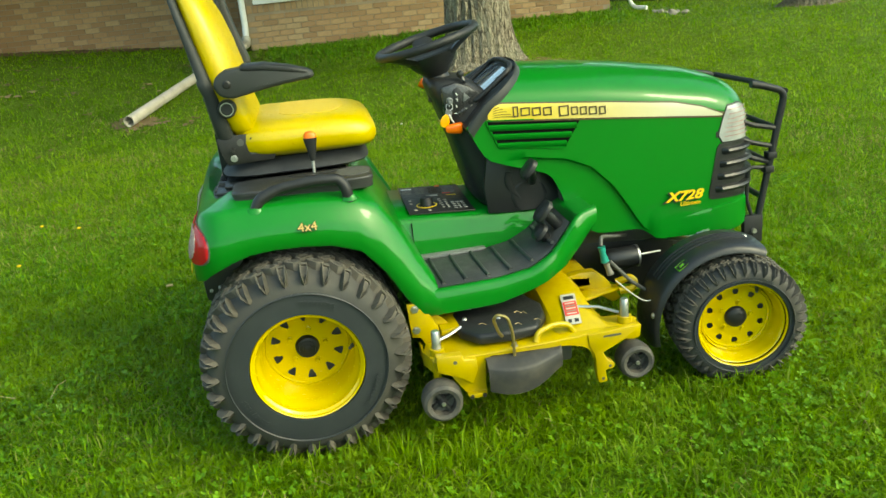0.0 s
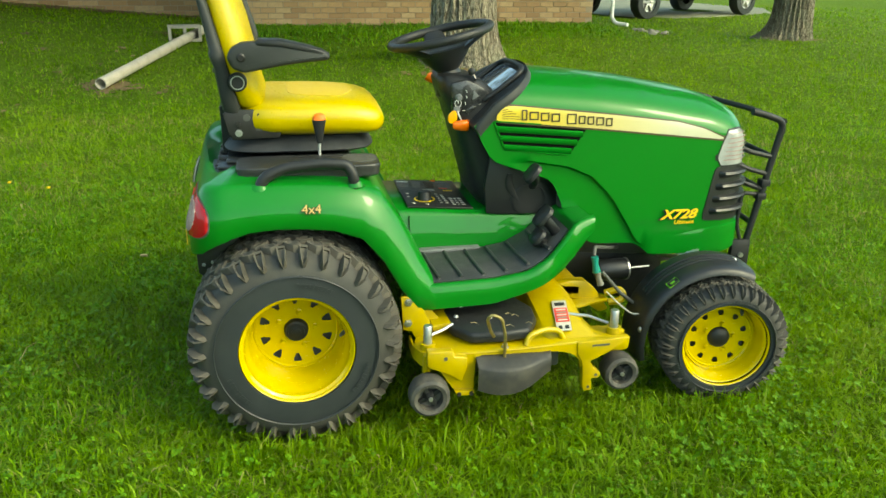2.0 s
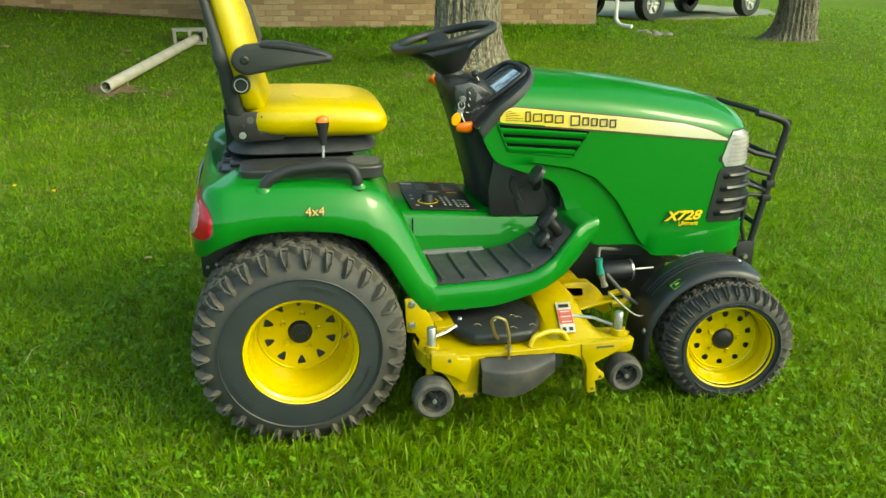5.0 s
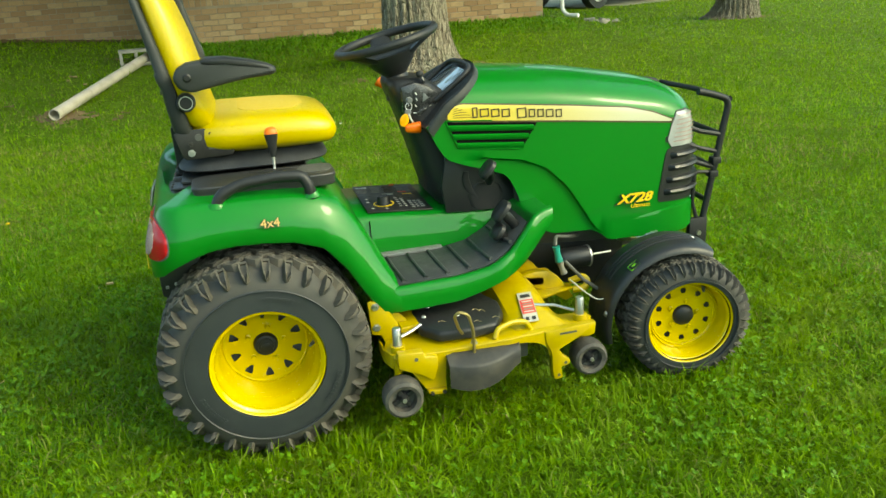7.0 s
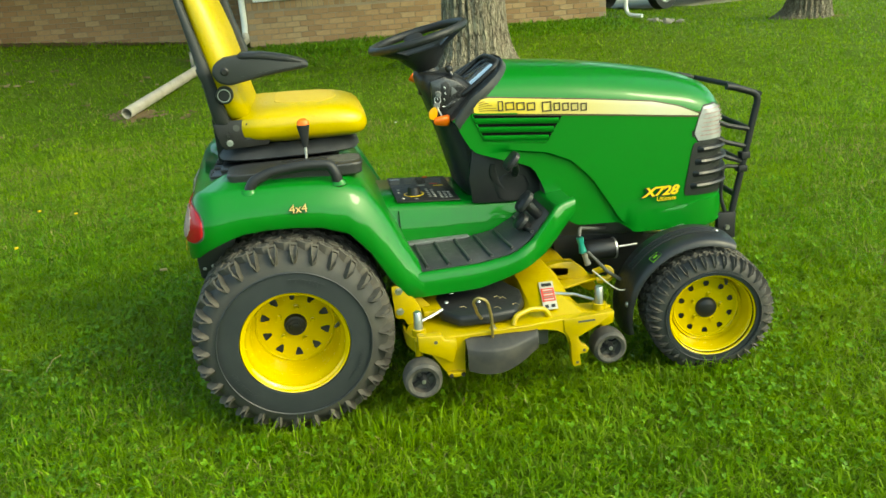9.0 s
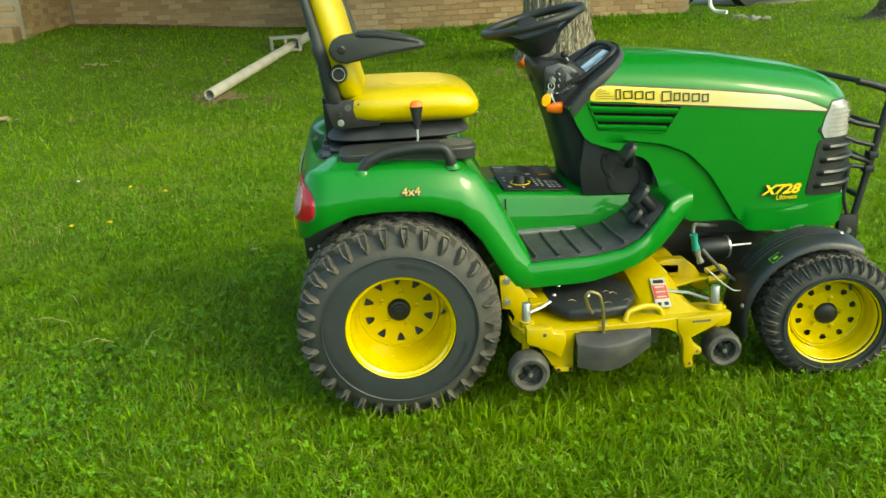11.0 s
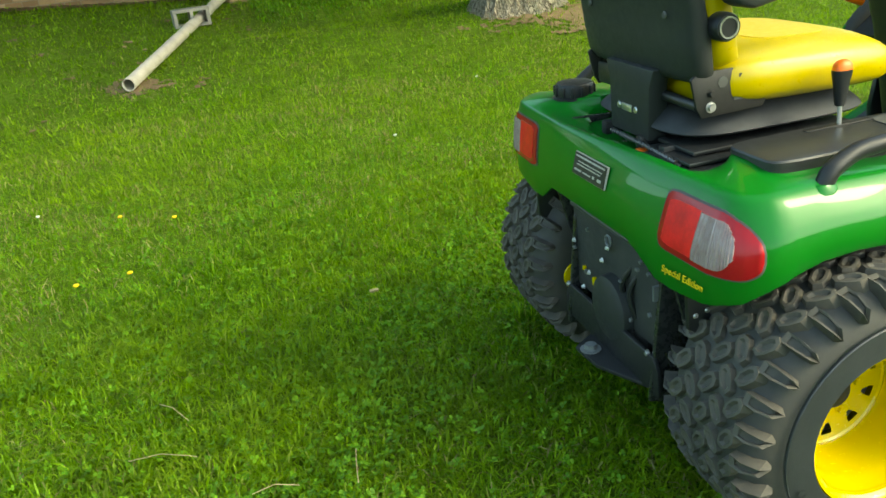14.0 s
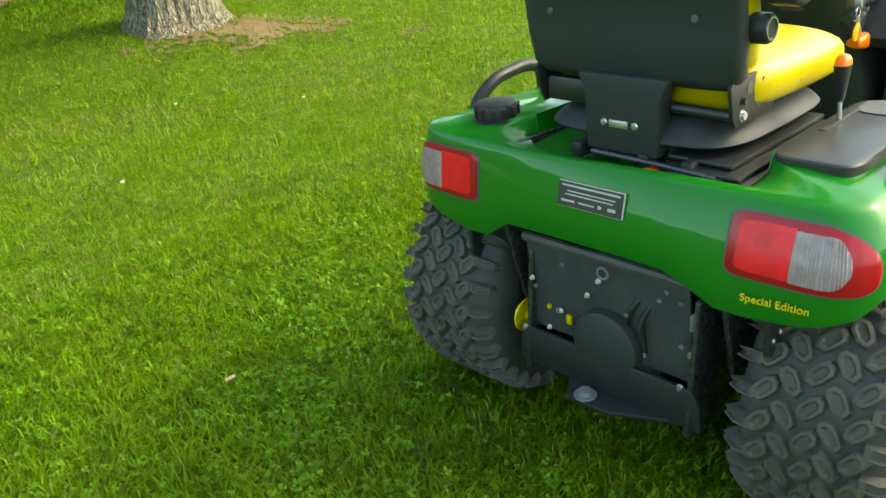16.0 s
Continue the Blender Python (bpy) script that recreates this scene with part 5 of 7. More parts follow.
# steering wheel
SW = Matrix.Translation((0.524, 0, 1.128)) @ Matrix.Rotation(radians(-13), 4, "Y")
ringpath = [(0.166 * math.cos(2 * math.pi * k / 48), 0.166 * math.sin(2 * math.pi * k / 48), 0) for k in range(48)]
swheel = part("steering_wheel", moved(tube(ringpath, 0.0145, 12, 1.0, closed=True), SW), PLASTIC, tractor, "black three-spoke steering wheel")
part("wheel_hub", moved(lathe([(0, -0.040), (0.060, -0.040), (0.085, -0.036), (0.094, -0.040), (0.090, -0.052), (0.070, -0.080), (0.048, -0.104), (0.034, -0.118), (0, -0.120)], 28), SW), PLASTIC, swheel)
for a in (90, 210, 330):
    sp = skin([[(r, w, h) for w, h in ((-ww, hh), (-ww * 0.6, hh + 0.008), (ww * 0.6, hh + 0.008), (ww, hh), (ww * 0.5, hh - 0.012), (-ww * 0.5, hh - 0.012))] for r, ww, hh in ((0.02, 0.046, -0.072), (0.06, 0.044, -0.060), (0.11, 0.038, -0.030), (0.162, 0.034, -0.003))], closed=True, cap=True)
    part("wheel_spoke", moved(sp, SW @ Matrix.Rotation(radians(a), 4, "Z")), PLASTIC, swheel)
part("steering_column", tube([(0.548, 0, 1.02), (0.556, 0, 0.985), (0.565, 0, 0.94)], lambda u: 0.036 + 0.02 * u, 20), PLASTIC, tractor, "black column boot")
part("signal_knob", tube([(0.545, 0.150, 0.950), (0.528, 0.160, 0.962), (0.512, 0.168, 0.974)], lambda u: 0.010 + 0.008 * u, 10), ORANGE, tractor, "orange knob beside the column")
# key, tag and orange plug
part("orange_plug", pad([((0.566 + a, -0.148 + b, 0.856), (0.0, 0.0, h), (0.004, 0.016, 0)) for a, b, h in ((-0.027, 0.004, 0.008), (-0.023, 0.0, 0.013), (0.0, -0.004, 0.017), (0.020, -0.004, 0.019), (0.026, 0.0, 0.014))], 14, 3), ORANGE, tractor, "orange plastic plug cover")
key = part("key", tube([(0.553, -0.146, 0.904), (0.557, -0.149, 0.890), (0.566, -0.150, 0.872)], lambda u: 0.0036 if u < 0.9 else 0.0024, 8), KEYSTEEL, tractor, "key with a bright shank and tag")
part("key_bow", pad([((0.551, -0.1465, 0.906 + dz), (w, 0.0, 0), (0, 0.003, 0)) for dz, w in ((-0.012, 0.004), (-0.008, 0.009), (0.0, 0.012), (0.008, 0.010), (0.012, 0.005))], 12, 2.6), GREYTRIM, key, "grey key head")
part("key_ring", tube([(0.556 + 0.011 * math.cos(2 * math.pi * k / 14), -0.143, 0.926 + 0.012 * math.sin(2 * math.pi * k / 14)) for k in range(14)], 0.0015, 5, closed=True), KEYSTEEL, key)
part("lock_barrel", lathe([(0, 0.014), (0.008, 0.014), (0.010, 0.010), (0.012, 0)], 16, pose(0.560, -0.134, 0.944, 90, 0, 0)), GREYTRIM, key)
part("key_tag", moved(pad([((0, 0, dz), (w, 0.0, 0), (0, 0.003, 0)) for dz, w in ((-0.021, 0.006), (-0.015, 0.013), (-0.002, 0.016), (0.012, 0.012), (0.021, 0.004))], 14, 2.4), pose(0.537, -0.150, 0.884, 0, 18, 0)), AMBER, key, "amber key tag")
# black side panels in the footwell, with pressed ribs
for s in (-1, 1):
    foot = part("footwell_panel", prism([(0.645, 0.568), (0.635, 0.66), (0.655, 0.772), (0.80, 0.735), (0.885, 0.70), (0.925, 0.60), (0.945, 0.556), (0.72, 0.562)], *sorted((s * 0.190, s * 0.206)), bevel=0.004), DARKPLASTIC, tractor, "black plastic footwell panel")
    part("panel_rib", pad([((0.722 - 0.009 * k + 0.004 * k * k, s * 0.207, 0.655 + 0.024 * k), (0.014 - 0.0015 * k * k, 0, 0), (0, 0.004, 0)) for k in range(-2, 3)], 12, 2.4), PLASTIC, foot)
    part("panel_boss", pad([((0.785, s * 0.206, 0.615 + dz), (w, 0, 0), (0, 0.005, 0)) for dz, w in ((-0.05, 0.03), (-0.035, 0.052), (0.0, 0.062), (0.03, 0.050), (0.045, 0.026))], 16, 2.6), PLASTIC, foot)
# pedals
for x, y, z, tw in ((0.752, -0.345, 0.738, 0.030), (0.775, -0.40, 0.612, 0.034), (0.762, -0.395, 0.545, 0.026)):
    pm = pose(x, y, z, 0, -50, 0)
    ped_ob = part("pedal", moved(pad([((0, 0, h), (a, 0, 0), (0, b, 0)) for h, a, b in ((-0.010, tw, 0.030), (-0.006, tw * 1.15, 0.036), (0.006, tw * 1.1, 0.034), (0.010, tw * 0.9, 0.028))], 20, 3.2), pm), PLASTIC, tractor, "worn rubber pedal")
    part("pedal_arm", tube([(x + 0.01, y, z - 0.01), (x + 0.025, y + 0.04, z - 0.04), (0.79, -0.235, 0.665)] if z > 0.7 else [(x + 0.008, y, z - 0.008), (x + 0.045, y + 0.012, z - 0.05), (x + 0.085, y + 0.03, z - 0.115)], 0.012 if z > 0.7 else 0.017, 10), DARKPLASTIC, ped_ob)

# ---- the garden tractor: chassis, mower deck, front end ----
for s in (-1, 1):
    part("frame_rail", block(-0.22, 1.56, *sorted((s * 0.115, s * 0.135)), 0.33, 0.44, 0.004), CASTBLACK, tractor)
part("engine_block", pad([((x, 0, 0.50), (0, w, 0), (0, 0, h)) for x, w, h in ((0.92, 0.12, 0.10), (0.96, 0.19, 0.13), (1.2, 0.21, 0.14), (1.42, 0.20, 0.13), (1.47, 0.14, 0.10))], 20, 4), CASTBLACK, tractor, "dark engine and gearing under the hood")
part("firewall", block(0.885, 0.915, -0.25, 0.25, 0.50, 0.80, 0.004), CASTBLACK, tractor)
part("transaxle_case", pad([((x, 0, z), (0, w, 0), (0, 0, h)) for x, z, w, h in ((-0.235, 0.36, 0.07, 0.07), (-0.215, 0.36, 0.12, 0.11), (-0.12, 0.36, 0.17, 0.14), (0.10, 0.36, 0.18, 0.14), (0.22, 0.36, 0.12, 0.10))], 24, 3.2), CASTBLACK, tractor, "black transaxle between the rear wheels")
part("rear_axle", tube([(0, -0.43, 0.313), (0, 0, 0.313), (0, 0.43, 0.313)], 0.045, 16), CASTBLACK, tractor)
part("pto_cover", lathe([(0, 0.030), (0.072, 0.029), (0.081, 0.023), (0.085, 0)], 36, pose(-0.236, -0.002, 0.352, 0, -90, 0)), SHELL, tractor, "round black shaft cover")
for s in (-1, 1):
    part("hitch_side_plate", prism([(-0.27, 0.22), (-0.24, 0.52), (-0.10, 0.60), (-0.05, 0.60), (-0.05, 0.24), (-0.20, 0.20)], *sorted((s * 0.205, s * 0.217))), GLOSSBLACK, tractor)
# plain sheet added to even out the deep shade between the rear wheels
part("rear_fill_sheet", prism([(-0.205, 0.33), (0.215, 0.33), (0.225, 0.545), (0.10, 0.560), (-0.19, 0.556)], -0.236, -0.229, "x", 0.003), UNDERBLACK, tractor, "dark sheet added over the shaded gap between the rear wheels")
for y, z in ((-0.190, 0.328), (-0.200, 0.396), (0.221, 0.326)):
    part("frame_bolt", lathe([(0, 0.008), (0.005, 0.008), (0.006, 0.006), (0.006, 0.002), (0.009, 0.002), (0.009, 0)], 12, pose(-0.258 if z < 0.35 else -0.236, y, z, 0, -90, 0)), STEEL, tractor, "bright zinc bolt")
part("hitch_plate", prism([(-0.24, 0.238), (0.24, 0.238), (0.235, 0.30), (0.215, 0.33), (-0.215, 0.33), (-0.235, 0.30)], -0.262, -0.25, "x"), GUARDBLACK, tractor, "black rear hitch plate")
part("drawbar", prism([(-0.318, -0.05), (-0.325, 0.05), (-0.29, 0.075), (-0.06, 0.22), (-0.06, -0.22), (-0.255, -0.18)], 0.229, 0.240, "z"), GUARDBLACK, tractor, "black drawbar plate")
part("drawbar_bolt", lathe([(0, 0.012), (0.014, 0.012), (0.016, 0), (0.026, 0), (0.026, -0.004)], 12, pose(-0.298, 0.02, 0.243)), GREYTRIM, tractor)
part("yellow_hub_flange", lathe([(0, 0.0), (0.036, 0.0), (0.042, 0.006), (0.042, 0.012), (0.012, 0.014), (0.012, 0.050), (0, 0.050)], 28, pose(-0.215, 0.266, 0.326, 90, 0, 0)), YELLOW, tractor, "yellow flange inside the rear wheel")
for y, z in ((0.161, 0.392), (0.104, 0.376)):
    part("yellow_tab", block(-0.245, -0.235, y - 0.005 - 0.05 * (0.161 - y), y + 0.005 + 0.05 * (0.161 - y), z - 0.006 - 0.1 * (0.161 - y), z + 0.006 + 0.1 * (0.161 - y), 0.003), YELLOW, tractor, "small yellow tab in the dark rear frame")
for y, z in ((0.050, 0.457), (0.125, 0.394), (0.185, 0.300), (0.020, 0.500), (0.205, 0.455), (0.160, 0.340)):
    part("small_bolt", lathe([(0, 0.006), (0.0042, 0.006), (0.005, 0.002), (0.007, 0)], 10, pose(-0.244, y, z, 0, -90, 0)), KEYSTEEL, tractor)
# hoses, clips and brackets crowding the dark rear
rnd = random.Random(21)
for k in range(4):
    y0, z0 = -0.17 + 0.34 * rnd.random(), 0.42 + 0.12 * rnd.random()
    y1, z1 = y0 + 0.16 * (rnd.random() - 0.5), z0 - 0.10 - 0.08 * rnd.random()
    part("hydraulic_hose", tube(rounded([(-0.215, y0, z0), (-0.25, (y0 + y1) / 2 + 0.02, (z0 + z1) / 2), (-0.235, y1, z1)], 0.03), 0.007, 8), PLASTIC, tractor)
for k in range(9):
    y0, z0 = -0.20 + 0.42 * rnd.random(), 0.36 + 0.18 * rnd.random()
    part("hose_clip", moved(block(-0.004, 0.004, -0.005, 0.005, -0.003, 0.003, 0.001), pose(-0.252, y0, z0, 90 * rnd.random(), 0, 0)), GREYTRIM, tractor)
part("shackle_ring", tube([(-0.250, 0.005 + 0.013 * math.cos(2 * math.pi * k / 14), 0.525 + 0.013 * math.sin(2 * math.pi * k / 14)) for k in range(14)], 0.003, 6, closed=True), GREYTRIM, tractor, "small bright ring")
part("lock_pin", block(-0.256, -0.216, -0.212, -0.204, 0.462, 0.498, 0.002), GREYTRIM, tractor)
part("cross_tube", tube([(-0.225, -0.24, 0.545), (-0.23, 0, 0.55), (-0.225, 0.24, 0.545)], 0.012, 8), CASTBLACK, tractor)

# deck
deck_plan = [(0.335, -0.585), (0.350, -0.630), (0.380, -0.652), (0.500, -0.660), (0.700, -0.655), (0.860, -0.638), (0.965, -0.615), (1.0, -0.585), (0.985, -0.552), (0.905, -0.54), (0.893, -0.40), (0.98, -0.365), (1.04, -0.35), (1.04, -0.31), (0.96, -0.28), (0.90, -0.24), (0.90, -0.12), (0.98, 0.12), (1.0, 0.26), (1.055, 0.36), (1.04, 0.47), (1.005, 0.57), (0.965, 0.61), (0.86, 0.64), (0.50, 0.66), (0.35, 0.63), (0.335, 0.585), (0.42, 0.30), (0.42, -0.30)]
deck = part("mower_deck", prism(deck_plan, 0.281, 0.292, "z", 0.004), DECKYEL, tractor, "yellow steel mower deck with dusty edges")


def skirt(points, lo, hi, d=0.006):
    rows = [[(x, y, lo if not callable(lo) else lo(x)), (x, y, hi)] for x, y in points]
    return thick(skin(rows), d)


part("deck_skirt", skirt([(0.335, -0.50), (0.335, -0.585), (0.350, -0.630), (0.380, -0.652), (0.40, -0.655), (0.42, -0.656), (0.44, -0.657), (0.46, -0.658), (0.503, -0.660)], lambda x: curve_at([(0.33, 0.250), (0.40, 0.242), (0.44, 0.180), (0.46, 0.166), (0.51, 0.166)], x), 0.286), DECKYEL, deck)
ARCH = [(0.503, 0.166), (0.504, 0.254), (0.514, 0.276), (0.526, 0.282), (0.57, 0.279), (0.69, 0.275), (0.762, 0.268), (0.800, 0.258), (0.822, 0.244), (0.836, 0.225), (0.84, 0.20)]
part("deck_skirt", skirt([(x, curve_at([(0.50, -0.660), (0.70, -0.655), (0.80, -0.646), (0.87, -0.636)], x)) for x in list(np.linspace(0.5035, 0.53, 8)) + list(np.linspace(0.55, 0.76, 8)) + list(np.linspace(0.77, 0.84, 12))], lambda x: curve_at(ARCH, x), 0.287), DECKYEL, deck, smooth=20)
part("deck_skirt", skirt([(0.840, -0.640), (0.90, -0.628), (0.965, -0.615), (1.0, -0.585), (0.985, -0.552), (0.905, -0.54), (0.893, -0.40)], lambda x: curve_at([(0.83, 0.20), (0.88, 0.228), (0.95, 0.252), (1.06, 0.252)], x), 0.280), DECKYEL, deck)
part("deck_skirt", skirt([(x, -y) for x, y in ((0.335, -0.50), (0.335, -0.585), (0.35, -0.63), (0.5, -0.66), (0.86, -0.64), (1.005, -0.57), (1.055, -0.36), (1.0, -0.26))], 0.14, 0.280), DECKYEL, deck)
part("deck_skirt", skirt([(0.90, -0.24), (0.90, -0.12), (0.98, 0.12), (1.0, 0.26)], 0.16, 0.280), DECKYEL, deck)
# folded corner box at the rear wheel and upright tabs
part("corner_box", prism([(0.362, 0.264), (0.361, 0.312), (0.437, 0.308), (0.442, 0.291), (0.479, 0.287), (0.479, 0.254), (0.463, 0.208), (0.433, 0.231), (0.39, 0.250)], -0.676, -0.645, bevel=0.005), DECKYEL, deck)
part("corner_flange", prism([(0.443, 0.178), (0.448, 0.164), (0.497, 0.162), (0.502, 0.176)], -0.678, -0.655, bevel=0.003), DECKYEL, deck)
for bx in (0.455, 0.492):
    part("flange_bolt", lathe([(0, 0.006), (0.005, 0.006), (0.007, 0)], 8, pose(bx, -0.678, 0.170, 90, 0, 0)), GREYSTEEL, deck)
part("box_hole", lathe([(0, 0.001), (0.006, 0.001), (0.006, 0)], 12, pose(0.415, -0.676, 0.287, 90, 0, 0)), CASTBLACK, deck)
part("front_arm", prism([(0.822, 0.290), (0.826, 0.250), (0.838, 0.228), (0.844, 0.205), (0.846, 0.150), (0.852, 0.123), (0.879, 0.126), (0.874, 0.164), (0.898, 0.166), (0.904, 0.176), (0.900, 0.187), (0.882, 0.198), (0.868, 0.224), (0.941, 0.257), (0.965, 0.251), (0.985, 0.258), (0.990, 0.296)], -0.648, -0.620, bevel=0.004), DECKYEL, deck)
for bx, bz in ((0.888, 0.177), (0.865, 0.138)):
    part("arm_hole", lathe([(0, 0.001), (0.005, 0.001), (0.005, 0)], 12, pose(bx, -0.648, bz, 90, 0, 0)), CASTBLACK, deck)
part("slot_mark", block(0.870, 0.925, -0.6495, -0.647, 0.274, 0.280, 0), CASTBLACK, deck)
# sloped label face and front ridge
ridge_rows = []
for x, z0, z1 in ((0.725, 0.292, 0.300), (0.742, 0.292, 0.345), (0.79, 0.292, 0.362), (0.85, 0.292, 0.362), (0.875, 0.292, 0.345), (0.888, 0.292, 0.315), (0.892, 0.292, 0.294)):
    ridge_rows.append([(x + 0.02, -0.615, z0), (x, -0.56, z0 + (z1 - z0) * 0.35), (x, -0.46, z0 + (z1 - z0) * 0.8), (x, -0.40, z1), (x, -0.26, z1), (x, -0.22, z0)])
part("deck_ridge", thick(skin(ridge_rows), 0.004), DECKYEL, deck, smooth=35)
part("front_bracket", prism([(0.90, 0.30), (0.86, 0.350), (0.91, 0.358), (0.960, 0.356), (1.0, 0.322), (1.052, 0.245), (1.02, 0.235), (0.95, 0.285)], -0.33, -0.29, bevel=0.006), DECKYEL, deck)
part("front_bracket", prism([(0.83, 0.30), (0.80, 0.34), (0.86, 0.352), (0.95, 0.345), (0.95, 0.30)], -0.33, -0.12, bevel=0.01), DECKYEL, deck)
part("front_eye", tube(rounded([(1.03, -0.34, 0.31), (1.07, -0.36, 0.33), (1.085, -0.37, 0.315), (1.07, -0.38, 0.295), (1.03, -0.37, 0.29)], 0.02), 0.012, 8), DECKYEL, deck)
part("rear_hanger", prism([(0.313, 0.318), (0.308, 0.425), (0.352, 0.428), (0.372, 0.385), (0.395, 0.345), (0.402, 0.300), (0.350, 0.290), (0.340, 0.312)], -0.530, -0.520, bevel=0.003), DECKYEL, deck)
part("rear_hanger_web", prism([(0.345, 0.44), (0.40, 0.37), (0.46, 0.30), (0.345, 0.29)], -0.50, -0.49, bevel=0.002), DECKYEL, deck)
part("rear_plate", prism([(0.40, -0.30), (0.40, -0.55), (0.66, -0.50), (0.70, -0.30)], 0.315, 0.335, "z", 0.004), DECKYEL, deck)
for bx, bz in ((0.330, 0.408), (0.329, 0.340)):
    part("hanger_bolt", lathe([(0, 0.008), (0.009, 0.008), (0.009, 0.002), (0.013, 0.002), (0.013, 0)], 6, pose(bx, -0.530, bz, 90, 0, 0)), STEEL, deck)
# decal
lab_rows = lambda x0, x1, y0, y1, lift: skin([[(x + 0.004 + 0.16 * (y + 0.50), y, 0.0 + curve_at([(-0.60, 0.3065), (-0.56, 0.3200), (-0.46, 0.3520), (-0.40, 0.367)], y) + lift) for y in np.linspace(y0, y1, 7)] for x in (x0, (x0 + x1) / 2, x1)])
warn = part("warning_label", thick(lab_rows(0.786, 0.833, -0.600, -0.470, 0.004), 0.001), LABELWHITE, tractor, "white and red warning label with unreadable print")
part("label_red_field", thick(lab_rows(0.788, 0.831, -0.565, -0.505, 0.0055), 0.0008), PRINTRED, warn)
for k in range(5):
    part("label_bar", thick(lab_rows(0.794, 0.826, -0.561 + 0.011 * k, -0.556 + 0.011 * k, 0.0068), 0.0006), PRINTGREY if k % 2 else LABELWHITE, warn)
part("label_sign", thick(lab_rows(0.794, 0.826, -0.495, -0.481, 0.0055), 0.0006), PRINTBLACK, warn)
part("label_sign", thick(lab_rows(0.793, 0.804, -0.594, -0.580, 0.0055), 0.0006), PRINTBLACK, warn)
part("label_sign", thick(lab_rows(0.813, 0.826, -0.594, -0.580, 0.0055), 0.0006), PRINTBLACK, warn)
# belt cover, pulley and small gear
cover = part("belt_cover", prism([(0.445, -0.45), (0.452, -0.56), (0.50, -0.625), (0.60, -0.632), (0.68, -0.62), (0.725, -0.54), (0.735, -0.46), (0.70, -0.36), (0.48, -0.36)], 0.300, 0.336, "z", 0.012, 3), PLASTIC, tractor, "black plastic belt cover strewn with clippings")
rnd = random.Random(9)
for k in range(9):
    x, y = 0.48 + 0.22 * rnd.random(), -0.60 + 0.2 * rnd.random()
    part("cover_bolt" if k < 3 else "dry_clipping", lathe([(0, 0.006), (0.006, 0.006), (0.008, 0)], 8, pose(x, y, 0.336)) if k < 3 else tube([(x, y, 0.338), (x + 0.012, y + 0.01 * rnd.random(), 0.339), (x + 0.02, y - 0.01, 0.338)], 0.001, 4), STEEL if k < 3 else STRAW, cover)
part("deck_pulley", lathe([(0, 0.03), (0.05, 0.03), (0.055, 0.026), (0.045, 0.015), (0.055, 0.004), (0.05, 0)], 28, pose(0.60, -0.30, 0.345)), STEEL, tractor)
for x, y in ((0.374, -0.612), (0.955, -0.600)):
    pin = part("height_pin", lathe([(0, 0.075), (0.011, 0.075), (0.013, 0.072), (0.013, 0)], 16, pose(x, y, 0.292)), STEEL, tractor, "zinc height pin")
    part("pin_sleeve", lathe([(0.022, 0), (0.022, 0.024), (0.014, 0.024)], 20, pose(x, y, 0.288)), DECKYEL, pin)
    part("pin_clip", tube([(x + 0.01, y + 0.02, 0.325), (x + 0.05, y + 0.03, 0.335), (x + 0.085, y + 0.06, 0.338)] if x < 0.5 else [(x - 0.01, y + 0.02, 0.315), (x - 0.06, y + 0.06, 0.325), (x - 0.13, y + 0.08, 0.33)], 0.005, 8), STEEL, pin)
part("carry_handle", tube(rounded([(0.665, -0.640, 0.292), (0.675, -0.632, 0.318), (0.73, -0.615, 0.328), (0.775, -0.610, 0.318), (0.79, -0.612, 0.290)], 0.03), 0.009, 10), DECKYEL, deck)
part("deck_bolt", lathe([(0, 0.01), (0.008, 0.01), (0.008, 0.002), (0.013, 0)], 6, pose(0.60, -0.640, 0.292)), STEEL, deck)
part("latch_rod", tube(rounded([(0.592, -0.667, 0.236), (0.592, -0.667, 0.345), (0.580, -0.665, 0.398), (0.552, -0.66, 0.408), (0.540, -0.655, 0.393), (0.555, -0.645, 0.345), (0.566, -0.64, 0.328)], 0.02), 0.0048, 8), surface("brass_rod", (0.42, 0.32, 0.12), (0.30, 0.22, 0.08), rough=0.35, metal=0.8), tractor, "bent brass-coloured latch rod")
# rubber discharge flap, bowed outwards
flap_rows = []
for k in range(21):
    s = k / 20
    x = 0.507 + 0.222 * s
    yo = -0.686 - 0.032 * math.sin(math.pi * min(0.12 + s * 0.95, 1.0))
    crease = 0.262 - 0.036 * s + 0.044 * s * s
    lo = 0.188 - 0.072 * s + 0.110 * s * s
    top = 0.280 - 0.006 * s
    flap_rows.append([(x, -0.640, top), (x, -0.656, top - 0.001), (x, (yo - 0.656) / 2, (top + crease) / 2 + 0.004), (x, yo + 0.012, crease + 0.004), (x, yo + 0.003, crease), (x, yo, crease - 0.006), (x, yo - 0.002, (crease + lo) / 2), (x, yo, lo)])
flap_rows.append([(0.737, y + 0.022, z) for _, y, z in flap_rows[-1]])
part("discharge_flap", thick(skin(flap_rows), 0.008), surface("dusty_black_rubber", (0.022, 0.022, 0.021), (0.075, 0.066, 0.050), rough=0.6, amount=0.5, big=14.0), tractor, "dusty black rubber discharge flap", smooth=60)
part("deck_inside", block(0.50, 0.80, -0.56, -0.20, 0.17, 0.26, 0.01), CASTBLACK, tractor)


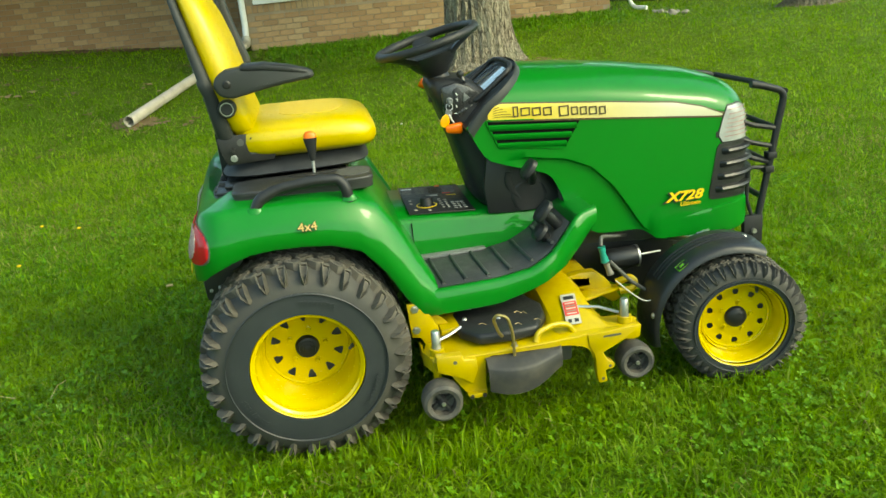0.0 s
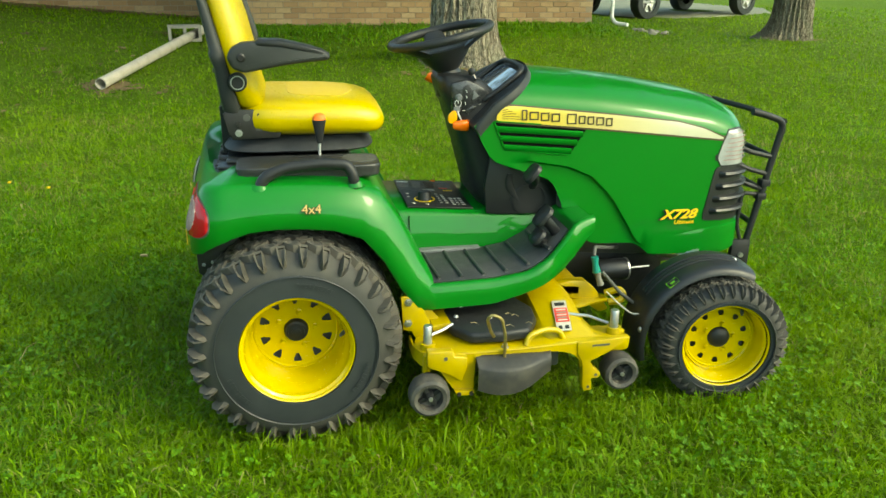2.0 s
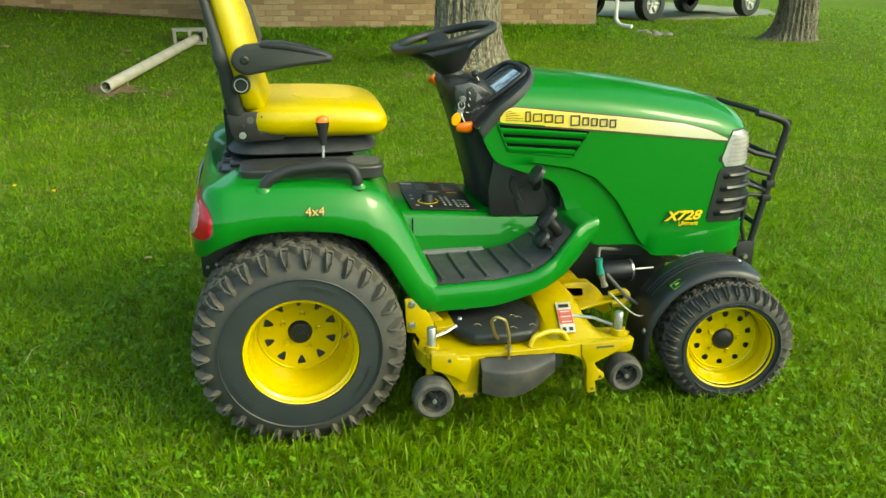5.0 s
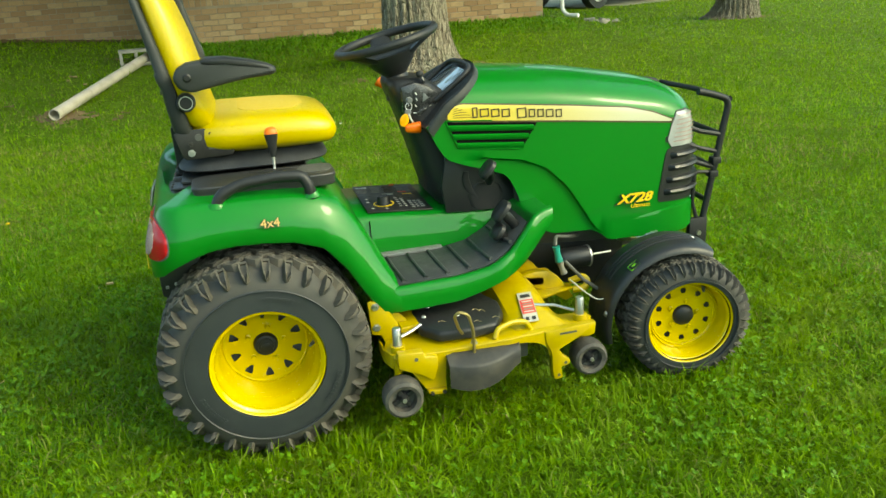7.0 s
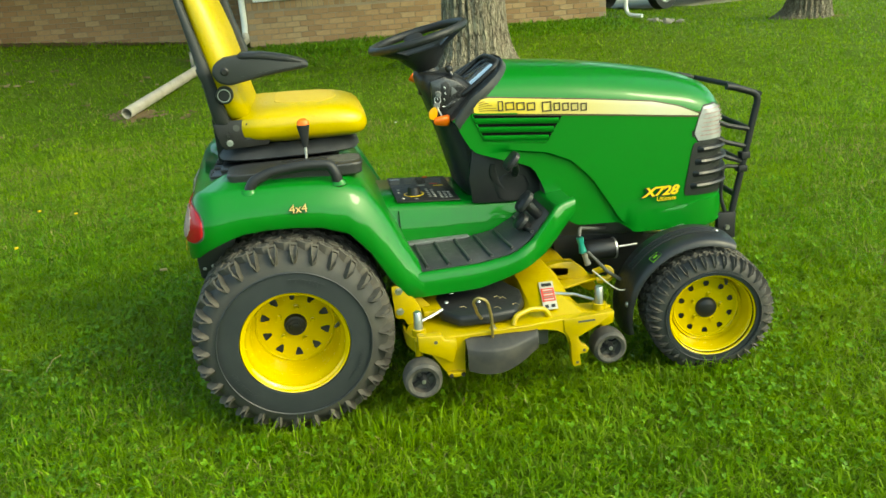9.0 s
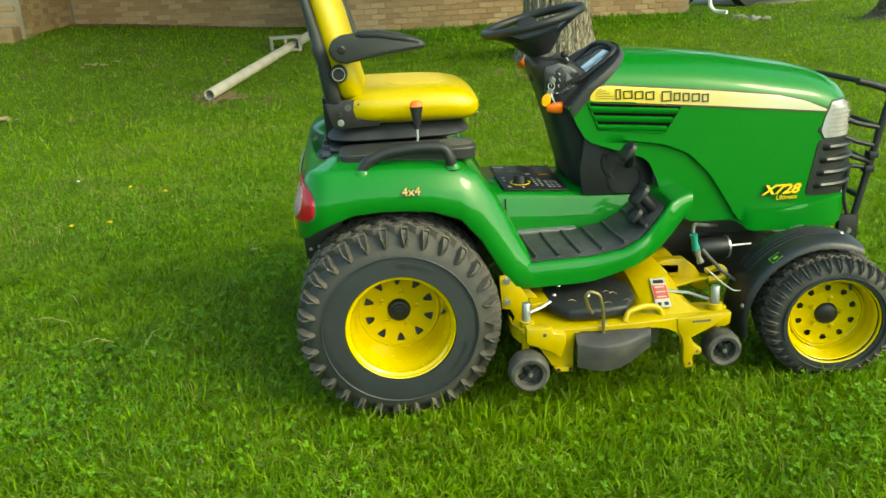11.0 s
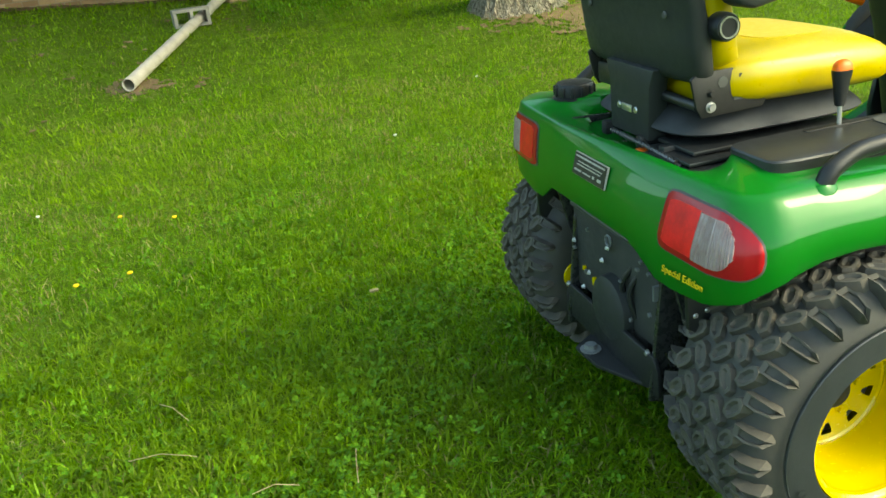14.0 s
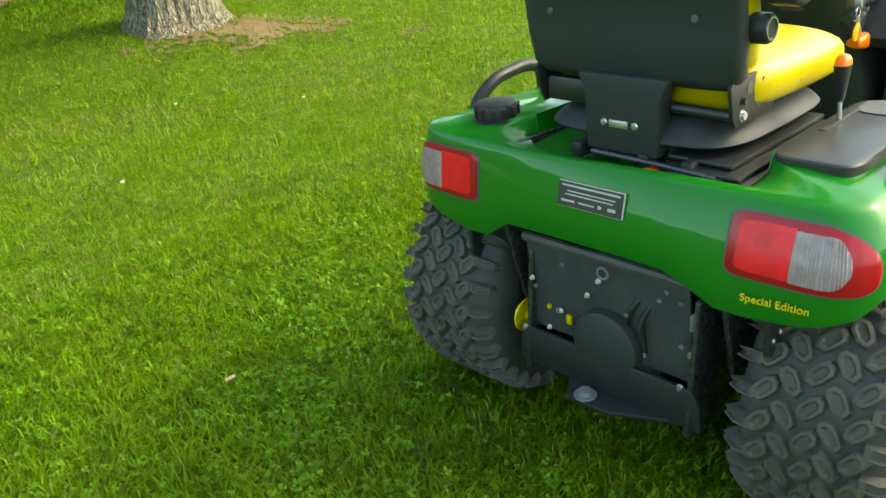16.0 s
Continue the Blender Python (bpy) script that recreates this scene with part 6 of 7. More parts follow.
def gauge_wheel(x, y, z, r):
    m = pose(x, y, z, 90, 0, 0)
    w = part("gauge_wheel", lathe([(r * 0.62, 0.030), (r * 0.80, 0.034), (r * 0.94, 0.028), (r, 0.012), (r, -0.012), (r * 0.94, -0.028), (r * 0.80, -0.034), (r * 0.62, -0.030), (r * 0.58, 0.0)], 36, m, close=True), surface("dusty_wheel_rubber", (0.035, 0.034, 0.032), (0.13, 0.115, 0.09), rough=0.7, amount=0.6, big=25.0), tractor, "small dusty black gauge wheel")
    part("wheel_web", lathe([(0, 0.004), (r * 0.60, 0.004), (r * 0.60, -0.010), (0, -0.010)], 28, m), CASTBLACK, w)
    part("wheel_spokes", merge(*[moved(block(r * 0.15, r * 0.60, -0.007, 0.007, 0.0, 0.016, 0.003), m @ Matrix.Rotation(radians(a), 4, "Z")) for a in (30, 120, 210, 300)]), PLASTIC, w)
    part("axle_nut", lathe([(0, 0.030), (0.010, 0.030), (0.012, 0.020), (0.018, 0.010), (0.020, 0)], 16, m), PLASTIC, w)
    part("axle_bolt", lathe([(0, 0.036), (0.006, 0.035), (0.007, 0.030)], 10, m), STEEL, w)
    part("wheel_fork", tube(rounded([(x, y + 0.045, z), (x, y + 0.045, z + r * 0.9), (x, y + 0.03, 0.29)], 0.03), 0.012, 10), DECKYEL, w)


gauge_wheel(0.366, -0.676, 0.178, 0.060)
gauge_wheel(0.981, -0.604, 0.163, 0.057)
gauge_wheel(0.374, 0.672, 0.172, 0.060)
gauge_wheel(0.995, 0.600, 0.155, 0.057)

# front axle, linkage, couplings
part("front_axle", tube([(1.342, -0.50, 0.212), (1.342, -0.2, 0.25), (1.342, 0.2, 0.25), (1.342, 0.50, 0.212)], 0.042, 14), CASTBLACK, tractor, "black front axle")
part("drive_shaft", tube([(0.95, -0.10, 0.40), (1.15, -0.12, 0.39), (1.30, -0.10, 0.30)], 0.022, 12), CASTBLACK, tractor)
part("lift_cylinder", lathe([(0, 0.118), (0.030, 0.118), (0.037, 0.110), (0.037, 0.012), (0.030, 0), (0, 0)], 28, pose(1.028, -0.25, 0.358, 0, 90, 0)), DARKPLASTIC, tractor)
# added plate: keeps bright grass from showing through the dark gap under the hood
part("gap_plate", prism([(0.94, 0.42), (1.31, 0.42), (1.31, 0.24), (1.22, 0.20), (1.08, 0.235), (0.94, 0.33)], -0.17, -0.155, bevel=0.004), DARKPLASTIC, tractor, "plain black plate added to darken the gap behind the front wheel")
part("cylinder_rod", tube([(1.146, -0.25, 0.360), (1.19, -0.25, 0.361), (1.225, -0.25, 0.362)], 0.004, 8), STEEL, tractor)
part("cylinder_ring", lathe([(0.0385, 0.0), (0.0385, 0.006), (0.032, 0.007), (0.032, 0.0)], 28, pose(1.134, -0.25, 0.358, 0, 90, 0), close=True), STEEL, tractor)
for dx, mt, r in ((0.0, TEAL, 0.012), (0.022, PRINTGREY, 0.010)):
    part("hydraulic_coupling", tube([(0.975 + 0.7 * dx, -0.36, 0.450 - 2.6 * dx), (0.979 + 0.7 * dx, -0.362, 0.425 - 2.4 * dx), (0.984 + 0.8 * dx, -0.365, 0.398 - 2.1 * dx)], lambda u, r=r: r * (1.1 + 0.25 * math.sin(9 * u)), 12), mt, tractor, "hydraulic quick coupling")
part("hydraulic_hose", tube(rounded([(0.975, -0.355, 0.45), (0.985, -0.33, 0.475), (1.05, -0.28, 0.45), (1.12, -0.20, 0.42)], 0.04), 0.0065, 8), CASTBLACK, tractor)
part("tie_bar", tube([(0.98, -0.42, 0.42), (1.05, -0.42, 0.34), (1.16, -0.42, 0.255)], 0.006, 8), CASTBLACK, tractor)
part("white_cable", tube(rounded([(0.99, -0.44, 0.36), (1.03, -0.47, 0.32), (1.07, -0.49, 0.29), (1.12, -0.48, 0.30)], 0.04), 0.0025, 6), LABELWHITE, tractor)
part("exhaust_tip", tube([(1.28, -0.20, 0.40), (1.33, -0.26, 0.405), (1.38, -0.30, 0.41)], 0.022, 12), STEEL, tractor)

for s in (-1, 1):
    fm = pose(1.342, 0, 0.212)
    rows = []
    for k in range(29):
        a = radians(66 + (194 - 66) * k / 28)
        r = 0.248 + 0.022 * (k / 28)
        row = []
        for y, dr in ((-0.395, -0.012), (-0.400, 0.0), (-0.43, 0.004), (-0.48, 0.005), (-0.53, 0.002), (-0.555, -0.004), (-0.564, -0.012), (-0.566, -0.024)):
            rr = r + dr
            row.append((1.342 + rr * math.cos(a), -s * y * 1.0, 0.212 + rr * math.sin(a)))
        rows.append(row)
    fend = part("front_fender", moved(thick(skin(rows), 0.004), Matrix.Translation((1.342, s * 0.5, 0.2)) @ Matrix.Rotation(radians(-6), 4, "Z") @ Matrix.Translation((-1.342, -s * 0.5, -0.2))), DARKPLASTIC, tractor, "black plastic front fender", smooth=50)
    for off in (-0.455, -0.475, -0.495):
        pts = [(1.342 + (0.2525 + 0.000172 * (a - 66)) * math.cos(radians(a)), s * -off, 0.212 + (0.2525 + 0.000172 * (a - 66)) * math.sin(radians(a))) for a in range(76, 150, 6)]
        part("fender_rib", moved(tube(pts, 0.004, 6), Matrix.Translation((1.342, s * 0.5, 0.2)) @ Matrix.Rotation(radians(-6), 4, "Z") @ Matrix.Translation((-1.342, -s * 0.5, -0.2))), DARKPLASTIC, fend)
    if s < 0:
        for a, y in ((75, -0.475), (170, -0.53)):
            part("fender_rivet", lathe([(0, 0.006), (0.006, 0.005), (0.010, 0)], 12, Matrix.Translation((1.342 + (0.252 + 0.000172 * (a - 66)) * math.cos(radians(a)), y, 0.212 + (0.252 + 0.000172 * (a - 66)) * math.sin(radians(a)))) @ Matrix.Rotation(radians(90 - a), 4, "Y")), STEEL, fend)
        bd = Matrix.Translation((1.176, -0.525, 0.409)) @ Matrix.Rotation(radians(-35), 4, "Y") @ Matrix.Rotation(radians(10), 4, "X")
        badge = part("fender_badge", moved(block(-0.020, 0.020, -0.013, 0.013, 0.0, 0.002, 0.004), bd), LIME, fend, "small dark badge with a lime edge")
        part("badge_field", moved(block(-0.016, 0.016, -0.010, 0.010, 0.002, 0.0032, 0.003), bd), DARKPLASTIC, badge)
        part("badge_sign", moved(block(-0.008, 0.008, -0.004, 0.004, 0.0032, 0.0040, 0.001), bd), LIME, badge)

# brush guard
for s in (-1, 1):
    y = s * 0.245
    rail = part("guard_rail", tube(rounded(([(1.548, y, 0.893), (1.58, y, 0.886)] if s < 0 else [(1.57, y, 0.872), (1.60, y, 0.872)]) + [(1.672, y, 0.856), (1.655, y, 0.78), (1.632, y, 0.66), (1.612, y, 0.56), (1.575, y, 0.37)], 0.035), 0.0118, 10), GUARDBLACK, tractor, "black tubular brush guard side")
    part("guard_strut", tube(rounded([(1.625, y, 0.60), (1.548, y, 0.612), (1.542, y, 0.50), (1.575, y, 0.40)], 0.02), 0.007, 8), GUARDBLACK, rail)
    for z0, z1, x1 in ((0.775, 0.735, 1.642), (0.715, 0.675, 1.630), (0.665, 0.620, 1.620)):
        part("guard_bar", tube([(1.515, y, z0), (1.56, y, (z0 + z1) / 2), (x1, y, z1)], 0.0085, 8), GUARDBLACK, rail)
    for z, x in ((0.645, 1.627), (0.597, 1.618)):
        part("guard_clamp", block(x - 0.018, x + 0.016, y - 0.017, y + 0.017, z - 0.012, z + 0.012, 0.004), GUARDBLACK, rail)
    part("guard_foot", block(1.53, 1.60, y - 0.012, y + 0.012, 0.34, 0.44, 0.004), GUARDBLACK, rail)
    part("foot_bolt", lathe([(0, 0.008), (0.009, 0.008), (0.010, 0)], 8, pose(1.565, y + s * 0.012, 0.385, 90 if s < 0 else -90, 0, 0)), STEEL, rail)
for z, x in ((0.856, 1.672), (0.735, 1.644), (0.62, 1.622), (0.50, 1.60)):
    part("guard_crossbar", tube([(x, -0.245, z), (x + 0.02, 0, z), (x, 0.245, z)], 0.010, 10), GUARDBLACK, tractor)

# ---- the house ----
def H(x, y):
    return float(height(x, y))


def wall_box(name, x0, x1, y0, y1, z0, z1, label, material=None):
    return part(name, block(x0, x1, y0, y1, z0, z1, 0), material or MORTAR, None, label, smooth=0, kind="structure")


WALL_S, WALL_R, WALL_P = 9.80, 11.3, 9.25
wall_south = wall_box("wall_south", -0.62, 4.84, WALL_S, WALL_S + 0.25, -0.1, 3.0, "tan brick house wall in sunlight")
wall_east = wall_box("wall_east", 4.59, 4.84, WALL_S + 0.252, WALL_S + 8, -0.1, 3.0, "tan brick end wall of the house")
wall_recess = wall_box("wall_recess", -4.70, -0.37, WALL_R, WALL_R + 0.25, -0.1, 3.0, "shaded brick wall set back from the front")
wall_return = wall_box("wall_return", -0.62, -0.372, WALL_S + 0.252, WALL_R - 0.002, -0.1, 3.0, "brick return wall at the downspout")
wall_porch = wall_box("wall_porch", -7.6, -4.702, WALL_P, WALL_P + 0.25, -0.1, 3.0, "brick wall with a white door near the dirt patch")
wall_porch_side = wall_box("wall_porch_side", -4.95, -4.702, WALL_P + 0.252, WALL_R - 0.002, -0.1, 3.0, "brick side wall of the projecting bay")
wall_box("wall_back", -7.6, 4.84, WALL_S + 8.002, WALL_S + 8.25, -0.1, 3.0, "back wall of the house")
wall_box("wall_west", -7.85, -7.602, WALL_P, WALL_S + 8, -0.1, 3.0, "west wall of the house")
roof_bm = prism([(WALL_P - 0.6, 3.0), (WALL_P - 0.6, 3.12), (13.6, 5.0), (WALL_S + 8.8, 3.12), (WALL_S + 8.8, 3.0)], -8.2, 5.4, "x", 0.01)
part("roof", roof_bm, ROOFING, None, "dark shingled house roof", kind="structure")

# window with its white sill, high on the sunny wall
win = thing("window_1", "white framed house window with pale sill above the brick", "window")
win["kind"] = "structure"
part("window_sill", block(-0.50, 2.30, WALL_S - 0.07, WALL_S - 0.004, 1.042, 1.11, 0.01), WHITEPAINT, win, "pale window sill")
part("bottom_rail", block(-0.40, 2.20, WALL_S - 0.045, WALL_S - 0.004, 1.113, 1.24, 0.008), WHITEPAINT, win)
part("window_frame", merge(block(-0.48, -0.40, WALL_S - 0.03, WALL_S - 0.004, 1.113, 2.2, 0.005), block(2.20, 2.28, WALL_S - 0.03, WALL_S - 0.004, 1.113, 2.2, 0.005), block(-0.40, 2.20, WALL_S - 0.03, WALL_S - 0.004, 2.12, 2.2, 0.005), block(0.86, 0.94, WALL_S - 0.03, WALL_S - 0.004, 1.243, 2.12, 0.005)), WHITEPAINT, win)
for x0, x1 in ((-0.40, 0.86), (0.94, 2.20)):
    part("pane", block(x0, x1, WALL_S - 0.014, WALL_S - 0.006, 1.243, 2.12, 0), GLASSY, win)
door = thing("door_1", "white house door with a dark threshold", "door")
door["kind"] = "structure"
dz = 0.86
part("door_leaf", block(-6.10, -5.14, WALL_P - 0.035, WALL_P - 0.006, dz, 2.85, 0.006), WHITEPAINT, door)
part("door_frame", merge(block(-6.18, -6.10, WALL_P - 0.06, WALL_P - 0.006, dz - 0.04, 2.92, 0.006), block(-5.14, -5.06, WALL_P - 0.06, WALL_P - 0.006, dz - 0.04, 2.92, 0.006), block(-6.10, -5.14, WALL_P - 0.06, WALL_P - 0.006, 2.85, 2.92, 0.004)), WHITEPAINT, door)
part("threshold", block(-6.10, -5.14, WALL_P - 0.08, WALL_P - 0.006, dz - 0.035, dz - 0.004, 0.004), GREYSTEEL, door, "dark metal threshold")
part("brick_step_core", block(-6.9, -4.75, WALL_P - 0.30, WALL_P - 0.004, 0.40, 0.80, 0.01), STEPBRICK, wall_porch, "worn brown brick step")

# downspout and the pipe that leads its water over the lawn
def ground_at(x, y, lift):
    return (x, y, H(x, y) + lift)


spout = thing("downspout", "white metal downspout at the house corner", "downspout")
part("upright", tube(rounded([(-0.66, WALL_S - 0.05, 3.0), (-0.66, WALL_S - 0.05, 0.75), (-0.67, WALL_S - 0.10, 0.56)], 0.06), 0.045, 12), WHITEPAINT, spout)
drain = thing("drain_pipe", "weathered white plastic drain pipe lying on the lawn", "pipe")
p0, p1 = Vector(ground_at(-1.74, 6.03, 0.072)), Vector((-0.67, WALL_S - 0.16, 0.53))
outer = tube([p0.lerp(p1, k / 8) for k in range(9)], 0.057, 24)
bmesh.ops.delete(outer, geom=[f for f in outer.faces if len(f.verts) > 4], context="FACES")
part("pipe", thick(outer, 0.006), PVC, drain)
part("pipe_elbow", tube(rounded([tuple(p1 - (p1 - p0).normalized() * 0.14), tuple(p1), (-0.67, WALL_S - 0.10, 0.60)], 0.08), 0.062, 16), PVC, drain)
spout2 = thing("downspout", "white metal downspout at the house's far corner", "downspout")
zc = H(5.2, 10.0)
part("upright", tube(rounded([(5.16, WALL_S - 0.02, 3.0), (5.16, WALL_S - 0.02, zc + 0.12), (5.20, WALL_S - 0.10, zc + 0.04), (5.32, WALL_S - 0.28, zc + 0.03)], 0.06), 0.030, 12), WHITEPAINT, spout2)
splash = thing("splash_block", "grey stones and splash block below the spout", "stone")
rnd = random.Random(3)
for k in range(12):
    x, y = 5.35 + 0.55 * rnd.random(), 9.05 + 0.35 * rnd.random()
    r = 0.04 + 0.04 * rnd.random()
    bm = bmesh.new()
    bmesh.ops.create_icosphere(bm, subdivisions=2, radius=r)
    for v in bm.verts:
        v.co *= 0.8 + 0.4 * noise.noise(v.co * 14 + Vector((k, 0, 0)))
        v.co.z *= 0.6
    part("stone", moved(bm, Matrix.Translation(ground_at(x, y, r * 0.3))), CONCRETE, splash)

# hollow concrete block
cb = thing("cinder_block", "grey hollow concrete block lying in the grass", "concrete block")
cz = H(-1.12, 8.35)
cbm = pose(-1.12, 8.35, cz - 0.01, 0, 0, 8)
shell_pieces = [block(-0.20, 0.20, -0.10, 0.10, 0.0, 0.035, 0.004), block(-0.20, 0.20, -0.10, 0.10, 0.165, 0.20, 0.004)]
shell_pieces += [block(x - 0.018, x + 0.018, -0.10, 0.10, 0.033, 0.167, 0.003) for x in (-0.18, 0.0, 0.18)]
part("block_body", moved(merge(*shell_pieces), cbm), CONCRETE, cb)


# ---- trees ----
def tree(x, y, r, tall, seed, label, west_root):
    rnd = random.Random(seed)
    t = thing("tree", label, "tree", (x, y, H(x, y) - 0.07))
    rows = []
    n = 96
    zs = [0, 0.04, 0.09, 0.15, 0.22, 0.30, 0.40, 0.52, 0.66, 0.82, 1.0, 1.3, 1.7, 2.2, 2.8, tall]
    for z in zs:
        flare = 1 + 0.26 * math.exp(-z / 0.14) + 0.10 * math.exp(-z / 0.6)
        taper = 1 - 0.10 * z / tall
        row = []
        for k in range(n):
            a = 2 * math.pi * k / n
            root = 1 + (0.20 * math.exp(-z / 0.22)) * max(0, math.sin(3 * a + seed)) + 0.05 * math.sin(5 * a + 2) + west_root * math.exp(-z / 0.16) * max(0, -math.cos(a + 0.3)) ** 3
            fur = 0.016 * math.sin(26 * a + 2.2 * noise.noise(Vector((3 * math.cos(a), 3 * math.sin(a), z * 2.2)))) + 0.014 * noise.noise(Vector((9 * math.cos(a), 9 * math.sin(a), z * 3)))
            rr = r * flare * taper * root + fur
            row.append((rr * math.cos(a), rr * math.sin(a), z))
        rows.append(row)
    part("trunk", skin(rows, closed=True, cap=True), BARK, t, "grey furrowed trunk with flared roots", smooth=60)
    tips = []
    for k in range(7):
        a = 2 * math.pi * k / 7 + rnd.random()
        b = tall - 0.5 + 0.4 * rnd.random()
        out = 2.0 + 2.2 * rnd.random()
        up = 1.6 + 2.2 * rnd.random()
        pts = [(0, 0, b), (0.35 * out * math.cos(a), 0.35 * out * math.sin(a), b + 0.5 * up), (0.7 * out * math.cos(a + 0.1), 0.7 * out * math.sin(a + 0.1), b + 0.8 * up), (out * math.cos(a + 0.2), out * math.sin(a + 0.2), b + up)]
        part("limb", tube(rounded(pts, 0.4), lambda u: r * 0.42 * (1 - 0.8 * u), 10), BARK, t)
        for q in (0.45, 0.7, 1.0):
            p = Vector(pts[1]).lerp(Vector(pts[3]), q)
            tips += [p + Vector((rnd.gauss(0, 0.7), rnd.gauss(0, 0.7), rnd.gauss(0.4, 0.6))) for _ in range(7)]
    rng = np.random.default_rng(seed)
    vs, fs = [], []
    for p in tips:
        for _ in range(95):
            c = np.array(p) + rng.normal(0, 0.5, 3)
            d = rng.normal(0, 1, 3)
            d /= np.linalg.norm(d)
            e = np.cross(d, rng.normal(0, 1, 3))
            e /= np.linalg.norm(e)
            L = 0.11 + 0.06 * rng.random()
            i = len(vs)
            vs += [tuple(c - d * L), tuple(c + e * L * 0.45), tuple(c + d * L), tuple(c - e * L * 0.45)]
            fs.append((i, i + 1, i + 2, i + 3))
    me = bpy.data.meshes.new("crown")
    me.from_pydata(vs, [], fs)
    me.materials.append(LEAF)
    ob = new("crown", me)
    ob.parent = t
    tagged(ob, "green leaves")
    return t


tree(2.05, 6.52, 0.338, 3.4, 2, "broad old tree with grey furrowed bark", 0.25)
tree(8.52, 10.12, 0.295, 3.4, 7, "tree with flared roots beside the drive", 1.0)


# ---- truck on the drive ----
def truck():
    g0 = H(9.0, 15.0)
    t = thing("pickup_truck", "dark pickup truck parked beyond the house", "truck", (8.0, 14.75, g0 + 0.0))
    t.rotation_euler = (0, 0, radians(23))
    body_pts = [(-0.95, 0.55), (-0.98, 0.95), (0.2, 1.10), (0.75, 1.70), (2.1, 1.72), (2.35, 1.15), (4.4, 1.12), (4.42, 0.58), (3.95, 0.50), (3.85, 0.86), (3.35, 0.95), (2.85, 0.86), (2.75, 0.45), (0.55, 0.45), (0.45, 0.86), (0.0, 0.95), (-0.45, 0.86), (-0.55, 0.5)]
    part("truck_body", prism(body_pts, -0.04, 1.98, bevel=0.03), TRUCKPAINT, t)
    part("underside", block(-0.5, 4.0, 0.3, 1.75, 0.40, 0.56, 0.02), CASTBLACK, t)
    for x in (0.0, 3.35):
        for y, sgn in ((-0.06, -1), (1.98, 1)):
            m = pose(x, y, 0.36, 90 if sgn < 0 else -90, 0, 0)
            w = part("truck_wheel", lathe([(0.21, 0.0), (0.22, 0.03), (0.345, 0.02), (0.36, -0.02), (0.36, -0.20), (0.33, -0.24), (0.2, -0.24)], 36, m), RUBBER, t)
            part("alloy_rim", lathe([(0, -0.02), (0.06, -0.015), (0.07, -0.05), (0.19, -0.03), (0.215, 0.012), (0.222, 0.0)], 36, m), STEEL, w, "silver wheel rim")
            part("rim_spokes", spin(block(0.05, 0.205, -0.022, 0.022, -0.03, 0.006, 0.004), 6, m), STEEL, w)


truck()
part("drive", prism([(5.4, 14.2), (7.6, 14.25), (9.6, 15.3), (12.2, 16.6), (13.2, 18.6), (11, 26), (5, 24)], -0.4, H(9, 15) + 0.006, "z", 0), surface("pale_gravel", (0.20, 0.20, 0.14), (0.12, 0.14, 0.07), rough=0.95, amount=0.7, bump=0.4), None, "pale gravel drive beyond the lawn", kind="structure")


# an unseen ring of trees, added to close the garden and screen the low sky
ring_rows = []
for k in range(181):
    a = 2 * math.pi * k / 180
    row = []
    for i, h in enumerate((0.0, 0.08, 0.2, 0.35, 0.5, 0.65, 0.8, 0.92, 1.0)):
        tall = 6.0 + 2.5 * noise.noise(Vector((4 * math.cos(a), 4 * math.sin(a), 1))) + 2.2 * noise.noise(Vector((17 * math.cos(a), 17 * math.sin(a), 2)))
        r = 58 + 1.5 * noise.noise(Vector((15 * math.cos(a), 15 * math.sin(a), 3 * h))) + 2.5 * h * h + 0.9 * noise.noise(Vector((40 * math.cos(a), 40 * math.sin(a), 9 * h)))
        row.append((r * math.cos(a) + 1, r * math.sin(a) + 4, -1.6 + (tall + 1.6) * h))
    ring_rows.append(row)
part("backdrop", thick(skin(ring_rows), 0.8), LEAF, None, "added distant ring of green trees, out of view, screening the low sky", kind="structure")

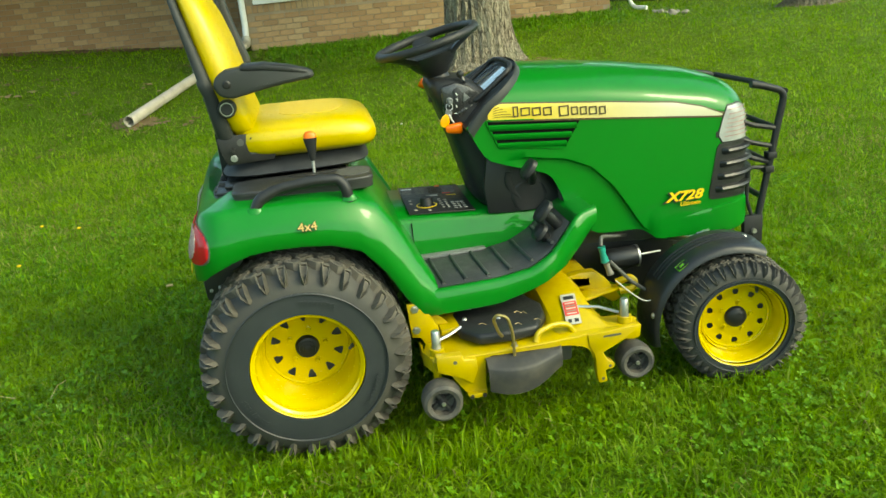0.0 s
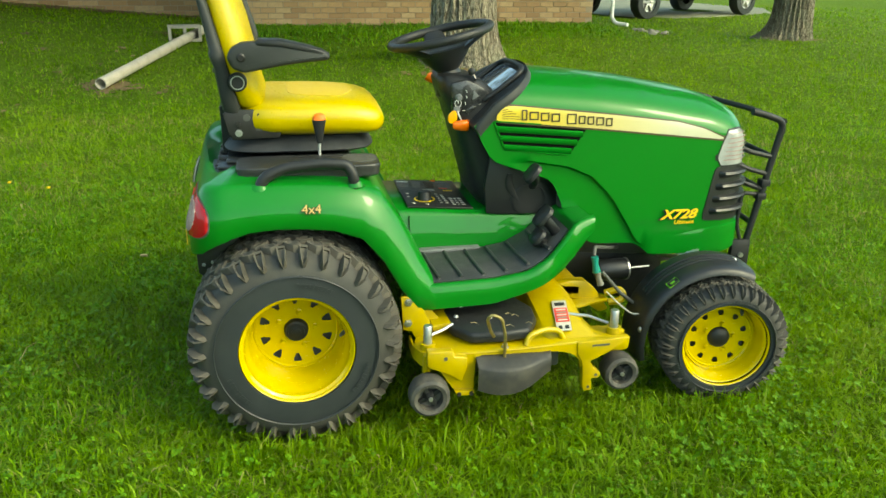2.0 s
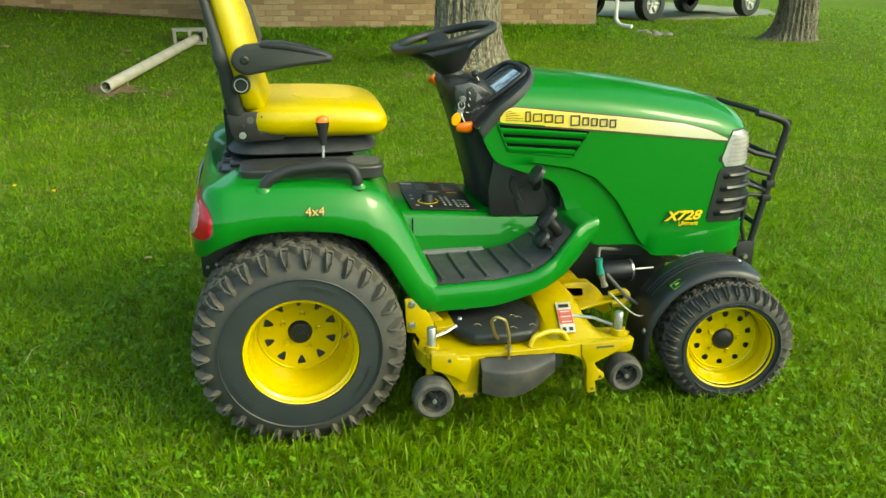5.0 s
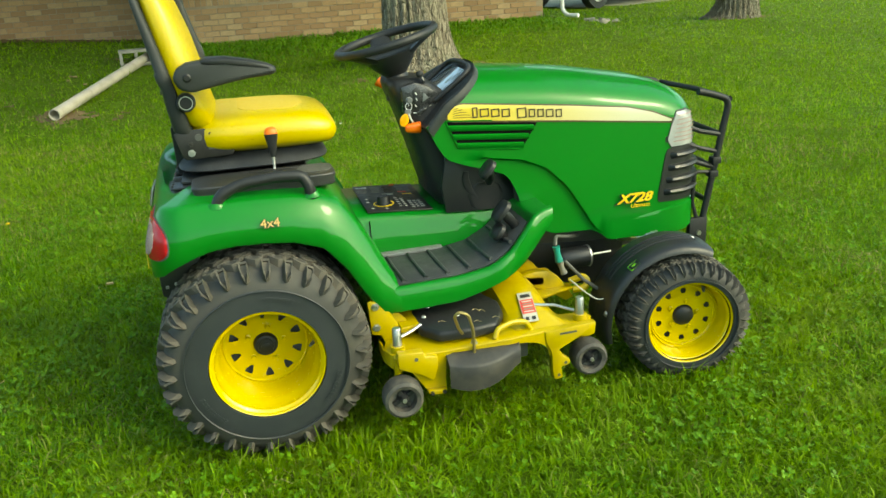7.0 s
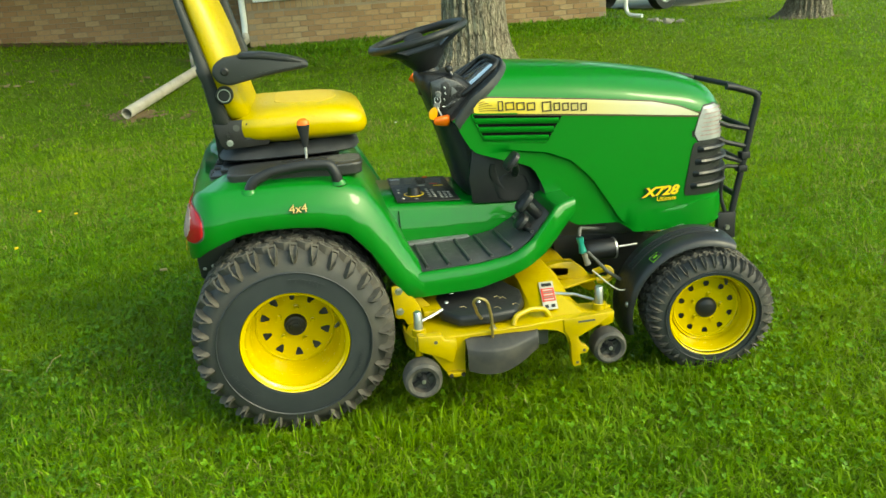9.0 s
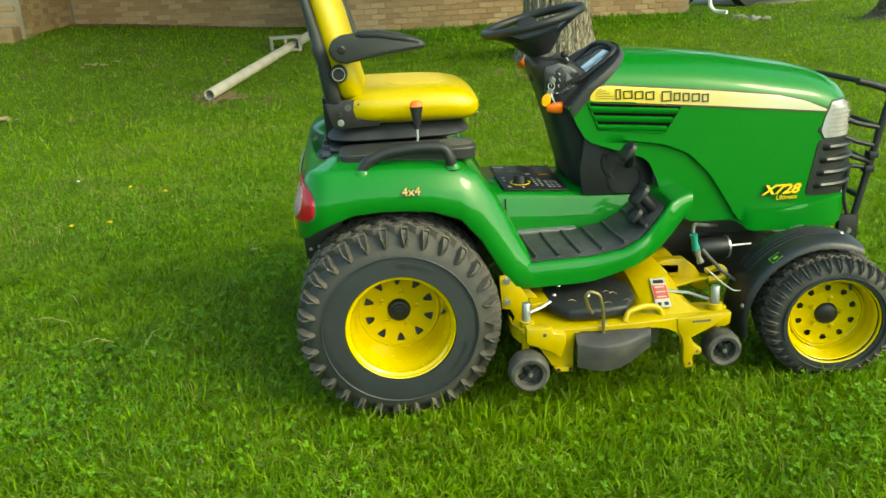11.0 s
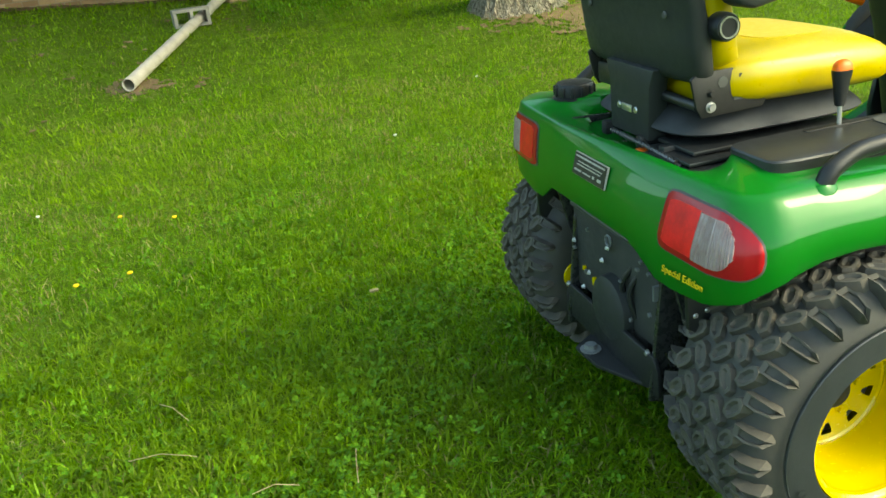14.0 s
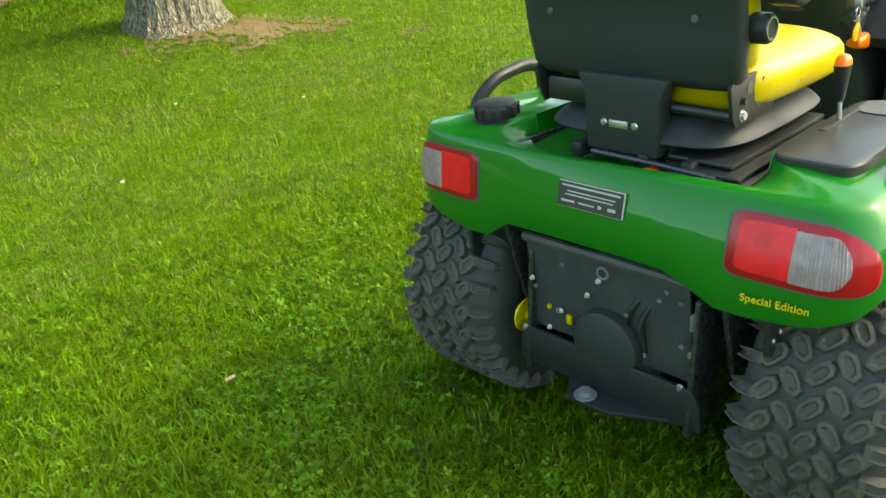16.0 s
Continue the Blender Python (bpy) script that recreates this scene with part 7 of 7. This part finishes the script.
# ---- lawn: bare patches, grass, clover, flowers ----
def bare(x, y, pale_only=False):
    """How bare the lawn is: the worn patch by the door, scuffs under the tree, by the pipe and along the house."""
    n = 0.35 * np.sin(3.1 * x + 1.7 * y) + 0.25 * np.sin(7.3 * x - 5.1 * y + 1) + 0.2 * np.sin(13 * x + 11 * y)
    m = np.sin(5.3 * x + 1.9 * np.sin(2.9 * y)) * np.sin(4.1 * y + 1.7 * np.sin(3.3 * x + 1)) + 0.5 * np.sin(17 * x + 9 * y) * np.sin(15 * y - 6 * x)
    b = np.maximum(0, 1.20 - np.hypot((x + 4.95) / 1.0, (y - 4.75) / 1.25) + 0.35 * n)
    b = np.maximum(b, 0.72 - np.hypot((x + 4.0) / 1.0, (y - 5.55) / 0.30) + 0.30 * n)
    b = np.maximum(b, 0.40 - np.hypot((x + 3.6) / 0.9, (y - 7.75) / 0.5) + 0.40 * m)
    b = np.maximum(b, 0.45 - np.hypot((x + 1.72) / 0.35, (y - 7.45) / 0.45) + 0.35 * m)
    if pale_only:
        return np.clip(b, 0, 1)
    b = np.maximum(b, 1.12 - np.hypot((x - 2.48) / 1.12, (y - 5.98) / 0.62) + 0.3 * n + 0.2 * m)
    b = np.maximum(b, 0.8 - np.hypot((x - 8.5) / 1.0, (y - 9.9) / 0.5) + 0.3 * n)
    b = np.maximum(b, 0.72 - np.hypot((x + 1.6) / 0.8, (y - 6.2) / 0.6) + 0.35 * m)
    b = np.maximum(b, 0.60 - np.hypot((x + 2.7) / 0.9, (y - 5.45) / 0.5) + 0.40 * m)
    b = np.maximum(b, 0.30 - np.hypot((x - 3.6) / 1.2, (y - 4.9) / 0.5) + 0.3 * n + 0.25 * m)
    north = smoothstep(4.8, 7.5, y) * smoothstep(0.6, -0.8, x)
    b = np.maximum(b, north * (0.06 + 0.31 * m))
    b = np.maximum(b, smoothstep(1.0, 0.2, WALL_R - y) * (x < -0.6) * (0.9 + 0.2 * m))
    b = np.maximum(b, smoothstep(0.45, 0.1, WALL_S - y) * (x > -0.7) * (x < 5) * (0.45 + 0.3 * m))
    return np.clip(b, 0, 1)


def patch_sheet(name, x0, x1, y0, y1, step, label, material, pale):
    xs, ys = np.arange(x0, x1, step), np.arange(y0, y1, step)
    X, Y = np.meshgrid(xs, ys)
    ragged = 0.30 * np.random.default_rng(len(name)).uniform(0, 1, X.shape) ** 2
    keep = bare(X, Y, True) > 0.16 + ragged
    if not pale:
        keep = (bare(X, Y) > 0.35 + 1.6 * ragged) & (bare(X, Y, True) < 0.3)
    Zp = height(X, Y) + (0.018 if pale else 0.011) + 0.006 * np.sin(40 * X) * np.sin(37 * Y)
    ids = -np.ones(X.shape, int)
    vs, fs = [], []
    for i in range(X.shape[0] - 1):
        for j in range(X.shape[1] - 1):
            if keep[i, j]:
                q = []
                for a, b in ((i, j), (i, j + 1), (i + 1, j + 1), (i + 1, j)):
                    if ids[a, b] < 0:
                        ids[a, b] = len(vs)
                        vs.append((X[a, b], Y[a, b], Zp[a, b]))
                    q.append(int(ids[a, b]))
                fs.append(q)
    me = bpy.data.meshes.new(name)
    me.from_pydata(vs, [], fs)
    me.shade_smooth()
    me.materials.append(material)
    return tagged(new(name, me), label, kind="structure")


patch_sheet("bare_ground", -6.5, 10.0, 2.4, 11.3, 0.05, "worn patches of pale bare earth and dry litter", DIRT, True)
patch_sheet("scuffed_ground", -6.5, 10.0, 2.4, 11.3, 0.05, "thin brown scuffs where grass is sparse", SCUFF, False)


def blades(name, material, x, y, length, width, lean, label, seed=0, simple=False):
    """One mesh of many blades: two triangles and a tip each, bent over in their own direction."""
    rng = np.random.default_rng(seed)
    n = len(x)
    z = height(x, y)
    a = rng.uniform(0, 2 * np.pi, n)
    b = a + np.pi / 2 + rng.normal(0, 0.4, n)
    tuft = 1 + 0.2 * np.sin(9.0 * x + 4.0 * np.sin(7.0 * y)) * np.sin(8.3 * y + 3.0 * np.sin(6.1 * x)) + 0.3 * np.sin(31.0 * x + 3.0 * np.sin(23.0 * y)) * np.sin(29.0 * y + 3.0 * np.sin(19.0 * x))
    L = length * rng.uniform(0.45, 1.3, n) * tuft
    W = width * rng.uniform(0.7, 1.3, n) / 2
    le = lean * rng.uniform(0.1, 1.9, n)
    a = a + 0.9 * np.sin(2.3 * x + 1.9 * np.sin(1.7 * y)) * (rng.uniform(0, 1, n) < 0.6)
    dx, dy = np.cos(a), np.sin(a)
    wx, wy = np.cos(b), np.sin(b)
    base = np.stack([x, y, z - 0.004], -1)
    side = np.stack([wx * W, wy * W, 0 * W], -1)
    up1 = np.stack([dx * L * le * 0.35, dy * L * le * 0.35, L * 0.62], -1)
    up2 = np.stack([dx * L * le, dy * L * le, L * np.maximum(0.22, 1.0 - 0.42 * le * le)], -1)
    if simple:
        v = np.stack([base - side, base + side, base + up2], 1).reshape(-1, 3)
        return mesh_of(name, v, np.arange(n * 3).reshape(-1, 3), material, label)
    v = np.stack([base - side, base + side, base + up1 + side * 0.85, base + up1 - side * 0.85, base + up2], 1).reshape(-1, 3)
    o = np.arange(n)[:, None] * 5
    tri = np.concatenate([o + [0, 1, 2], o + [0, 2, 3], o + [3, 2, 4]], 1).reshape(-1, 3)
    return mesh_of(name, v, tri, material, label)


def mesh_of(name, v, tri, material, label):
    me = bpy.data.meshes.new(name)
    me.vertices.add(len(v))
    me.vertices.foreach_set("co", v.astype(np.float32).ravel())
    me.loops.add(tri.size)
    me.loops.foreach_set("vertex_index", tri.astype(np.int32).ravel())
    me.polygons.add(len(tri))
    me.polygons.foreach_set("loop_start", np.arange(0, tri.size, 3, dtype=np.int32))
    me.update(calc_edges=True)
    me.validate()
    me.materials.append(material)
    return tagged(new(name, me), label, "grass", kind="stuff")


def open_lawn(x, y, rng):
    """Where grass can grow: off the house, the drive, the trunks and the tyres' footprints, thin on bare earth."""
    thin = 0.65 + 0.35 * np.sin(5.1 * x + 2.3 * np.sin(3.7 * y)) * np.sin(4.7 * y + 1.9 * np.sin(4.3 * x))
    keep = rng.uniform(0, 1, len(x)) < np.clip(thin + 0.25, 0, 1) * np.clip(1.25 - 0.95 * bare(x, y) - 0.6 * bare(x, y, True), 0.12, 1)
    house = (y > WALL_S - 0.03) & (x > -0.7) & (x < 5.0)
    house |= (y > WALL_R - 0.03) & (x <= -0.6)
    house |= (y > WALL_P - 0.33) & (x < -4.7)
    house |= (y > 14.3) & (y > 14.25 + 0.52 * (x - 7.6)) & (x < 13.0 - 0.28 * (y - 18))
    trunk = (np.hypot(x - 2.05, y - 6.52) < 0.40) | (np.hypot(x - 8.52, y - 10.12) < 0.36)
    tyre = (np.abs(x) < 0.13) & (np.abs(np.abs(y) - 0.456) < 0.150)
    tyre |= (np.abs(x - 1.342) < 0.11) & (np.abs(np.abs(y) - 0.496) < 0.100)
    return keep & ~house & ~trunk & ~tyre


def scatter(x0, x1, y0, y1, density, seed):
    rng = np.random.default_rng(seed)
    n = int((x1 - x0) * (y1 - y0) * density)
    x, y = rng.uniform(x0, x1, n), rng.uniform(y0, y1, n)
    keep = open_lawn(x, y, rng)
    return x[keep], y[keep]


def lawn(inner, outer, seed, simple, share=1.0, tall=0.047, lean=1.15):
    """Grass between two distances from the lawn's middle: dense and fine there, sparser and broader outwards."""
    rng = np.random.default_rng(seed)
    n0 = 15000
    if simple:
        # even shares over the logarithm of the distance
        count = int(share * 2 * math.pi * n0 * CORE * CORE * math.log(outer / inner))
        r = inner * np.exp(rng.uniform(0, math.log(outer / inner), count))
    else:
        count = int(math.pi * n0 * (outer * outer - inner * inner))
        r = np.sqrt(rng.uniform(inner * inner, outer * outer, count))
    a = rng.uniform(0, 2 * np.pi, count)
    x, y = MIDDLE[0] + r * np.cos(a), MIDDLE[1] + r * np.sin(a)
    ok = open_lawn(x, y, rng) & (rng.uniform(0, 1, count) < np.clip(1 + 0.22 * (y + 3.0), 0.35, 1))
    x, y, r = x[ok], y[ok], r[ok]
    grow = np.maximum(r / CORE, 1.0)
    blades("lawn_grass", BLADE, x, y, tall * grow ** 0.12, 0.0050 * grow ** 0.9, lean, "fresh green lawn grass, thickest round the machine" if not simple else "green lawn grass spreading out to the house and drive", seed=seed + 1, simple=simple)


MIDDLE, CORE = (0.1, -0.1), 2.35
lawn(0.0, CORE, 11, False)
lawn(CORE, 24.0, 13, True, lean=1.5)
lawn(CORE - 0.3, 11.0, 15, True, share=0.75, tall=0.034, lean=2.2)
x, y = scatter(-0.4, 5.0, 8.3, 9.78, 1100, 15)
keep = np.sin(1e4 * x) < 3.2 * (y - 8.3) - 1
x, y = x[keep], y[keep]
blades("tall_weeds", CLOVER, x, y, 0.062, 0.016, 0.9, "taller weeds along the foot of the wall", seed=5)


# dry thatch lying in the near lawn, thicker in places
x, y = scatter(-4.6, 5.2, -3.4, 7.0, 1700, 31)
th = np.sin(3.3 * x + 1.4 * np.sin(2.7 * y)) * np.sin(2.9 * y + 1.2 * np.sin(3.1 * x)) + 0.5 * np.sin(11 * x + 3) * np.sin(12 * y)
keep = th + 0.9 * np.sin(1e4 * x) > 0.45 + 1.6 * smoothstep(2.6, 5.2, np.hypot(x - 0.3, 0.9 * (y - 1.6)))
blades("dry_thatch", STRAWBLADE, x[keep], y[keep], 0.042, 0.0038, 1.3, "dry straw-coloured thatch in the lawn", seed=31)
# straw and litter strewn over the worn ground under the trees and by the house
rng = np.random.default_rng(33)
x, y = rng.uniform(-6.0, 10.0, 150000), rng.uniform(3.0, 11.2, 150000)
keep = (bare(x, y) + 0.25 * np.sin(1e4 * x) > 0.26) & (bare(x, y, True) < 0.35) & ((x > -0.6) | (y < WALL_P - 0.4)) & ((y < WALL_S - 0.05) | (x > 5.1)) & (np.hypot(x - 2.05, y - 6.52) > 0.36)
blades("dry_thatch", STRAWBLADE, x[keep], y[keep], 0.060, 0.0085, 2.4, "dry straw litter on worn ground", seed=33, simple=True)
# longer grass left standing round the tyres
for k, (wx, wy, hl, hw) in enumerate(((0.0, -0.665, 0.26, 0.045), (1.342, -0.650, 0.20, 0.04), (0.0, 0.68, 0.27, 0.05), (1.342, 0.66, 0.21, 0.05), (0.364, -0.75, 0.09, 0.04), (0.98, -0.68, 0.09, 0.04))):
    rng = np.random.default_rng(40 + k)
    n = int(4 * hl * hw * 9000)
    x, y = rng.uniform(wx - hl, wx + hl, n), rng.uniform(wy - hw, wy + hw, n)
    blades("tall_grass", BLADE, x, y, 0.082, 0.0046, 0.6, "longer grass standing against a tyre", seed=50 + k)


def clover(x, y, size, seed):
    """Three round leaflets on a short stalk's top."""
    rng = np.random.default_rng(seed)
    n = len(x)
    h = height(x, y) + rng.uniform(0.022, 0.054, n)
    vs, tr = [], []
    turn = rng.uniform(0, 2 * np.pi, n)
    s = size * rng.uniform(0.7, 1.3, n)
    tilt = rng.normal(0, 0.35, (n, 2))
    out = []
    for k in range(3):
        a = turn + k * 2 * np.pi / 3
        ring = [(0.0, 0.0), (0.62, 0.56), (1.12, 0.30), (1.12, -0.30), (0.62, -0.56)]
        pts = []
        for r, t in ring:
            px = s * (r * np.cos(a) - t * np.sin(a))
            py = s * (r * np.sin(a) + t * np.cos(a))
            pts.append(np.stack([x + px, y + py, h + px * tilt[:, 0] + py * tilt[:, 1] + s * 0.15 * r], -1))
        out.append(np.stack(pts, 1))
    v = np.stack(out, 1).reshape(-1, 3)
    o = np.arange(n * 3)[:, None] * 5
    tri = np.concatenate([o + [0, 1, 2], o + [0, 2, 3], o + [0, 3, 4]], 1).reshape(-1, 3)
    return mesh_of("clover", v, tri, CLOVER, "small clover leaves among the grass")


x, y = scatter(-3.6, 3.8, -3.8, 3.6, 5200, 21)
cl = np.sin(2.1 * x + 1.3) * np.sin(1.9 * y - 0.6) + 0.6 * np.sin(4.4 * x - 3.1 * y) + 0.5 * np.sin(9.0 * x + 2.0 * np.sin(7.0 * y)) * np.sin(8.0 * y)
edge = np.hypot(x - MIDDLE[0], y - MIDDLE[1]) / 3.6
keep = (cl > 0.72 - 0.2 * (x < -0.5) + 1.6 * edge ** 4) & (np.sin(1e4 * y) > 0.1) | (np.sin(1e4 * x) > 0.86 + 0.14 * edge ** 2)
clover(x[keep], y[keep], 0.0076, 22)


def flower(x, y, head, material, name, label, group):
    t = thing(name, label, "flower", ground_at(x, y, 0), group)
    part("stalk", tube([(0, 0, 0), (0.004, 0.003, 0.04), (0.006, 0.002, 0.085)], 0.0018, 5), CLOVER, t)
    hd = bmesh.new()
    bmesh.ops.create_icosphere(hd, subdivisions=2, radius=head)
    for v in hd.verts:
        v.co *= 0.85 + 0.3 * noise.noise(v.co * 300)
        v.co.z *= 0.55
    part("flower_head", moved(hd, Matrix.Translation((0.006, 0.002, 0.088))), material, t)


FLOWERYEL = surface("yellow_petal", (0.80, 0.52, 0.01), (0.7, 0.4, 0.01), rough=0.7, amount=0.4)
FLOWERWHITE = surface("white_seed_head", (0.62, 0.62, 0.55), (0.5, 0.5, 0.42), rough=0.9, amount=0.5)
for fx, fy in ((-1.52, 1.62), (-1.72, 1.60), (-1.60, 2.35), (-1.35, 2.20)):
    flower(fx, fy, 0.014, FLOWERYEL, "dandelion", "yellow dandelion flower in the lawn", "dandelions in the lawn")
for fx, fy in ((0.85, 4.30), (-0.10, 3.0), (1.4, 3.6), (-2.0, 2.6)):
    flower(fx, fy, 0.013, FLOWERWHITE, "dandelion_clock", "pale dandelion seed head in the lawn", "seed heads in the lawn")
part("dry_leaf", thick(skin([[(-0.660 + 0.016 * a, 1.00 + 0.008 * b, 0.060 + 0.01 * abs(b)) for b in (-1, 0, 1)] for a in (-0.9, -0.3, 0.4, 1.0)]), 0.001), STRAW, None, "small dry tan leaf on the grass", category="leaf")
for k, (x0, y0, x1, y1) in enumerate(((-1.05, 0.02, -1.16, 0.03), (-0.92, -0.03, -0.90, 0.10), (-1.45, 0.30, -1.28, 0.24), (-1.38, 0.55, -1.30, 0.42))):
    part("dry_stalk", tube([(x0, y0, 0.075), ((x0 + x1) / 2, (y0 + y1) / 2, 0.092), (x1, y1, 0.078)], 0.0011, 5), STRAW, None, "single pale dry grass stalk", category="grass stalk", group="dry stalks")

# bricks last: courses proud of the mortar
BL, BH, BD, JT = 0.203, 0.068, 0.012, 0.011


def brick_mesh(length):
    bm = block(-length / 2, length / 2, -BD, 0.03, -BH / 2, BH / 2, 0.004, 1)
    me = bpy.data.meshes.new("brick")
    bm.to_mesh(me)
    bm.free()
    me.materials.append(BRICK)
    return me


FULL = brick_mesh(BL)


def courses(parent, x0, x1, yf, z0, z1, turn=0.0, singles=(0, 0, 0, 0), openings=(), axis="x", west=False):
    """Running bond. Bricks inside singles (x0, x1, z0, z1) are objects of their own, the rest is joined."""
    rest = []
    row = 0
    z = z0
    while z < z1:
        off = (row % 2) * (BL + JT) / 2
        x = x0 + BL / 2 + off
        while x < x1 - BL / 2 + 0.01:
            hid = any(a < x + BL / 2 and x - BL / 2 < b and c < z + BH / 2 and z - BH / 2 < d for a, b, c, d in openings)
            if not hid:
                if singles[0] < x < singles[1] and singles[2] < z < singles[3]:
                    ob = new("brick", FULL)
                    ob.location = (x, yf, z)
                    ob.parent = parent
                else:
                    rest.append((x, z))
            x += BL + JT
        z += BH + JT
        row += 1
    if rest:
        bm = block(-BL / 2, BL / 2, -BD, 0.0, -BH / 2, BH / 2, 0.004, 1)
        bm.verts.ensure_lookup_table()
        v = np.array([tuple(q.co) for q in bm.verts])
        bm.faces.ensure_lookup_table()
        f = [[q.index for q in fc.verts] for fc in bm.faces]
        n = len(v)
        allv, allf = [], []
        for i, (cx, cz_) in enumerate(rest):
            p = v + (cx, 0, cz_) if axis == "x" else np.stack([-v[:, 1] * 0 + v[:, 1], v[:, 0], v[:, 2]], -1) * (1, 1, 1) + (0, cx, cz_)
            allv += [tuple(q) for q in (p + (0, yf, 0) if axis == "x" else p * (1 if west else -1, 1, 1) + (yf, 0, 0))]
            allf += [[q + i * n for q in fc] for fc in f]
        me = bpy.data.meshes.new("bricks")
        me.from_pydata(allv, [], allf)
        me.materials.append(BRICK)
        ob = new("brick_courses", me)
        ob.parent = parent
        tagged(ob, kind="stuff")


courses(wall_south, -0.61, 4.83, WALL_S, 0.30, 2.95, singles=(-0.7, 5.0, 0.2, 1.05), openings=((-0.62, 2.40, 0.915, 2.3),))
UPRIGHT = brick_mesh(0.108)
for k in range(37):
    ob = new("rowlock_brick", UPRIGHT)
    ob.matrix_world = pose(-0.565 + 0.0792 * k, WALL_S, 0.980, 0, 90, 0)
    ob.parent = wall_south
courses(wall_recess, -4.69, -0.63, WALL_R, 0.40, 2.95, singles=(-4.7, -0.6, 0.4, 0.95))
courses(wall_porch, -7.55, -4.72, WALL_P, 0.40, 2.95, singles=(-6.9, -4.7, 0.5, 1.3), openings=((-6.2, -5.04, 0.81, 3.0),))
courses(wall_return, WALL_S + 0.05, WALL_R - 0.05, -0.62, 0.30, 2.95, axis="y", west=True)
courses(wall_porch_side, WALL_P + 0.02, WALL_R - 0.05, -4.702, 0.40, 2.95, axis="y")
courses(wall_east, WALL_S + 0.02, WALL_S + 8, 4.84, 0.0, 2.95, axis="y")
